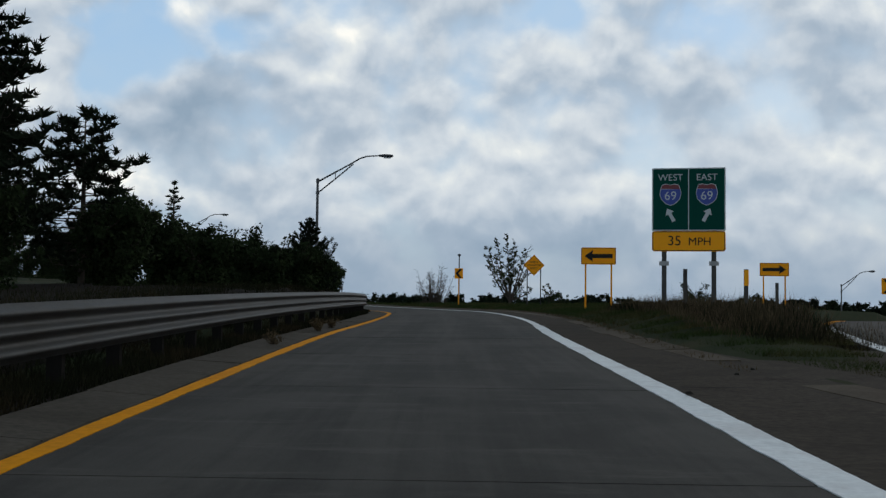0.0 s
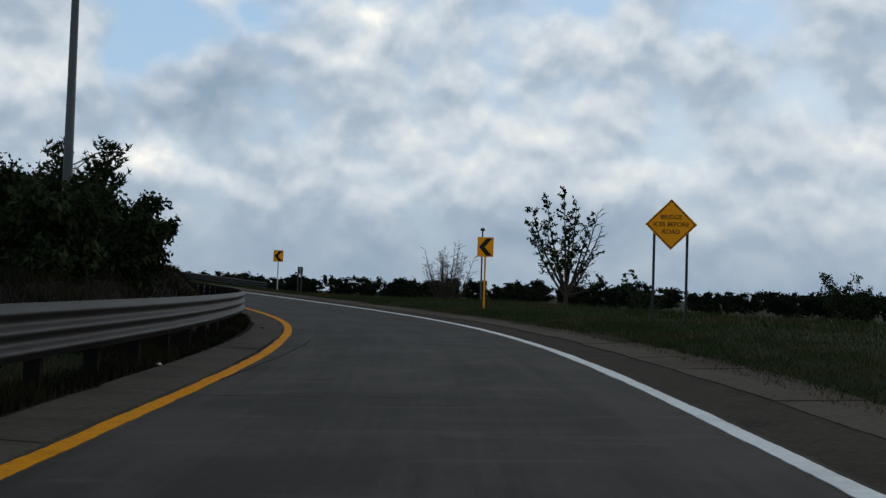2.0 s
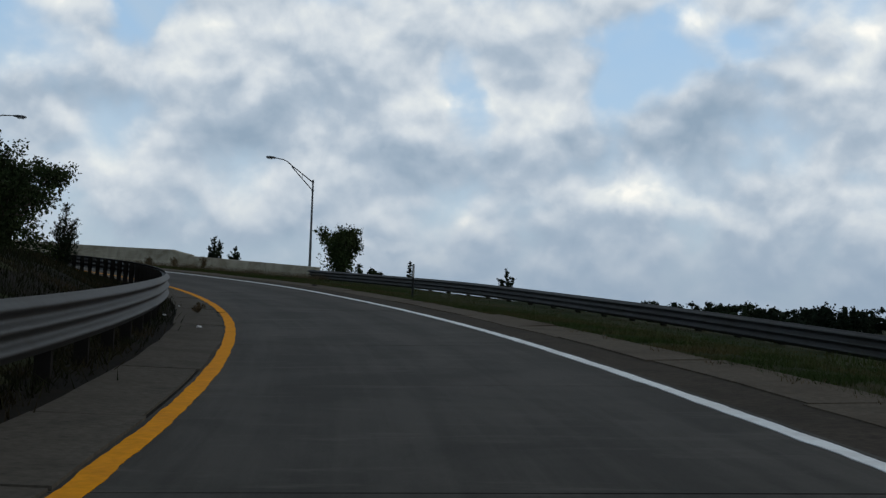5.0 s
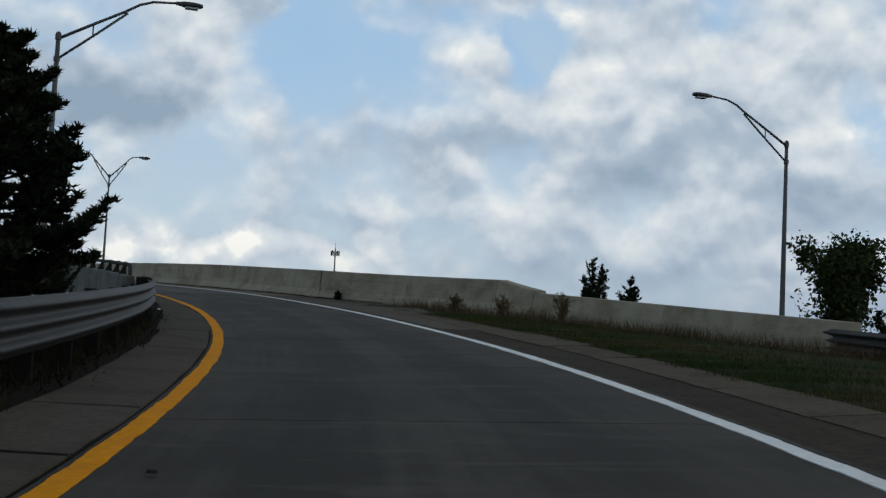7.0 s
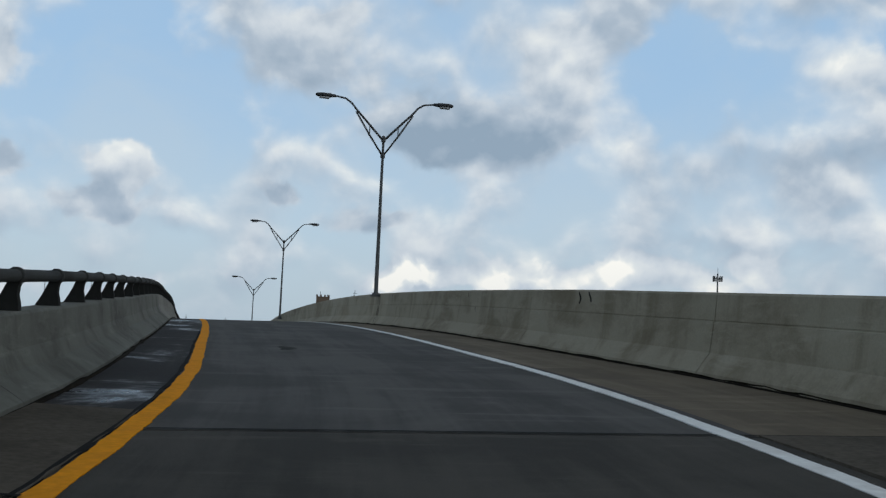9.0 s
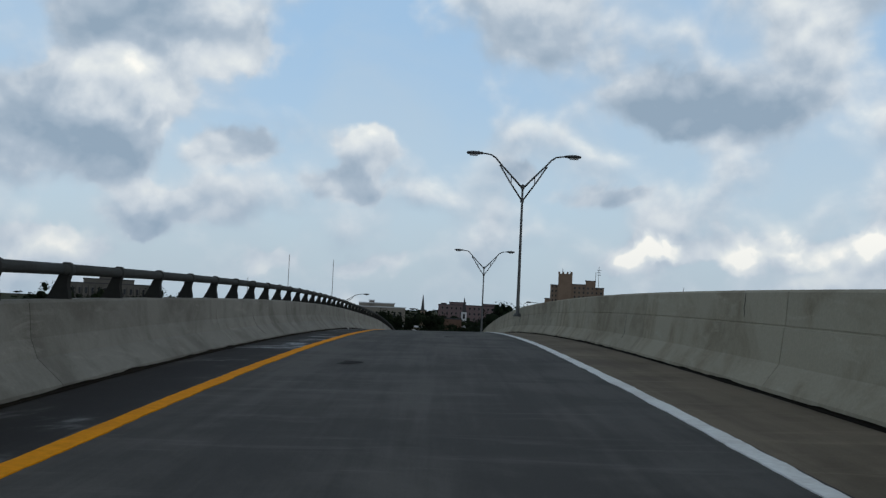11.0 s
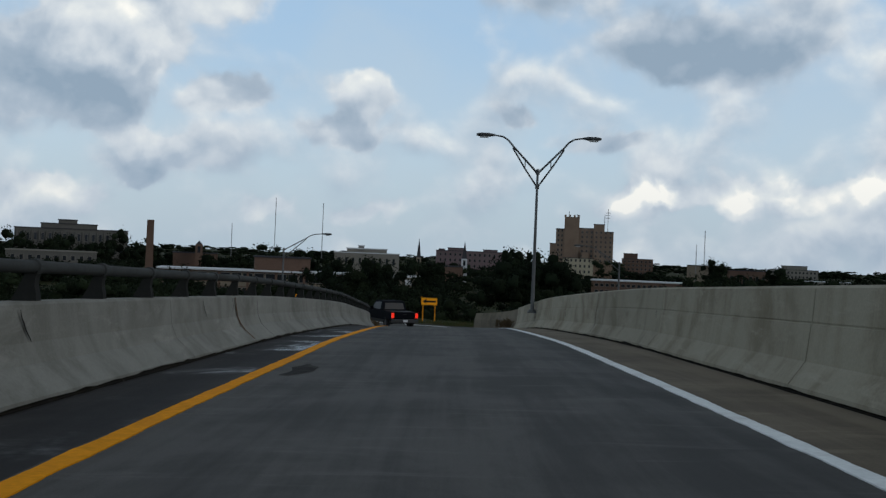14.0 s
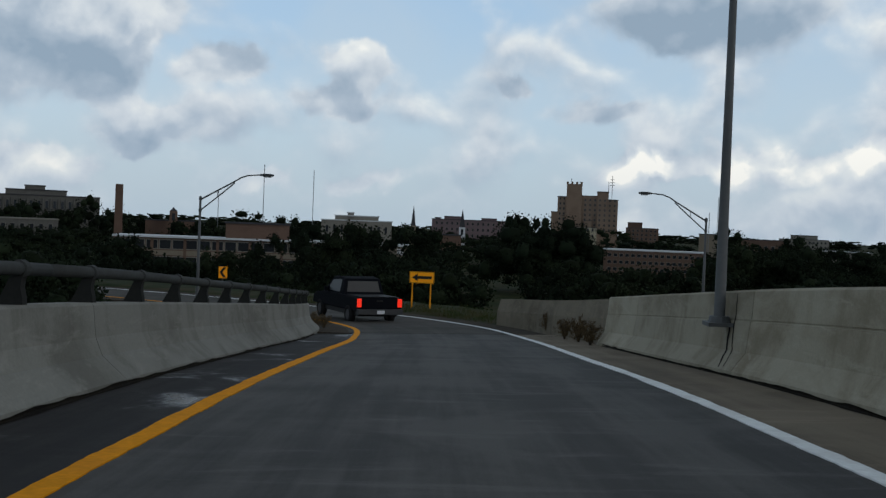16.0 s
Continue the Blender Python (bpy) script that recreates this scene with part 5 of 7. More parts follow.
part("rim", frame_ring(-0.55, 0.42, -0.28, 0.28, 0.03, 0.06, -0.006, 0.010), M_TWIG, drain, m=pose(0, 0, 0, -90, 0, 0))
for k in range(5):
    part("bar", Mesh().box(-0.48, 0.35, -0.20 + k * 0.095, -0.17 + k * 0.095, -0.004, 0.005), M_TWIG, drain)


# ---- plants ----
def rows_mesh(name, verts, faces, mat):
    me = bpy.data.meshes.new(name)
    me.from_pydata(verts.tolist() if hasattr(verts, "tolist") else verts, [], faces.tolist() if hasattr(faces, "tolist") else faces)
    me.materials.append(mat)
    return me


def leaf_cards(points, size, rng, droop=0.0, long=1.6):
    """Small folded leaves at points, each two triangles at a random slant."""
    n = len(points)
    a = rng.normal(size=(n, 3))
    a /= np.linalg.norm(a, axis=1)[:, None]
    a[:, 2] -= droop
    b = np.cross(a, rng.normal(size=(n, 3)))
    b /= np.linalg.norm(b, axis=1)[:, None]
    s = size * rng.uniform(0.55, 1.3, (n, 1))
    v = np.stack([points - a * s * 0.1, points + a * s * 0.4 * long + b * s * 0.5, points + a * s * long, points + a * s * 0.4 * long - b * s * 0.5], 1).reshape(-1, 3)
    i = np.arange(n)[:, None] * 4
    return v, np.concatenate([i, i + 1, i + 2, i + 3], 1)


def branches(rng, base, direction, length, radius, depth, out, tips, spread, curl, rise=0.1):
    """Limbs that fork and thin out; tips gathers the ends of the twigs."""
    pts, p, d = [base], np.array(base, float), np.array(direction, float)
    steps = 4
    for k in range(steps):
        d = d + rng.normal(size=3) * curl
        d[2] += 0.04
        d /= np.linalg.norm(d)
        p = p + d * length / steps
        pts.append(p.copy())
    out.append((pts, [radius * (1 - 0.45 * k / steps) for k in range(steps + 1)], 5 if depth < 2 else 4))
    if depth == 0:
        tips.extend(pts[2:])
        return
    for k in range(3 if depth > 1 else 4):
        j = rng.integers(2, steps + 1)
        nd = d * rng.uniform(0.5, 0.9) + rng.normal(size=3) * spread
        nd[2] = abs(nd[2]) * 0.8 + rise
        nd /= np.linalg.norm(nd)
        branches(rng, pts[j], nd, length * rng.uniform(0.55, 0.78), radius * 0.5, depth - 1, out, tips, spread, curl, rise)


def broadleaf(name, height, seed, leaves, leaf, mat, label, m, spread=0.55, depth=3, scatter=0.35, lean=(0, 0), trunk=0.28, girth=1.0, rise=0.1, category="tree", group="", fork=3, skirt=0.0):
    rng = np.random.default_rng(seed)
    t = thing(name, label, category, m, group)
    wood, tips = [], []
    base = np.array([0, 0, -0.4])
    top = np.array([lean[0], lean[1], height * trunk])
    wood.append(([base, base * 0.4 + top * 0.6 + rng.normal(size=3) * 0.04, top], [height * 0.026 * girth, height * 0.021 * girth, height * 0.018 * girth], 8))
    for k in range(fork):
        a = k * math.tau / fork + rng.uniform(0, 1)
        d = np.array([math.cos(a) * spread, math.sin(a) * spread, 1.0])
        branches(rng, top * rng.uniform(0.6, 1.0), d / np.linalg.norm(d), height * rng.uniform(0.24, 0.34), height * 0.014 * girth, depth, wood, tips, spread, 0.12, rise)
    g = Mesh()
    for pts, rad, n in wood:
        g.tube(pts, rad, n, caps=False)
    pts = np.array(tips)
    hi = pts[:, 2].max()
    k = (height / hi)
    g.v = [(x * k, y * k, z * k if z > 0 else z) for x, y, z in g.v]
    part("trunk", g, M_BARK, t, smooth_faces=True)
    if leaves:
        pts = pts * k
        spill = np.clip(rng.normal(size=(leaves, 3)), -1.3, 1.3)
        pick = pts[rng.integers(0, len(pts), leaves)] + spill * scatter * height * 0.075
        low = rng.random(leaves) < skirt
        drop = rng.uniform(0.02, 0.9, low.sum())
        pick[low, 2] *= drop
        pick[low, :2] *= (0.72 + 0.2 * np.sin(drop * 9 + seed))[:, None]
        v, f = leaf_cards(pick, leaf, rng, 0.25)
        part("crown", rows_mesh("crown", v, f, mat), mat, t)
    return t


def conifer(name, height, width, seed, m, label, needle=0.14, mat=None, per=26, lift=0.35, bare=0.10, category="tree", whorls=0, ragged=0.35, group="", taper=0.7):
    """A straight stem with whorls of limbs that carry tufts of needles."""
    rng = np.random.default_rng(seed)
    mat = mat or M_NEEDLE
    t = thing(name, label, category, m, group)
    g = Mesh().tube([(0, 0, -0.4), (0, 0, height * 0.5), (0, 0, height * 0.97)], [height * 0.022, height * 0.013, 0.012], 8, False)
    tufts = []
    n_w = whorls or max(8, int(height * 2.6))
    for w in range(int(n_w * 5.2)):
        u = bare + (1 - bare) * ((w + rng.uniform(-1.5, 1.5)) / (n_w * 5.2)) ** 0.9 if w > 1 else bare + 0.02
        u = min(max(u, bare), 0.985)
        z = height * u
        swell = 1 + 0.22 * math.sin(u * 23 + seed)
        reach = width * swell * (0.10 + 0.90 * (1 - u) ** taper) * (0.75 if u < bare + 0.06 else 1.0)
        a = w * 2.4 + rng.uniform(-0.5, 0.5)
        r = reach * rng.uniform(1 - ragged, 1.08)
        d = np.array([math.cos(a), math.sin(a)])
        tip = np.array([d[0] * r, d[1] * r, z + r * lift * rng.uniform(0.1, 1.3)])
        mid = np.array([d[0] * r * 0.6, d[1] * r * 0.6, z + r * lift * rng.uniform(-0.1, 0.3)])
        g.tube([(0, 0, z), mid, tip], [0.008 * height * (1.1 - u) + 0.006, 0.012, 0.005], 4, False)
        n = max(4, int(per * r / width))
        for q in np.linspace(0.3, 1.0, n):
            c = (1 - q) ** 2 * np.array([0, 0, z]) + 2 * q * (1 - q) * mid + q * q * tip
            tufts.append((c + rng.normal(size=3) * np.array([0.09, 0.09, 0.06]) * r * (1.25 - q), 1 - u))
            if q > 0.55 and rng.random() < 0.6:
                side = np.array([-d[1], d[0], 0.25]) * rng.choice([-1, 1]) * r * rng.uniform(0.08, 0.26)
                tufts.append((c + side, 1 - u))
    part("trunk", g, M_BARK, t)
    c = np.array([p for p, _ in tufts])
    reps = 7
    n = len(c) * reps
    base = np.repeat(c, reps, 0)
    a = rng.normal(size=(n, 3))
    a[:, 2] = np.abs(a[:, 2]) * 0.8 + 0.15
    a /= np.linalg.norm(a, axis=1)[:, None]
    b = np.cross(a, rng.normal(size=(n, 3)))
    b /= np.linalg.norm(b, axis=1)[:, None]
    ln = needle * rng.uniform(0.7, 1.4, (n, 1))
    v = np.stack([base - b * ln * 0.17, base + b * ln * 0.17, base + a * ln], 1).reshape(-1, 3)
    i = np.arange(n)[:, None] * 3
    part("needles", rows_mesh("needles", v, np.concatenate([i, i + 1, i + 2], 1), mat), mat, t)
    return t


def place(s, d, h=0.0, turn=0.0):
    p = at(s, d)
    return on_land(p.x, p.y, h, turn)


def shoots(name, stems, spray, seed, m, label, needle=0.10, mat=None, dense=1.0, category="bush", group=""):
    """Ragged ascending stems, each with short upswept sprays thick with needles. stems: lean x, lean y, height."""
    rng = np.random.default_rng(seed)
    mat = mat or M_NEEDLE
    t = thing(name, label, category, m, group)
    g = Mesh()
    tufts = []
    for lx, ly, h in stems:
        top = np.array([lx, ly, h])
        bow = np.array([lx * 0.25, ly * 0.25, h * 0.5]) + rng.normal(size=3) * 0.05
        curve = lambda q: 2 * q * (1 - q) * bow + q * q * top
        g.tube([curve(q) - np.array([0, 0, 0.3 if q == 0 else 0]) for q in np.linspace(0, 1, 7)], [0.012 * h * (1.08 - q) + 0.006 for q in np.linspace(0, 1, 7)], 5, False)
        n = int(h * 17 * dense)
        for k in range(n):
            q = 0.06 + 0.94 * (k + rng.random()) / n
            c = curve(q)
            a = rng.uniform(0, math.tau)
            r = spray * (1.12 - q) ** 0.7 * rng.uniform(0.35, 1.25)
            end = c + np.array([math.cos(a) * r, math.sin(a) * r, r * rng.uniform(0.3, 1.2)])
            for u in np.linspace(0.15, 1.0, max(4, int(r * 22))):
                p = c + (end - c) * u
                p[2] += 0.1 * r * u * u
                tufts.append(p + rng.normal(size=3) * 0.02)
    part("stem", g, M_BARK, t)
    c = np.array(tufts)
    reps = 7
    n = len(c) * reps
    base = np.repeat(c, reps, 0) + rng.normal(size=(n, 3)) * 0.02
    v_dir = rng.normal(size=(n, 3))
    v_dir[:, 2] = np.abs(v_dir[:, 2]) + 0.2
    v_dir /= np.linalg.norm(v_dir, axis=1)[:, None]
    b = np.cross(v_dir, rng.normal(size=(n, 3)))
    b /= np.linalg.norm(b, axis=1)[:, None]
    ln = needle * rng.uniform(0.6, 1.4, (n, 1))
    v = np.stack([base - b * ln * 0.2, base + b * ln * 0.2, base + v_dir * ln], 1).reshape(-1, 3)
    i = np.arange(n)[:, None] * 3
    part("foliage", rows_mesh("foliage", v, np.concatenate([i, i + 1, i + 2], 1), mat), mat, t)
    return t


G_PINE = "pines by the ramp"
conifer("pine_tree", 8.3, 2.9, 11, place(27.5, -11.8), "tall dark pine with upswept tufted limbs", 0.24, per=30, lift=0.42, ragged=0.5, group=G_PINE)
conifer("pine_tree", 5.5, 2.9, 12, place(34.5, -11.4), "broad dark pine with open layered limbs", 0.22, per=34, lift=0.30, ragged=0.45, group=G_PINE)
conifer("pine_tree", 7.6, 3.0, 13, place(26.0, -14.5), "dark pine crowded among bushes", 0.24, per=30, group=G_PINE)
conifer("pine_tree", 7.0, 2.8, 22, place(37.5, -16.0), "dark pine standing behind the first row", 0.24, per=28, group=G_PINE)
conifer("spruce_tree", 5.7, 1.3, 14, place(60.0, -13.4), "narrow dark spruce above the bushes", 0.13, per=26, lift=0.15, group=G_PINE, taper=1.0)
conifer("pine_tree", 3.15, 1.6, 15, place(49.4, -5.9), "young bushy pine with upright candles beside the guardrail", 0.11, per=60, lift=0.8, bare=0.0, ragged=0.3, group=G_PINE, taper=1.15, whorls=17)
conifer("pine_tree", 6.0, 2.35, 16, place(163.6, -6.9), "dense dark pine with upswept limb ends", 0.17, per=90, lift=0.45, bare=0.0, whorls=30, ragged=0.22, group=G_PINE)
conifer("pine_tree", 4.9, 2.4, 17, place(159.5, -8.6), "dense dark pine on the mound", 0.20, per=36, lift=0.45, bare=0.0, whorls=22, group=G_PINE)
conifer("pine_tree", 4.5, 2.2, 24, place(155.0, -9.0), "dark pine deep in the trees on the mound", 0.20, per=30, lift=0.45, bare=0.0, group=G_PINE)
shoots("juniper", [(0.25, 0.3, 4.4), (-0.5, 0.2, 3.2), (0.15, -0.5, 2.4), (-0.2, 0.6, 2.0)], 0.42, 18, place(174.4, -5.95), "tall ragged juniper with sparse leaning shoots", 0.065, None, 1.5)
shoots("juniper", [(0.75, 0.3, 2.9), (0.45, -0.2, 1.9), (-0.3, 0.3, 1.7), (0.6, 0.5, 1.4)], 0.36, 19, place(176.0, -5.6), "leaning sparse juniper by the barrier", 0.065, None, 1.5)
shoots("juniper", [(0.1, 0.0, 2.5), (0.45, 0.1, 1.9), (-0.4, 0.2, 1.9), (0.1, 0.5, 1.6), (0.2, -0.6, 1.5)], 0.55, 20, place(144.0, -5.5), "feathery juniper bush close to the guardrail", 0.07, None, 1.5)
shoots("juniper", [(0.0, 0.0, 2.3), (0.4, 0.2, 1.5), (-0.4, -0.2, 1.6)], 0.5, 21, place(95.0, -6.2), "small feathery juniper on the mound", 0.11)
shoots("bush", [(0.5, 0.3, 3.4), (-0.5, 0.1, 3.3), (0.8, -0.4, 2.6), (0.1, 0.8, 3.0), (-0.7, -0.6, 2.4), (0.0, -0.8, 2.8), (1.0, 0.5, 2.0)], 0.8, 23, place(60.5, -6.3, -0.75), "ragged dark bush with loose upright sprays", 0.10, M_LEAF_DARK, 1.2)
for s, d, h, seed, lf in ((40, -12.5, 3.6, 31, 6000), (44, -9.4, 3.0, 32, 5000), (37.5, -9.2, 2.7, 33, 5000), (52.5, -10.0, 3.0, 34, 5000), (30, -9.0, 2.9, 35, 5000), (66, -10.5, 3.4, 40, 5000),
                         (62, -8.0, 3.0, 37, 4000), (34.0, -7.4, 2.2, 49, 4000), (39.5, -7.0, 2.0, 50, 4000), (24, -10.5, 3.4, 38, 5000), (70, -9.5, 3.2, 39, 4000), (48, -12.0, 3.6, 46, 5000)):
    broadleaf("bush", h * 0.78, seed, lf * 3, 0.075, M_LEAF_DARK, "dense dark leafy bush behind the guardrail", place(s, d), 0.8, 2, 0.8, trunk=0.10, category="bush", group="bushes along the mound", fork=6, skirt=0.5)
for s, d, h, seed, lf in ((63, -6.6, 2.0, 131, 3500), (66, -7.6, 2.2, 132, 3500), (60, -5.2, 1.5, 135, 2500), (56, -5.4, 1.8, 136, 2500), (43, -5.6, 1.9, 137, 2500), (36, -5.8, 1.8, 138, 2500)):
    broadleaf("bush", h * 0.9, seed, lf * 3, 0.075, M_LEAF_DARK, "low dark bush close behind the guardrail", place(s, d), 0.8, 2, 0.8, trunk=0.10, category="bush", group="bushes along the mound", fork=6, skirt=0.5)
for s, d, h, seed, lf in ((88, -10.4, 3.8, 41, 7000), (93, -10.0, 3.5, 42, 6000), (104.0, -7.4, 2.7, 43, 6000), (110, -7.0, 2.8, 44, 5000), (99, -11, 4.4, 45, 5000), (115, -7.6, 2.6, 47, 5000), (107, -9.5, 3.9, 48, 6000)):
    broadleaf("leafy_tree", h * 0.9, seed, lf * 3, 0.075, M_LEAF_DARK, "dark leafy tree on the mound inside the bend", place(s, d), 0.7, 3, 0.65, trunk=0.12, group="trees inside the bend", fork=5, skirt=0.45)
for s, d, h, seed, lf in ((140.5, -8.2, 4.4, 51, 9000), (145, -8.7, 4.2, 52, 8000), (136, -8.9, 4.4, 53, 7000), (149, -9.0, 4.2, 54, 7000), (152, -8.2, 3.4, 55, 6000), (168.5, -7.2, 2.2, 56, 3000), (131, -9.5, 4.2, 57, 7000), (125, -10.0, 4.0, 58, 6000)):
    broadleaf("leafy_tree", h * 0.9, seed, lf * 3, 0.075, M_LEAF if seed == 51 else M_LEAF_DARK, "thick leafy tree leaning over the guardrail", place(s, d), 0.7, 3, 0.6, trunk=0.10, group="trees inside the bend", fork=5, skirt=0.5)



def vase_tree(name, stems, split, seed, m, label, leaf, mat, twig=0.6, leaves=16, girth=0.09, bare=0, group=""):
    """A short trunk that splits into rising limbs, each with side twigs that carry loose leaves. stems: lean x, lean y, height; the last few stay bare."""
    rng = np.random.default_rng(seed)
    t = thing(name, label, "tree", m, group)
    g = Mesh().tube([(0, 0, -0.4), (0.02, 0, split * 0.5), (0, 0, split)], [girth * 1.2, girth, girth * 0.85], 8, False)
    spots = []
    for k, (lx, ly, h) in enumerate(stems):
        foot = np.array([0, 0, split * rng.uniform(0.72, 1.0)])
        top = np.array([lx, ly, h])
        bow = foot + (top - foot) * 0.5 + np.array([lx * 0.22, ly * 0.22, -0.02 * h]) + rng.normal(size=3) * 0.06
        curve = lambda q: (1 - q) ** 2 * foot + 2 * q * (1 - q) * bow + q * q * top
        g.tube([curve(q) for q in np.linspace(0, 1, 8)], [girth * 0.62 * (1 - 0.86 * q) for q in np.linspace(0, 1, 8)], 5, False)
        n = max(5, int((h - split) * 5.5))
        for j in range(n):
            q = 0.22 + 0.78 * (j + rng.random()) / n
            c = curve(q)
            a = rng.uniform(0, math.tau)
            r = twig * (1.15 - 0.6 * q) * rng.uniform(0.45, 1.3)
            end = c + np.array([math.cos(a) * r + lx * 0.08, math.sin(a) * r + ly * 0.08, r * rng.uniform(0.1, 1.0)])
            mid = (c + end) / 2 + rng.normal(size=3) * 0.04 * r
            g.tube([c, mid, end], [girth * 0.16, girth * 0.11, girth * 0.05], 4, False)
            if mat is None or k >= len(stems) - bare:
                for _ in range(2):
                    g.tube([mid, mid + (end - mid) * 0.8 + rng.normal(size=3) * 0.16 * r], [girth * 0.09, girth * 0.04], 3, False)
                continue
            w = int(leaves * rng.uniform(0.4, 1.4))
            u = rng.uniform(0.25, 1.08, (w, 1))
            spots.append(c + (end - c) * u + rng.normal(size=(w, 3)) * 0.10 * r)
    part("trunk", g, M_BARK, t, smooth_faces=True)
    if mat is not None:
        v, f = leaf_cards(np.concatenate(spots), leaf, rng, 0.25, 1.3)
        part("crown", rows_mesh("crown", v, f, mat), mat, t)
    return t


vase_tree("young_tree", [(-1.9, 0.2, 6.3), (-1.1, 0.5, 6.9), (-0.25, -0.4, 7.2), (0.5, 0.3, 6.7), (1.2, 0.1, 5.9), (-2.0, -0.3, 5.4), (-1.2, -0.7, 5.4), (0.2, 0.7, 5.9), (1.5, 0.5, 3.9), (2.0, 0.1, 2.7), (1.7, -0.3, 2.2), (1.9, 0.2, 5.4), (1.6, -0.2, 6.1)], 1.9, 77, on_land(5.55, 98.7), "young open-crowned tree with thinning leaves in the grass", 0.095, M_LEAF_DARK, 0.62, 27, 0.13, 2)
vase_tree("young_tree", [(-0.95, 0.1, 3.3), (-0.5, 0.2, 3.5), (-0.7, -0.2, 2.6), (0.55, 0.1, 2.7), (1.05, 0.0, 2.3), (-0.2, 0.3, 2.2), (0.9, -0.2, 1.6)], 1.1, 62, on_land(9.3, 96.1), "small sparse tree with spreading limbs in the grass", 0.105, M_LEAF, 0.42, 16, 0.06)
rng_twig = random.Random(8)
vase_tree("bare_tree", [(2.5 * math.sin(k * 2.4) * (0.25 + 0.75 * (k % 5) / 4), 2.5 * math.cos(k * 2.4) * (0.25 + 0.75 * (k % 5) / 4), rng_twig.uniform(5.2, 7.2) - 0.35 * (k % 5)) for k in range(30)], 0.35, 63, on_land(-1.6, 139.7), "leafless grey shrub with many thin upright stems", 0.1, None, 0.7, 0, 0.11)
broadleaf("field_tree", 4.4, 71, 4600, 0.11, M_LEAF_DARK, "small dark bushy tree standing alone in the field", on_land(25.5, 113.9), 0.45, 3, 0.3, trunk=0.16, fork=5, skirt=0.35)
broadleaf("field_tree", 3.8, 72, 5200, 0.12, M_LEAF_DARK, "low wide-crowned dark tree standing in the field", on_land(37.2, 136.0), 0.95, 3, 0.35, trunk=0.25, fork=5)
broadleaf("round_tree", 4.65, 66, 13000, 0.11, M_LEAF, "small rounded green tree beyond the median wall", pose(-55.0, 165.2, 3.5), 0.27, 3, 0.75, trunk=0.14, fork=6, skirt=0.25, rise=0.3)
broadleaf("bush", 1.9, 65, 3500, 0.10, M_LEAF_DARK, "dark bush beyond the median wall", pose(-53.6, 168.2, 3.5), 0.8, 2, 0.6, trunk=0.1, category="bush", fork=5)
shoots("juniper", [(0.0, 0.0, 3.0), (0.5, 0.2, 2.4), (-0.45, 0.1, 2.3), (0.1, -0.5, 1.8), (0.3, 0.3, 2.7)], 0.6, 66, pose(-64.4, 162.8, 4.1), "wind-blown juniper beyond the concrete wall", 0.12)
shoots("juniper", [(0.0, 0.1, 2.3), (0.4, 0.0, 1.8), (-0.4, 0.0, 1.7), (0.2, 0.2, 2.0)], 0.55, 67, pose(-63.7, 164.4, 4.1), "small juniper beyond the concrete wall", 0.12)
conifer("juniper", 2.2, 0.35, 68, pose(-50.0, 167.0, 3.5), "narrow small conifer beyond the guardrail", 0.13, per=12)
shoots("juniper", [(0.0, 0.0, 1.9), (0.5, 0.0, 1.4), (-0.6, 0.1, 1.3)], 0.5, 69, pose(-42.0, 166.0, 3.2), "low ragged conifer beyond the guardrail", 0.12)
for k, (s_w, d_w, tall) in enumerate(((316.5, 3.55, 0.5), (318.6, 3.6, 0.62), (320.4, 3.5, 0.5), (328.9, -3.2, 0.4), (329.8, -3.5, 0.5), (326.2, 4.0, 0.6), (168.0, 6.6, 0.55), (165.6, 7.4, 0.7), (170.4, 6.0, 0.5))):
    shoots("weed_clump", [(0.0, 0.0, tall), (0.18, 0.1, tall * 0.8), (-0.16, 0.12, tall * 0.85), (0.1, -0.15, tall * 0.7), (-0.1, -0.1, tall * 0.75)], 0.26, 80 + k, placed(s_w, d_w, 0.0), "dry brown weed clump at the foot of the concrete", 0.05, M_WEED, 1.3)
shoots("weed_clump", [(0.0, 0.0, 0.28), (0.06, 0.0, 0.23), (-0.06, 0.04, 0.21), (0.03, 0.06, 0.19)], 0.11, 70, placed(178.4, wall_d(178.4) - 0.22, 0.0), "dark weed clump growing at the foot of the barrier", 0.07, M_NEEDLE, 3.0)


for k, (s_w, d_w, tall) in enumerate(((174.0, -2.98, 0.16), (174.5, -3.02, 0.2), (24.5, -2.75, 0.22), (26.5, -2.7, 0.18), (19.0, -2.8, 0.16), (88.0, -2.7, 0.2), (122.0, -2.75, 0.14))):
    shoots("weed_clump", [(0.0, 0.0, tall), (0.12, 0.16, tall * 0.8), (-0.10, -0.2, tall * 0.85), (0.06, -0.32, tall * 0.7), (-0.05, 0.34, tall * 0.6)], 0.09, 180 + k, placed(s_w, d_w, 0.03), "low dry weeds rooted in a gutter joint", 0.045, M_BANK if s_w > 170 else M_WEED, 1.8)


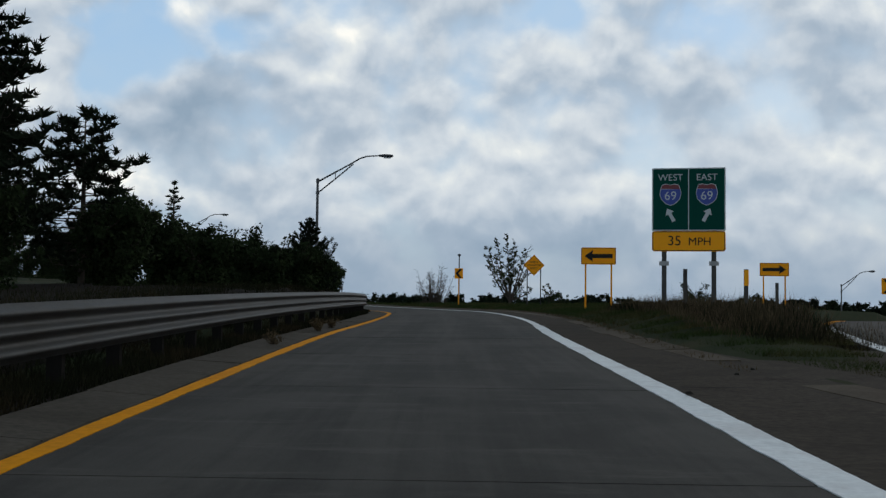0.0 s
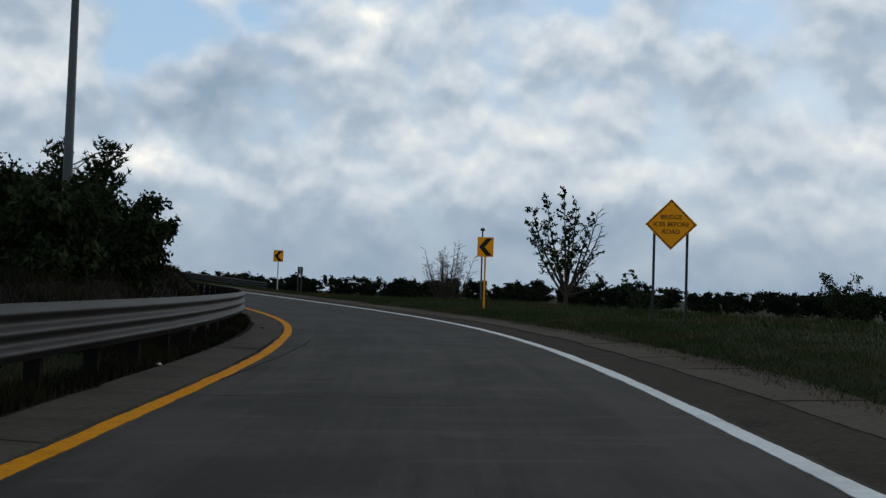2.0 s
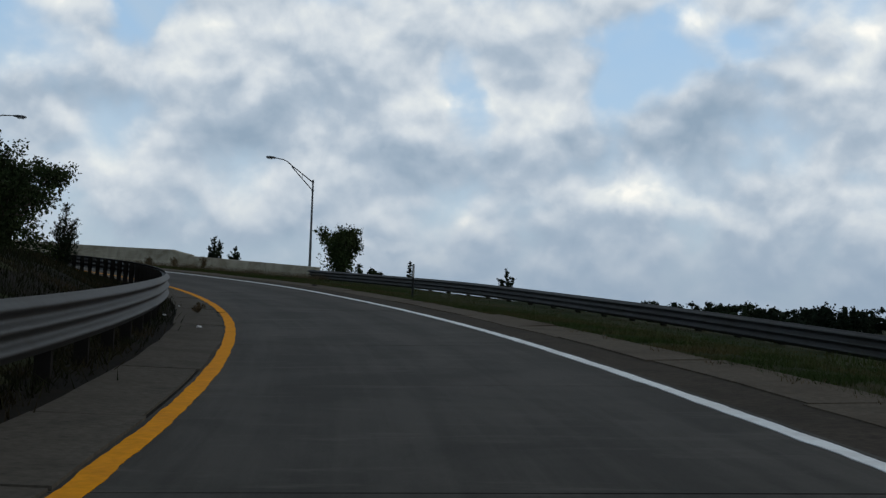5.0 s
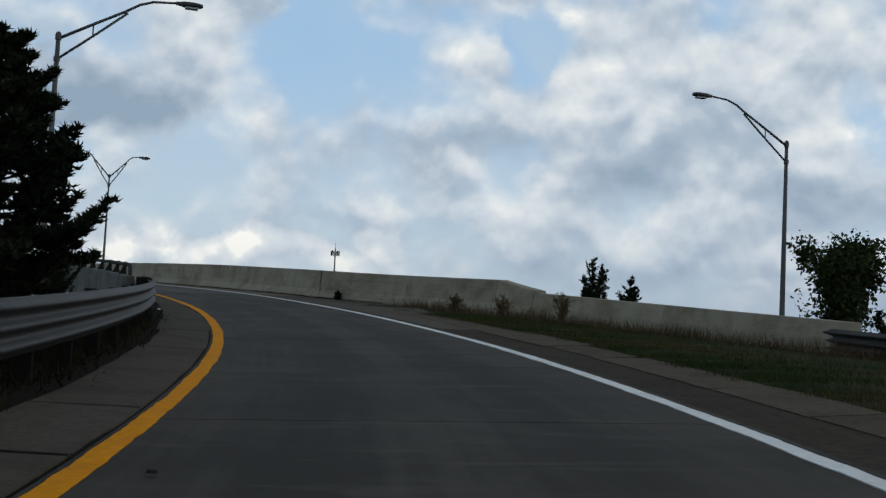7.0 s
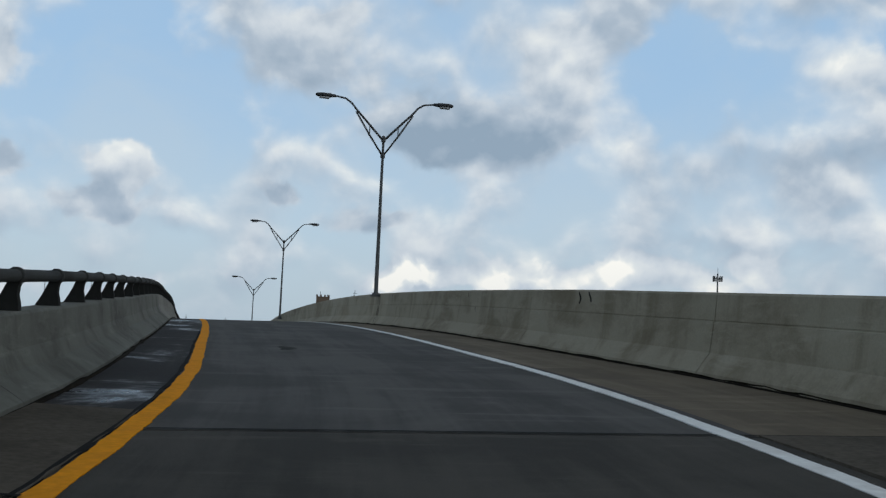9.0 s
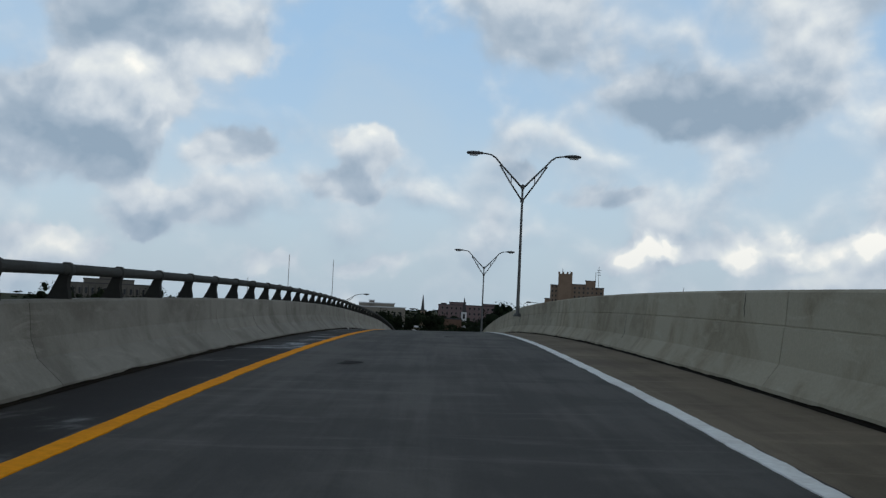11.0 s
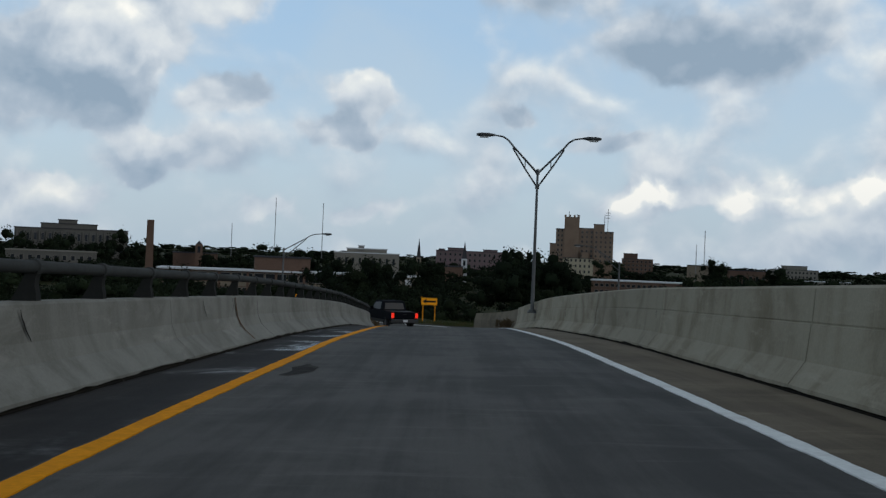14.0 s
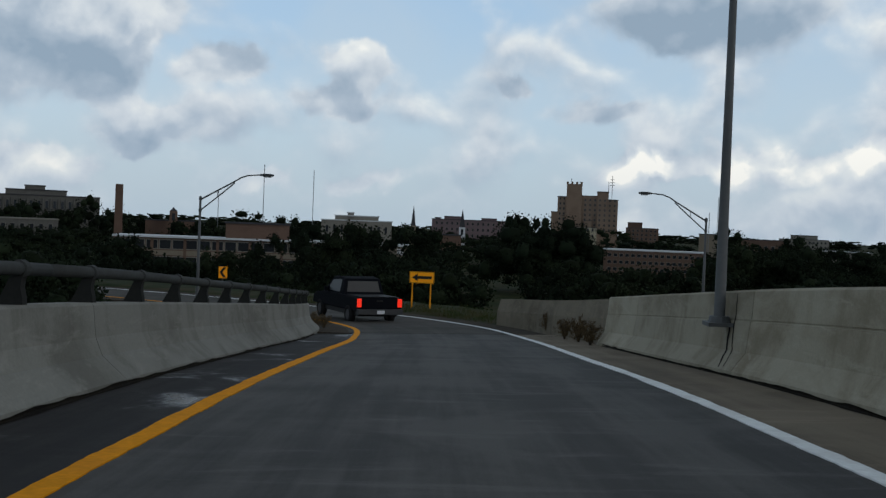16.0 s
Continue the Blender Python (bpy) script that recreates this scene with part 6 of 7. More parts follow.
def clump(rng, centre, size, rings=5, sides=8):
    """A lumpy closed blob of foliage: vertices and faces."""
    v = [centre + np.array([0, 0, -size[2]])]
    for i in range(1, rings):
        a = math.pi * i / rings - math.pi / 2
        for k in range(sides):
            b = (k + 0.5 * (i % 2)) * math.tau / sides
            u = np.array([math.cos(a) * math.cos(b), math.cos(a) * math.sin(b), math.sin(a)])
            v.append(centre + u * size * rng.uniform(0.72, 1.15))
    v.append(centre + np.array([0, 0, size[2]]))
    f = [(0, 1 + (k + 1) % sides, 1 + k) for k in range(sides)]
    for i in range(rings - 2):
        for k in range(sides):
            p, q = 1 + i * sides + k, 1 + i * sides + (k + 1) % sides
            f += [(p, q, q + sides), (p, q + sides, p + sides)]
    n = len(v) - 1
    f += [(n, n - sides + k, n - sides + (k + 1) % sides) for k in range(sides)]
    return v, f


def woods(name, spots, label, leaf=0.55, per=420, mat=None, seed=3):
    """Many crowns in one mesh: lumpy clumps with a fringe of loose leaves round each."""
    rng = np.random.default_rng(seed)
    vs, fs, n0 = [], [], 0
    for x, y, z, h, r in spots:
        here = np.array([x, y, z])
        blobs = np.clip(rng.normal(size=(20, 3)), -1.7, 1.7) * np.array([r * 0.46, r * 0.46, h * 0.16]) + np.array([0, 0, h * 0.60])
        blobs[:7, 2] = h * rng.uniform(0.10, 0.45, 7)
        sizes = np.stack([rng.uniform(0.13, 0.27, 20) * r, rng.uniform(0.13, 0.27, 20) * r, rng.uniform(0.06, 0.11, 20) * h], 1)
        for c, sz in zip(blobs, sizes):
            v, f = clump(rng, here + c, sz, 4, 7)
            vs.append(np.array(v))
            fs.extend(tuple(i + n0 for i in q) for q in f)
            n0 += len(v)
        n = int(per)
        j = rng.integers(0, 20, n)
        u = rng.normal(size=(n, 3))
        u /= np.linalg.norm(u, axis=1)[:, None]
        p = blobs[j] + u * sizes[j] * rng.uniform(0.85, 1.9, (n, 1))
        p[:, 2] = np.clip(p[:, 2], h * 0.03, None)
        v, f = leaf_cards(p + here, leaf, rng, 0.2, 1.0)
        vs.append(v)
        fs.extend(map(tuple, (f + n0).tolist()))
        n0 += len(v)
    ob = part(name, rows_mesh(name, np.concatenate(vs), fs, mat or M_WOODS), mat or M_WOODS)
    ob.data.polygons.foreach_set("use_smooth", [True] * len(ob.data.polygons))
    return tagged(ob, label, "trees", kind="stuff")


def belt(x0, y0, x1, y1, n, h, wide, seed, z=None, broad=1.0):
    """Spots for crowns scattered along a line."""
    rng = random.Random(seed)
    out = []
    for k in range(n):
        u = (k + rng.random()) / n
        x, y = x0 + (x1 - x0) * u + rng.uniform(-wide, wide), y0 + (y1 - y0) * u + rng.uniform(-wide, wide)
        hh = h * rng.uniform(0.76, 1.08)
        out.append((x, y, float(land(x, y)[0]) if z is None else z, hh, hh * broad * rng.uniform(0.36, 0.62)))
    return out


# far tree lines round the interchange
woods("far_woods", belt(-120, 420, 60, 380, 60, 7.0, 12, 1, None, 1.1) + belt(40, 330, 260, 330, 60, 5.6, 14, 2, None, 1.1), "low dark line of distant trees", 0.6, 500, seed=4)
woods("field_trees", belt(-34, 226, 40, 205, 26, 4.6, 8, 5, None, 1.1) + belt(40, 205, 130, 190, 24, 4.0, 8, 25, None, 1.2) + belt(28, 128, 80, 112, 9, 2.6, 4, 6, None, 1.3), "scattered dark trees beyond the grass", 0.30, 1100, seed=5)
# dark wood past the bridge and the town's trees
woods("near_woods", belt(-276, 120, -262, 268, 46, 7.4, 6, 7, -4.5) + belt(-298, 110, -285, 290, 40, 8.2, 7, 8, -4.5), "dense dark leafy wood past the end of the bridge", 0.27, 2600, seed=6)
woods("slope_bushes", belt(-252, 140, -246, 252, 40, 4.6, 2.5, 9, -3.6), "dark leafy undergrowth along the foot of the wood", 0.20, 900, M_LEAF_DARK, seed=7)
woods("mid_trees", belt(-346, 196, -346, 216, 9, 10.6, 5, 14, -4.5) + belt(-360, 228, -360, 244, 6, 13.5, 4, 15, -4.5) + belt(-315, 246, -318, 262, 6, 11.0, 4, 16, -4.5) + belt(-358, 278, -345, 320, 14, 10.0, 6, 17, -4.5, 1.4), "tall dark trees between the bridge and the town", 0.34, 2800, seed=11)
woods("bank_trees", [(-238, 169, 0.2, 4.6, 2.8), (-243.5, 165.5, 0.0, 4.8, 3.0), (-248.5, 160, 0.0, 5.0, 3.0), (-233, 170, 0.4, 4.0, 2.4), (-252, 153, 0.0, 5.0, 3.0), (-228, 170.5, 0.6, 3.6, 2.2)], "dark leafy bushes inside the bend past the bridge", 0.16, 2600, seed=13)
woods("school_trees", [(-328, 187, -4.5, 9.2, 3.5), (-319, 182, -4.5, 7, 1.9), (-329, 177, -4.5, 5.8, 5.2), (-339, 174, -4.5, 5.9, 2.8), (-318, 192, -4.5, 5.7, 4.9), (-368, 155, -4.5, 8.3, 6.6), (-358, 163, -4.5, 8.4, 6.2), (-349, 170, -4.5, 7.9, 3.9), (-307, 198, -4.5, 8.3, 3.8), (-288, 191, -4.5, 6.4, 3.2), (-328, 156, -4.5, 7.2, 4.3), (-318, 163, -4.5, 7.2, 4.9), (-319, 168, -4.5, 7.1, 4), (-299, 173, -4.5, 6.3, 3.5), (-299, 179, -4.5, 6, 3.5), (-308, 185, -4.5, 6.6, 3)], "dark leafy trees before the school", 0.30, 2800, seed=12)
woods("town_trees", belt(-462, 178, -462, 212, 12, 10.4, 8, 10, -4.5) + belt(-560, 108, -560, 150, 16, 13.0, 6, 19, -4.5) + [(-575, 109, -4.5, 17.5, 8.5), (-575, 153, -4.5, 17.0, 8.0), (-572, 128, -4.5, 14.0, 6.0)] + belt(-480, 80, -480, 160, 34, 7.0, 20, 13, -4.5, 2.0) + belt(-480, 250, -480, 360, 38, 6.8, 20, 18, -4.5, 2.0) + belt(-640, 60, -640, 520, 84, 8.4, 40, 11, -4.5, 2.0), "dark treetops among the town's buildings", 0.5, 900, seed=8)
woods("skyline_trees", [(-585, 112.4, -4.5, 14.8, 7.1), (-585, 129.8, -4.5, 14.3, 6.5), (-585, 151.0, -4.5, 15.8, 7.0), (-520, 201.8, -4.5, 13.6, 7.8), (-520, 210.2, -4.5, 12.7, 4.6), (-548, 166.3, -4.5, 10.2, 4.9), (-548, 172.8, -4.5, 9.7, 5.4), (-430, 257.6, -4.5, 16.5, 5.4), (-430, 253.9, -4.5, 15.0, 4.3), (-430, 271.3, -4.5, 9.5, 4.4), (-700, 389.6, -4.5, 12.5, 10.3), (-590, 395.0, -4.5, 15.1, 6.8), (-590, 427.0, -4.5, 13.3, 8.9), (-590, 467.9, -4.5, 11.7, 5.3)], "dark round-topped trees standing among the town buildings", 0.5, 1500, seed=17)
woods("distant_hills", belt(-1500, 0, -1500, 1600, 130, 12.5, 60, 12, -4.5, 3.6), "low wooded horizon behind the town", 1.4, 60, seed=9)


def grass():
    """Rough verge grass and the dry weeds at the pavement's edges."""
    rng = np.random.default_rng(21)

    def blades(n, s_lo, s_hi, d_of, height, width, mat, name, label, lean=0.35, shoulder=False):
        s = rng.uniform(s_lo, s_hi, n)
        d = d_of(s)
        x, y = np.interp(s, STATION, LINE[:, 0]), np.interp(s, STATION, LINE[:, 1])
        tx, ty = np.interp(s, STATION, TANGENT[:, 0]), np.interp(s, STATION, TANGENT[:, 1])
        px, py = x + d * ty, y - d * tx
        pz = np.interp(s, STATION, LINE[:, 2]) - d * np.tan(np.radians(np.interp(s, STATION, LINE[:, 3]))) if shoulder else land(px, py) - 0.03
        h = height * rng.uniform(0.5, 1.3, n)
        a = rng.uniform(0, math.tau, n)
        w = width * rng.uniform(0.6, 1.3, n)
        lx, ly = rng.normal(size=n) * lean * h, rng.normal(size=n) * lean * h
        v = np.stack([np.stack([px - np.cos(a) * w, py - np.sin(a) * w, pz], 1), np.stack([px + np.cos(a) * w, py + np.sin(a) * w, pz], 1), np.stack([px + lx, py + ly, pz + h], 1)], 1).reshape(-1, 3)
        i = np.arange(n)[:, None] * 3
        tagged(part(name, rows_mesh(name, v, np.concatenate([i, i + 1, i + 2], 1), mat), mat), label, "grass", kind="stuff")

    blades(230000, 13, 168, lambda s: np.interp(s, [12, 20, 30, 45, 60, 100, 130], [5.6, 4.5, 4.1, 4.2, 4.25, 4.1, 3.95]) - 0.1 + np.abs(rng.normal(size=len(s))) * 2.8, 0.11, 0.006, M_GRASS, "verge_grass", "dark green rough grass on the verge", 0.6)
    blades(60000, 40, 116, lambda s: rng.uniform(8.0, 27.0, len(s)), 0.20, 0.016, M_GRASS, "field_grass", "dark rough grass falling away from the verge")
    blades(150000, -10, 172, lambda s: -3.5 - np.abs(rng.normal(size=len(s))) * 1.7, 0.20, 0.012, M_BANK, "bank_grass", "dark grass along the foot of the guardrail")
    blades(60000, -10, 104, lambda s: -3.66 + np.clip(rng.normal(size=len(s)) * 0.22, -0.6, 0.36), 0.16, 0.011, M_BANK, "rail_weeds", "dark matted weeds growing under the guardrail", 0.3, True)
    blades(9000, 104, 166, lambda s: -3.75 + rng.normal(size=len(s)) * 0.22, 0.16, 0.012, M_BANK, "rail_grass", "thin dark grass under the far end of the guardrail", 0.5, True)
    blades(15000, 19, 37, lambda s: 5.5 + np.abs(rng.normal(size=len(s))) * 1.8 - (s > 30) * 0.4, 0.27, 0.009, M_BANK, "low_weeds", "dark matted weeds between the two ramps")
    blades(5000, 20, 36, lambda s: 5.1 + np.abs(rng.normal(size=len(s))) * 2.2, 0.42, 0.007, M_WEED, "tall_weeds", "tall dry weeds round the sign posts")
    blades(260, 24, 34, lambda s: 5.2 + np.abs(rng.normal(size=len(s))) * 2.4, 0.62, 0.005, M_WEED, "dry_stalks", "thin dry stalks above the weeds", 0.12)
    blades(4500, 156, 174, lambda s: np.interp(s, [156, 158.6, 169.2, 173.3], [11.2, 10.6, 7.0, 6.2]) - np.abs(rng.normal(size=len(s))) * 0.7, 0.34, 0.008, M_WEED, "wall_weeds", "brown weeds against the median wall")
    blades(9000, -10, 174, lambda s: -3.28 + rng.normal(size=len(s)) * 0.14, 0.08, 0.008, M_WEED, "gutter_weeds", "dead weeds in the cracks of the shoulder")
    blades(9000, 14, 165, lambda s: 3.85 + rng.normal(size=len(s)) * 0.16, 0.08, 0.008, M_WEED, "edge_weeds", "dead weeds along the broken pavement edge")
    blades(7000, 324, 360, lambda s: 4.0 + np.abs(rng.normal(size=len(s))) * 3.0, 0.25, 0.012, M_GRASS, "far_verge_grass", "rough grass past the end of the barrier")


grass()


# ---- pickup truck ----
M_CAR = material("dark_blue_car_paint", (0.005, 0.006, 0.008), 0.78, 0.0, 0.1, 6, 1, 0)
M_GLASS = material("tinted_car_glass", (0.006, 0.007, 0.008), 0.5, 0, 0.05, 6, 1, 0)
M_TYRE = material("tyre_rubber", (0.018, 0.018, 0.018), 0.9, 0, 0.2, 20, 3)
M_CHROME = material("scuffed_chrome", (0.045, 0.046, 0.048), 0.7, 0.0, 0.1, 6, 1, 0)
M_TAIL = material("lit_tail_lamp", (0.5, 0.02, 0.01), 0.3, 0, 0.05, 6, 1, 0, emit=((1.0, 0.03, 0.01), 0.7))
M_PLATE = material("pale_number_plate", (0.55, 0.57, 0.6), 0.5, 0, 0.05, 6, 1, 0)


def bevelled(mesh, width, segments=2):
    bm = bmesh.new()
    bm.from_mesh(mesh)
    bmesh.ops.remove_doubles(bm, verts=bm.verts, dist=0.0005)
    bmesh.ops.recalc_face_normals(bm, faces=bm.faces)
    bmesh.ops.bevel(bm, geom=list(bm.edges), offset=width, segments=segments, profile=0.6, affect="EDGES", clamp_overlap=True)
    bm.to_mesh(mesh)
    bm.free()
    return mesh


def pickup(m):
    t = thing("pickup_truck", "dark pickup truck with lit red tail lamps on the ramp", "truck", m)
    side = [(-2.75, 0.55), (-2.78, 0.75), (-2.74, 1.12), (-1.05, 1.14), (1.15, 1.14), (2.25, 1.06), (2.68, 0.92), (2.75, 0.55)]
    body = Mesh()
    body.sweep([[(x, y * (1.0 if z < 1.0 else 0.985), z) for y, z in side] for x in (-0.97, 0.97)])
    part("body", bevelled(body.data("body"), 0.04), M_CAR, t)
    cab = Mesh()
    cab.sweep([[(x * (1.0 if z < 1.3 else 0.84), y, z) for y, z in ((-1.0, 1.12), (-0.78, 1.78), (-0.2, 1.86), (0.55, 1.82), (1.35, 1.13))] for x in (-0.93, 0.93)])
    part("cab", bevelled(cab.data("cab"), 0.05), M_CAR, t)
    part("rear_window", Mesh().add([(-0.74, -0.965, 1.24), (0.74, -0.965, 1.24), (0.66, -0.825, 1.68), (-0.66, -0.825, 1.68)], [(0, 1, 2, 3)]).add([(-0.74, -0.95, 1.24), (0.74, -0.95, 1.24), (0.66, -0.81, 1.68), (-0.66, -0.81, 1.68)], [(3, 2, 1, 0)]), M_GLASS, t)
    for x in (-1, 1):
        part("side_window", Mesh().add([(x * 0.935, -0.6, 1.22), (x * 0.935, 0.95, 1.22), (x * 0.80, 0.5, 1.72), (x * 0.80, -0.5, 1.72)], [(0, 1, 2, 3)]), M_GLASS, t)
    part("bed", Mesh().box(-0.80, 0.80, -2.62, -1.1, 1.145, 1.16), M_BLACK, t)
    gate = part("tailgate", bevelled(Mesh().box(-0.78, 0.78, -2.81, -2.755, 0.68, 1.13).data("tailgate"), 0.015), M_CAR, t)
    part("handle", Mesh().box(-0.14, 0.14, -2.825, -2.81, 0.96, 1.02), M_BLACK, gate)
    part("rear_bumper", bevelled(Mesh().box(-0.98, 0.98, -2.95, -2.75, 0.44, 0.66).data("rear_bumper"), 0.03), M_CHROME, t)
    part("number_plate", Mesh().box(-0.16, 0.16, -2.962, -2.952, 0.48, 0.62), M_PLATE, t)
    for x in (-0.88, 0.88):
        part("tail_lamp", bevelled(Mesh().box(x - 0.085, x + 0.085, -2.83, -2.74, 0.74, 1.08).data("tail_lamp"), 0.01), M_TAIL, t)
        mir = part("mirror", bevelled(Mesh().box(x * 1.08 + (0.06 if x > 0 else -0.06) - 0.12, x * 1.08 + (0.06 if x > 0 else -0.06) + 0.12, 0.75, 0.87, 1.16, 1.36).data("mirror"), 0.02), M_CAR, t)
        for y in (-1.75, 1.75):
            wh = part("wheel", Mesh().tube([(x - 0.12, y, 0.37), (x + 0.12, y, 0.37)], 0.2, 18), M_CHROME, t)
            ring = Mesh()
            prof = [(-0.12, 0.22), (-0.13, 0.32), (-0.10, 0.37), (0.10, 0.37), (0.13, 0.32), (0.12, 0.22)]
            ring.sweep([[(x + a, y + r * math.cos(k * math.tau / 22), 0.37 + r * math.sin(k * math.tau / 22)) for a, r in prof] for k in range(23)], True, False)
            part("tyre", ring, M_TYRE, wh, smooth_faces=True)
    part("underbody", Mesh().box(-0.85, 0.85, -2.6, 2.5, 0.35, 0.56), M_BLACK, t)


pickup(placed(338.5, -0.6, 0.0, 6.0))

# ---- the town past the bridge ----
M_STONE = material("tan_masonry", (0.20, 0.17, 0.13), 0.9, 0, 0.2, 1.5, 0.1, 0.1, (0.16, 0.14, 0.11))
M_PALE = material("pale_limestone", (0.20, 0.19, 0.165), 0.9, 0, 0.2, 1.5, 0.1, 0.1, (0.16, 0.152, 0.135))
M_GREYSTONE = material("weathered_grey_limestone", (0.118, 0.114, 0.104), 0.9, 0, 0.25, 1.5, 0.1, 0.1, (0.090, 0.087, 0.080))
M_ROSY = material("rosy_tan_masonry", (0.215, 0.158, 0.118), 0.9, 0, 0.25, 1.5, 0.1, 0.1, (0.165, 0.120, 0.090))
M_BRICK = material("brown_brick", (0.13, 0.085, 0.065), 0.9, 0, 0.25, 2.5, 0.2, 0.1, (0.10, 0.065, 0.05))
M_MAUVE = material("dusky_red_brick", (0.15, 0.11, 0.115), 0.9, 0, 0.2, 2.5, 0.1, 0.1, (0.12, 0.09, 0.095))
M_WINDOW = material("dark_window_glass", (0.02, 0.022, 0.026), 0.12, 0, 0.1, 2, 0.5, 0)
M_ROOFW = material("white_flat_roofing", (0.50, 0.52, 0.54), 0.8, 0, 0.15, 2, 0.2)
M_DARKROOF = material("slate_roofing", (0.05, 0.05, 0.055), 0.85, 0, 0.2, 3, 0.3)
M_BUFF = material("buff_panel", (0.34, 0.31, 0.23), 0.85, 0, 0.15, 2, 0.3)
GROUND = -5.0


def house_pose(x, y, turn=None):
    """A building that turns its front towards the bridge."""
    return facing(x, y, GROUND, -175, 174) if turn is None else pose(x, y, GROUND, 0, 0, turn)


def block(b, x0, x1, z0, z1, deep, mat, name="wall", y0=0.0, roof=M_DARKROOF, lip=0.25):
    """One volume of a building with a coped roof edge; heights are above sea level zero."""
    w = part(name, Mesh().box(x0, x1, y0, y0 + deep, z0 - GROUND, z1 - GROUND), mat, b)
    part("roof", Mesh().box(x0 - lip, x1 + lip, y0 - lip, y0 + deep + lip, z1 - GROUND, z1 - GROUND + 0.35), roof if roof else mat, b)
    return w


def windows(b, x0, x1, z0, z1, nx, nz, wf=0.5, hf=0.55, y0=0.0, mat=None):
    """Rows of sashes, each a part with its pane set in a frame."""
    dx, dz = (x1 - x0) / nx, (z1 - z0) / nz
    w, h = dx * wf / 2, dz * hf / 2
    fr = frame_ring(-w, w, -h, h, 0.02, min(w, h) * 0.16, -0.10, 0.02).data("window")
    gl = Mesh().box(-w * 0.9, w * 0.9, -0.05, -0.02, -h * 0.9, h * 0.9).data("pane")
    for i in range(nx):
        for k in range(nz):
            f = part("window", fr, M_PALE, b, m=pose(x0 + dx * (i + 0.5), y0, z0 - GROUND + dz * (k + 0.5)))
            part("pane", gl, mat or M_WINDOW, f)


def courthouse():
    b = thing("courthouse", "pale stone courthouse with a columned storey and stepped roof", "building", house_pose(-608, 130))
    block(b, -21, 21, -5, 11.4, 24, M_GREYSTONE)
    block(b, -11.5, 9.5, 11.4, 13.4, 14, M_GREYSTONE, y0=4)
    block(b, -5, 2, 13.4, 15.0, 8, M_GREYSTONE, y0=6)
    windows(b, -20, 20, 6.2, 10.4, 15, 1, 0.45, 0.7)
    windows(b, -20, 20, 0.5, 5.5, 15, 1, 0.45, 0.5)
    for k in range(16):
        x = -20 + 40 * k / 15
        part("pilaster", Mesh().tube([(x, -0.4, 11.2), (x, -0.4, 15.4)], 0.35, 10), M_GREYSTONE, b)


def long_school():
    b = thing("long_school", "long flat-roofed buff school with ribbon windows", "building", house_pose(-408, 187))
    block(b, -21.5, 30.5, -5, 1.7, 14, M_BRICK, roof=M_ROOFW, lip=0.7)
    for z in (-1.75, -4.9):
        part("spandrel", Mesh().box(-21.4, 30.4, -0.14, 0.0, z - GROUND, z + 0.95 - GROUND), M_STONE, b)
    block(b, 30.5, 38.4, -5, 1.6, 13, M_STONE, y0=-1.2, roof=M_ROOFW)
    block(b, -0.4, 12.4, 2.05, 5.0, 8, M_BRICK, y0=3)
    windows(b, -21.0, 30.0, -0.75, 1.55, 20, 1, 0.94, 0.86)
    windows(b, -21.0, 30.0, -3.9, -1.8, 20, 1, 0.94, 0.86)
    for k in range(9):
        x = -21.0 + 51 * k / 8
        part("pier", Mesh().box(x - 0.28, x + 0.28, -0.22, 0.0, 0, 6.7), M_BRICK, b)
    part("vent", Mesh().box(34.2, 35.6, -1.3, -1.2, 4.9, 6.1), M_ROOFW, b)


def hotel():
    b = thing("stepped_tower", "tan stepped masonry tower with a crenellated turret and masts", "building", house_pose(-790, 410))
    block(b, -17, -11.5, -5, 26.0, 20, M_ROSY, y0=1)
    block(b, -12, -3.2, -5, 33.2, 14, M_ROSY, name="turret", y0=-0.6, roof=None, lip=0.1)
    block(b, -3.2, 5.7, -5, 26.8, 20, M_ROSY, y0=0.8)
    block(b, 5.7, 12.0, -5, 29.4, 18, M_ROSY)
    block(b, 12.0, 17.6, -5, 25.0, 18, M_ROSY, y0=0.6)
    block(b, -1.0, 3.0, 8.6, 12.5, 6, M_ROSY, name="gable", y0=-5)
    block(b, -20.5, -17.0, -5, 17.0, 16, M_ROSY, y0=2)
    block(b, -12, 6, -5, 8.6, 8, M_BUFF, name="wing", y0=-9)
    for x in (-11.6, -9.0, -6.2, -3.6):
        part("battlement", Mesh().box(x - 0.6, x + 0.6, -0.7, 0.6, 38.5, 39.8), M_ROSY, b)
    windows(b, -2.5, 17.2, 6, 26, 7, 7, 0.4, 0.5)
    windows(b, -16.6, -12.2, 6, 26.5, 2, 7, 0.4, 0.5, y0=1)
    windows(b, -11, 5, -1, 9, 6, 3, 0.4, 0.5, y0=-9)
    for x, z in ((-9.5, 37), (-4.6, 35.5), (12, 35.5), (14, 39)):
        part("mast", Mesh().tube([(x, 4, 30), (x, 4, z + 5)], 0.14, 6), M_POLE, b)
    for k in range(3):
        part("aerial", Mesh().box(12.6, 15.4, 3.9, 4.1, 38.5 + k * 1.6, 38.75 + k * 1.6), M_POLE, b)


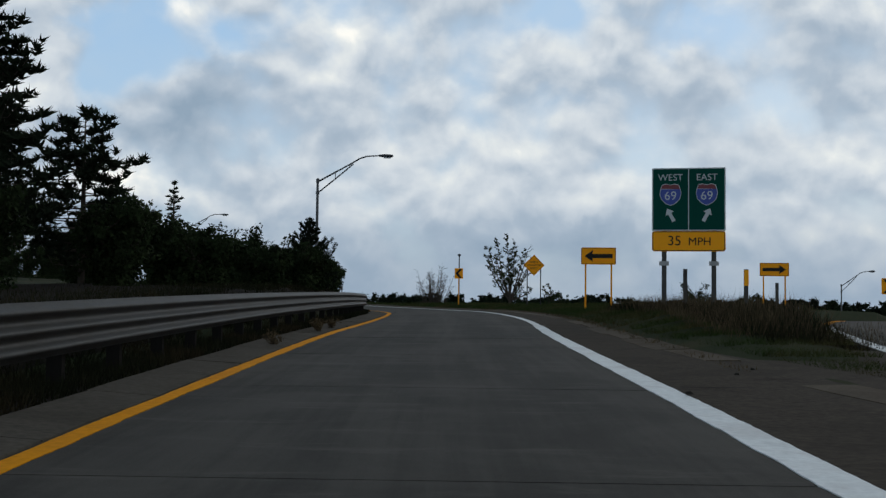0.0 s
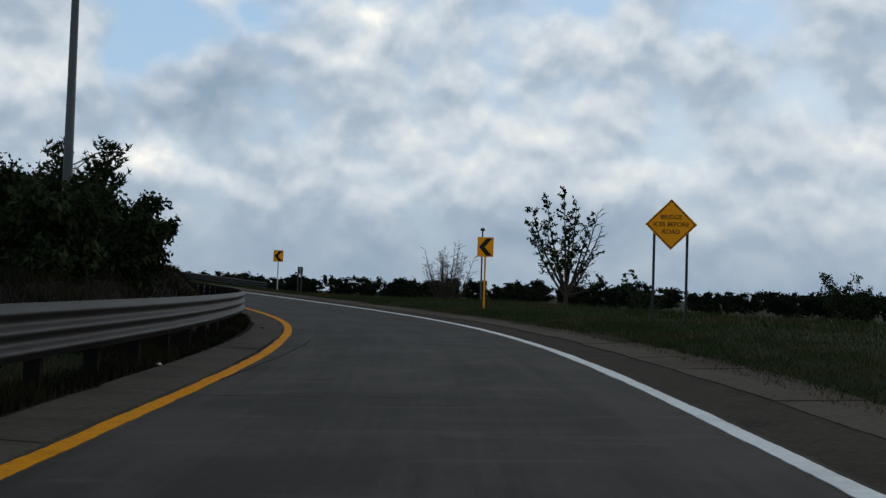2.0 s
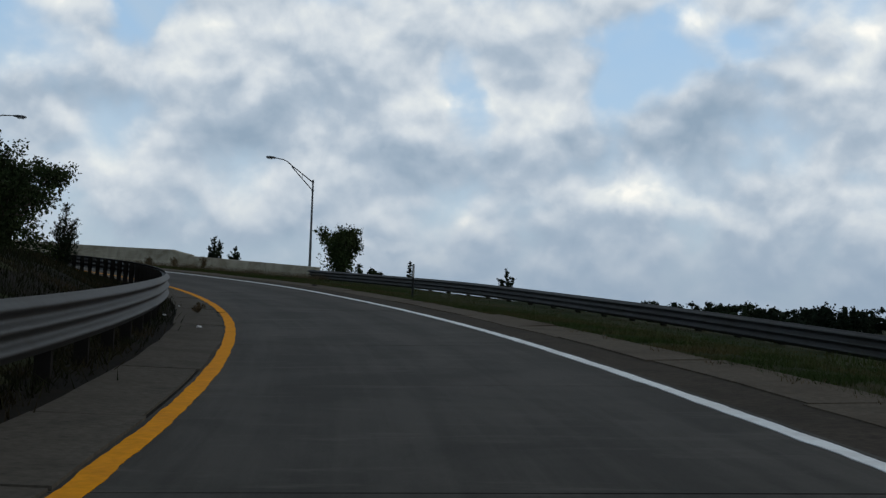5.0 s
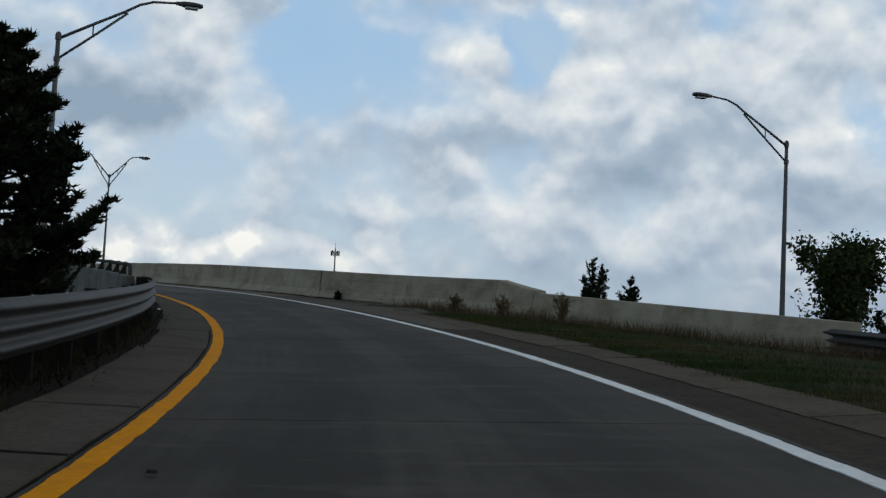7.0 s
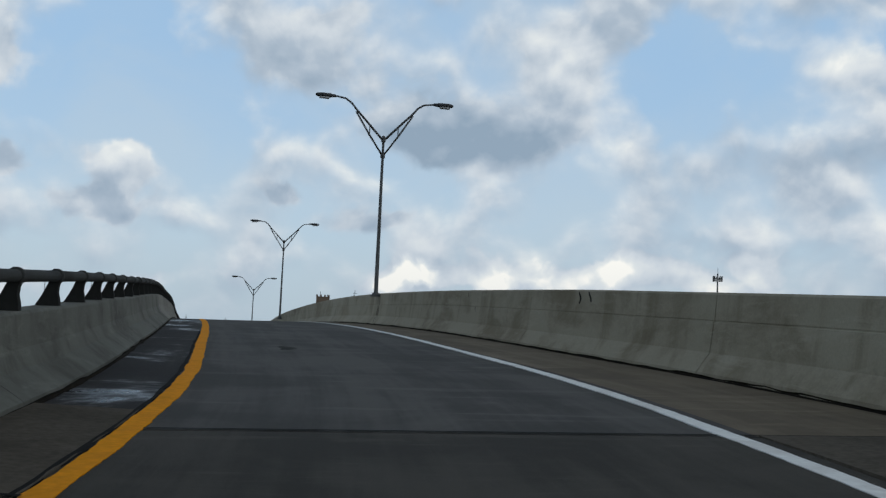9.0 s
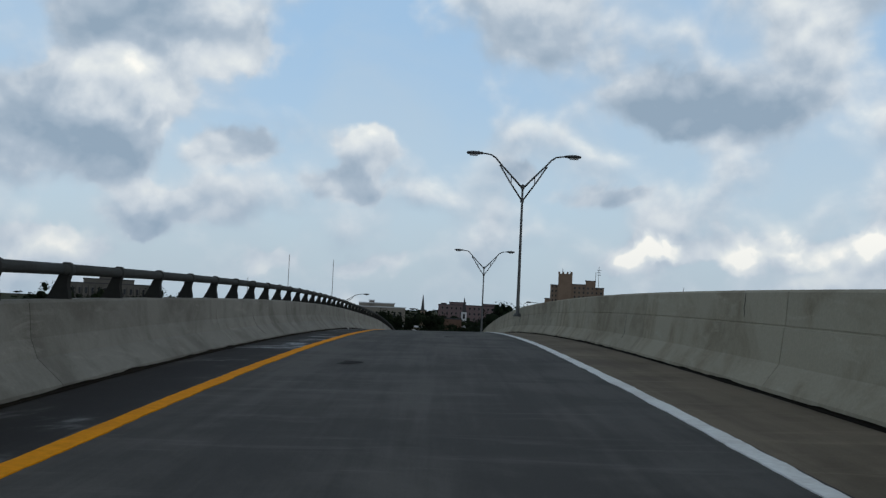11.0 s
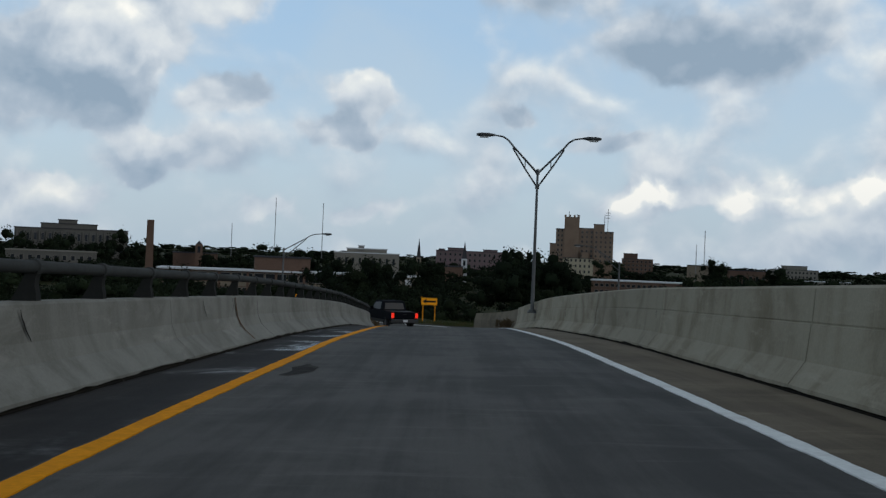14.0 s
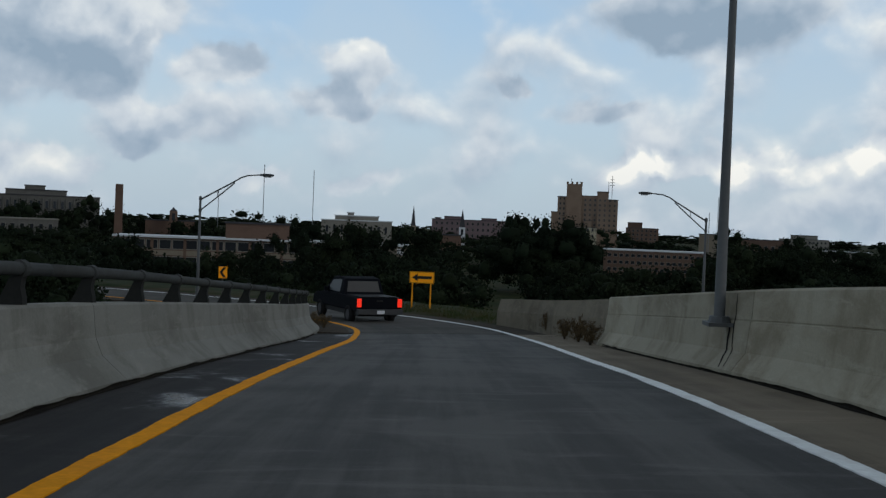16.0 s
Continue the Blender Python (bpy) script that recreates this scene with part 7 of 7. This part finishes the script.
def slab_house(name, label, x, y, w, top, deep, mat, nx, nz, extra=(), roof=M_DARKROOF, wf=0.5, z_low=-3.0):
    b = thing(name, label, "building", house_pose(x, y))
    block(b, -w / 2, w / 2, -5, top, deep, mat, roof=roof)
    if nx:
        windows(b, -w / 2 + w * 0.03, w / 2 - w * 0.03, z_low, top - 0.3, nx, nz, wf, 0.5)
    for x0, x1, z1 in extra:
        block(b, x0, x1, top, z1, deep * 0.5, mat, y0=deep * 0.2, roof=roof)
    return b


def spire(name, label, x, y, w, shoulder, tip, mat, cap):
    b = thing(name, label, "church tower", house_pose(x, y))
    part("tower", Mesh().box(-w / 2, w / 2, -w / 2, w / 2, 0, shoulder - GROUND), mat, b)
    z0, z1 = shoulder - GROUND, tip - GROUND
    part("spire", Mesh().add([(-w * 0.45, -w * 0.45, z0), (w * 0.45, -w * 0.45, z0), (w * 0.45, w * 0.45, z0), (-w * 0.45, w * 0.45, z0), (0, 0, z1)], [(0, 1, 4), (1, 2, 4), (2, 3, 4), (3, 0, 4), (3, 2, 1, 0)]), cap, b)
    part("opening", Mesh().box(-w * 0.2, w * 0.2, -w * 0.53, -w * 0.5, z0 - w * 1.2, z0 - w * 0.3), M_WINDOW, b)
    return b


M_MAST = material("sun_bleached_mast_steel", (0.20, 0.21, 0.22), 0.8, 0, 0.15, 4, 1)


def radio_mast(x, y, top, w=0.5):
    b = thing("radio_mast", "thin grey lattice radio mast on the skyline", "mast", pose(x, y, GROUND), "radio masts")
    for a in (0, 120, 240):
        c, s_ = math.cos(radians(a)) * w / 2, math.sin(radians(a)) * w / 2
        part("leg", Mesh().tube([(c, s_, 0), (c * 0.6, s_ * 0.6, top - GROUND)], 0.07, 5), M_MAST, b)
    g = Mesh()
    n = int((top - GROUND) / 2.4)
    for k in range(n):
        z, a = k * 2.4, k % 3
        p = [(math.cos(radians(120 * (a + q))) * w / 2, math.sin(radians(120 * (a + q))) * w / 2, z + 2.4 * q) for q in (0, 1)]
        g.tube(p, 0.045, 4)
    part("lacing", g, M_MAST, b)


courthouse()
long_school()
hotel()
slab_house("white_low_building", "low building with a white roof among trees", -505, 133, 26, 3.6, 14, M_GREYSTONE, 10, 2, roof=M_PALE)
chim = thing("brick_chimney", "square brown brick chimney stack", "chimney", house_pose(-528, 161))
part("shaft", Mesh().sweep([[(-w, -w, z), (w, -w, z), (w, w, z), (-w, w, z)] for z, w in ((0, 1.3), (10, 1.15), (19.8, 1.12))]), M_BRICK, chim)
part("cap", Mesh().box(-1.1, 1.1, -1.1, 1.1, 19.5, 19.9), M_BRICK, chim)
spire("cupola", "small brick bell tower with a low cap", -539, 177, 2.4, 7.6, 8.8, M_BRICK, M_DARKROOF)
slab_house("church_hall", "brown brick hall with a dark roof", -543, 176, 15, 4.4, 12, M_BRICK, 0, 0)
slab_house("pillared_library", "pale columned hall with rooftop plant", -535, 234, 22.5, 6.7, 16, M_PALE, 9, 2, ((-7, 7, 8.2), (-3, -1, 9.2)), roof=M_ROOFW, wf=0.4)
spire("dark_steeple", "slender dark church steeple", -551, 256, 1.8, 6.0, 13.1, M_STONE, M_DARKROOF)
slab_house("red_apartments", "long dusky red brick apartment block", -758, 332, 41, 9.8, 16, M_MAUVE, 14, 4, ((-14, -4, 11.4), (6, 14, 11), (-19, -16, 10.6)), wf=0.4)
spire("white_steeple", "white church steeple with a slim spire", -634, 295, 2.6, 6.0, 13.8, M_ROOFW, M_DARKROOF)
slab_house("gabled_church", "low brown gabled church roof among trees", -509, 258, 7.5, 3.4, 10, M_BRICK, 0, 0)
slab_house("brown_office", "plain brown office block", -829, 462, 20, 9.6, 16, M_BRICK, 7, 5, ((-9, 0, 13.0),), wf=0.5)
slab_house("long_brick_building", "long low brick building with wide windows", -447, 297, 25.5, 1.7, 12, M_BRICK, 16, 3, roof=M_ROOFW, wf=0.7, z_low=-4.0)
slab_house("far_white_hall", "far white flat-roofed hall", -622, 469, 22, 1.6, 14, M_PALE, 10, 2, roof=M_ROOFW)
slab_house("tan_block", "tan windowless block with masts", -615, 399, 9.6, 7.0, 12, M_STONE, 0, 0)
slab_house("red_warehouse", "low red-brown brick warehouse", -628, 431, 18.5, 5.4, 14, M_BRICK, 6, 1)
slab_house("grey_block", "distant grey stepped block", -875, 603, 33, 6.6, 18, M_PALE, 12, 3, ((-9, 9, 9.4),))
for x, y, z in ((-888, 233, 40.4), (-880, 263, 38), (-902, 206, 23), (-615, 402, 23), (-613, 397, 16.5)):
    radio_mast(x, y, z)


def cell_tower():
    b = thing("cell_tower", "thin steel mast with a crown of antenna panels", "mast", pose(-423, 438, -0.4))
    part("pole", Mesh().tube([(0, 0, 0), (0, 0, 38.5)], [0.55, 0.28], 10), M_POLE, b)
    part("whip", Mesh().tube([(0, 0, 38.5), (0, 0, 41.0)], 0.08, 6), M_POLE, b)
    part("ring", Mesh().tube([(math.cos(k * math.tau / 12) * 1.7, math.sin(k * math.tau / 12) * 1.7, 36.5) for k in range(13)], 0.08, 5, False), M_POLE, b)
    for k in range(9):
        a = k * math.tau / 9
        part("antenna_panel", Mesh().box(-0.2, 0.2, -0.1, 0.1, -1.2, 1.0), M_LAMP, b, m=pose(math.cos(a) * 1.85, math.sin(a) * 1.85, 36.5, 0, 0, math.degrees(a) + 90))


cell_tower()


slabs()
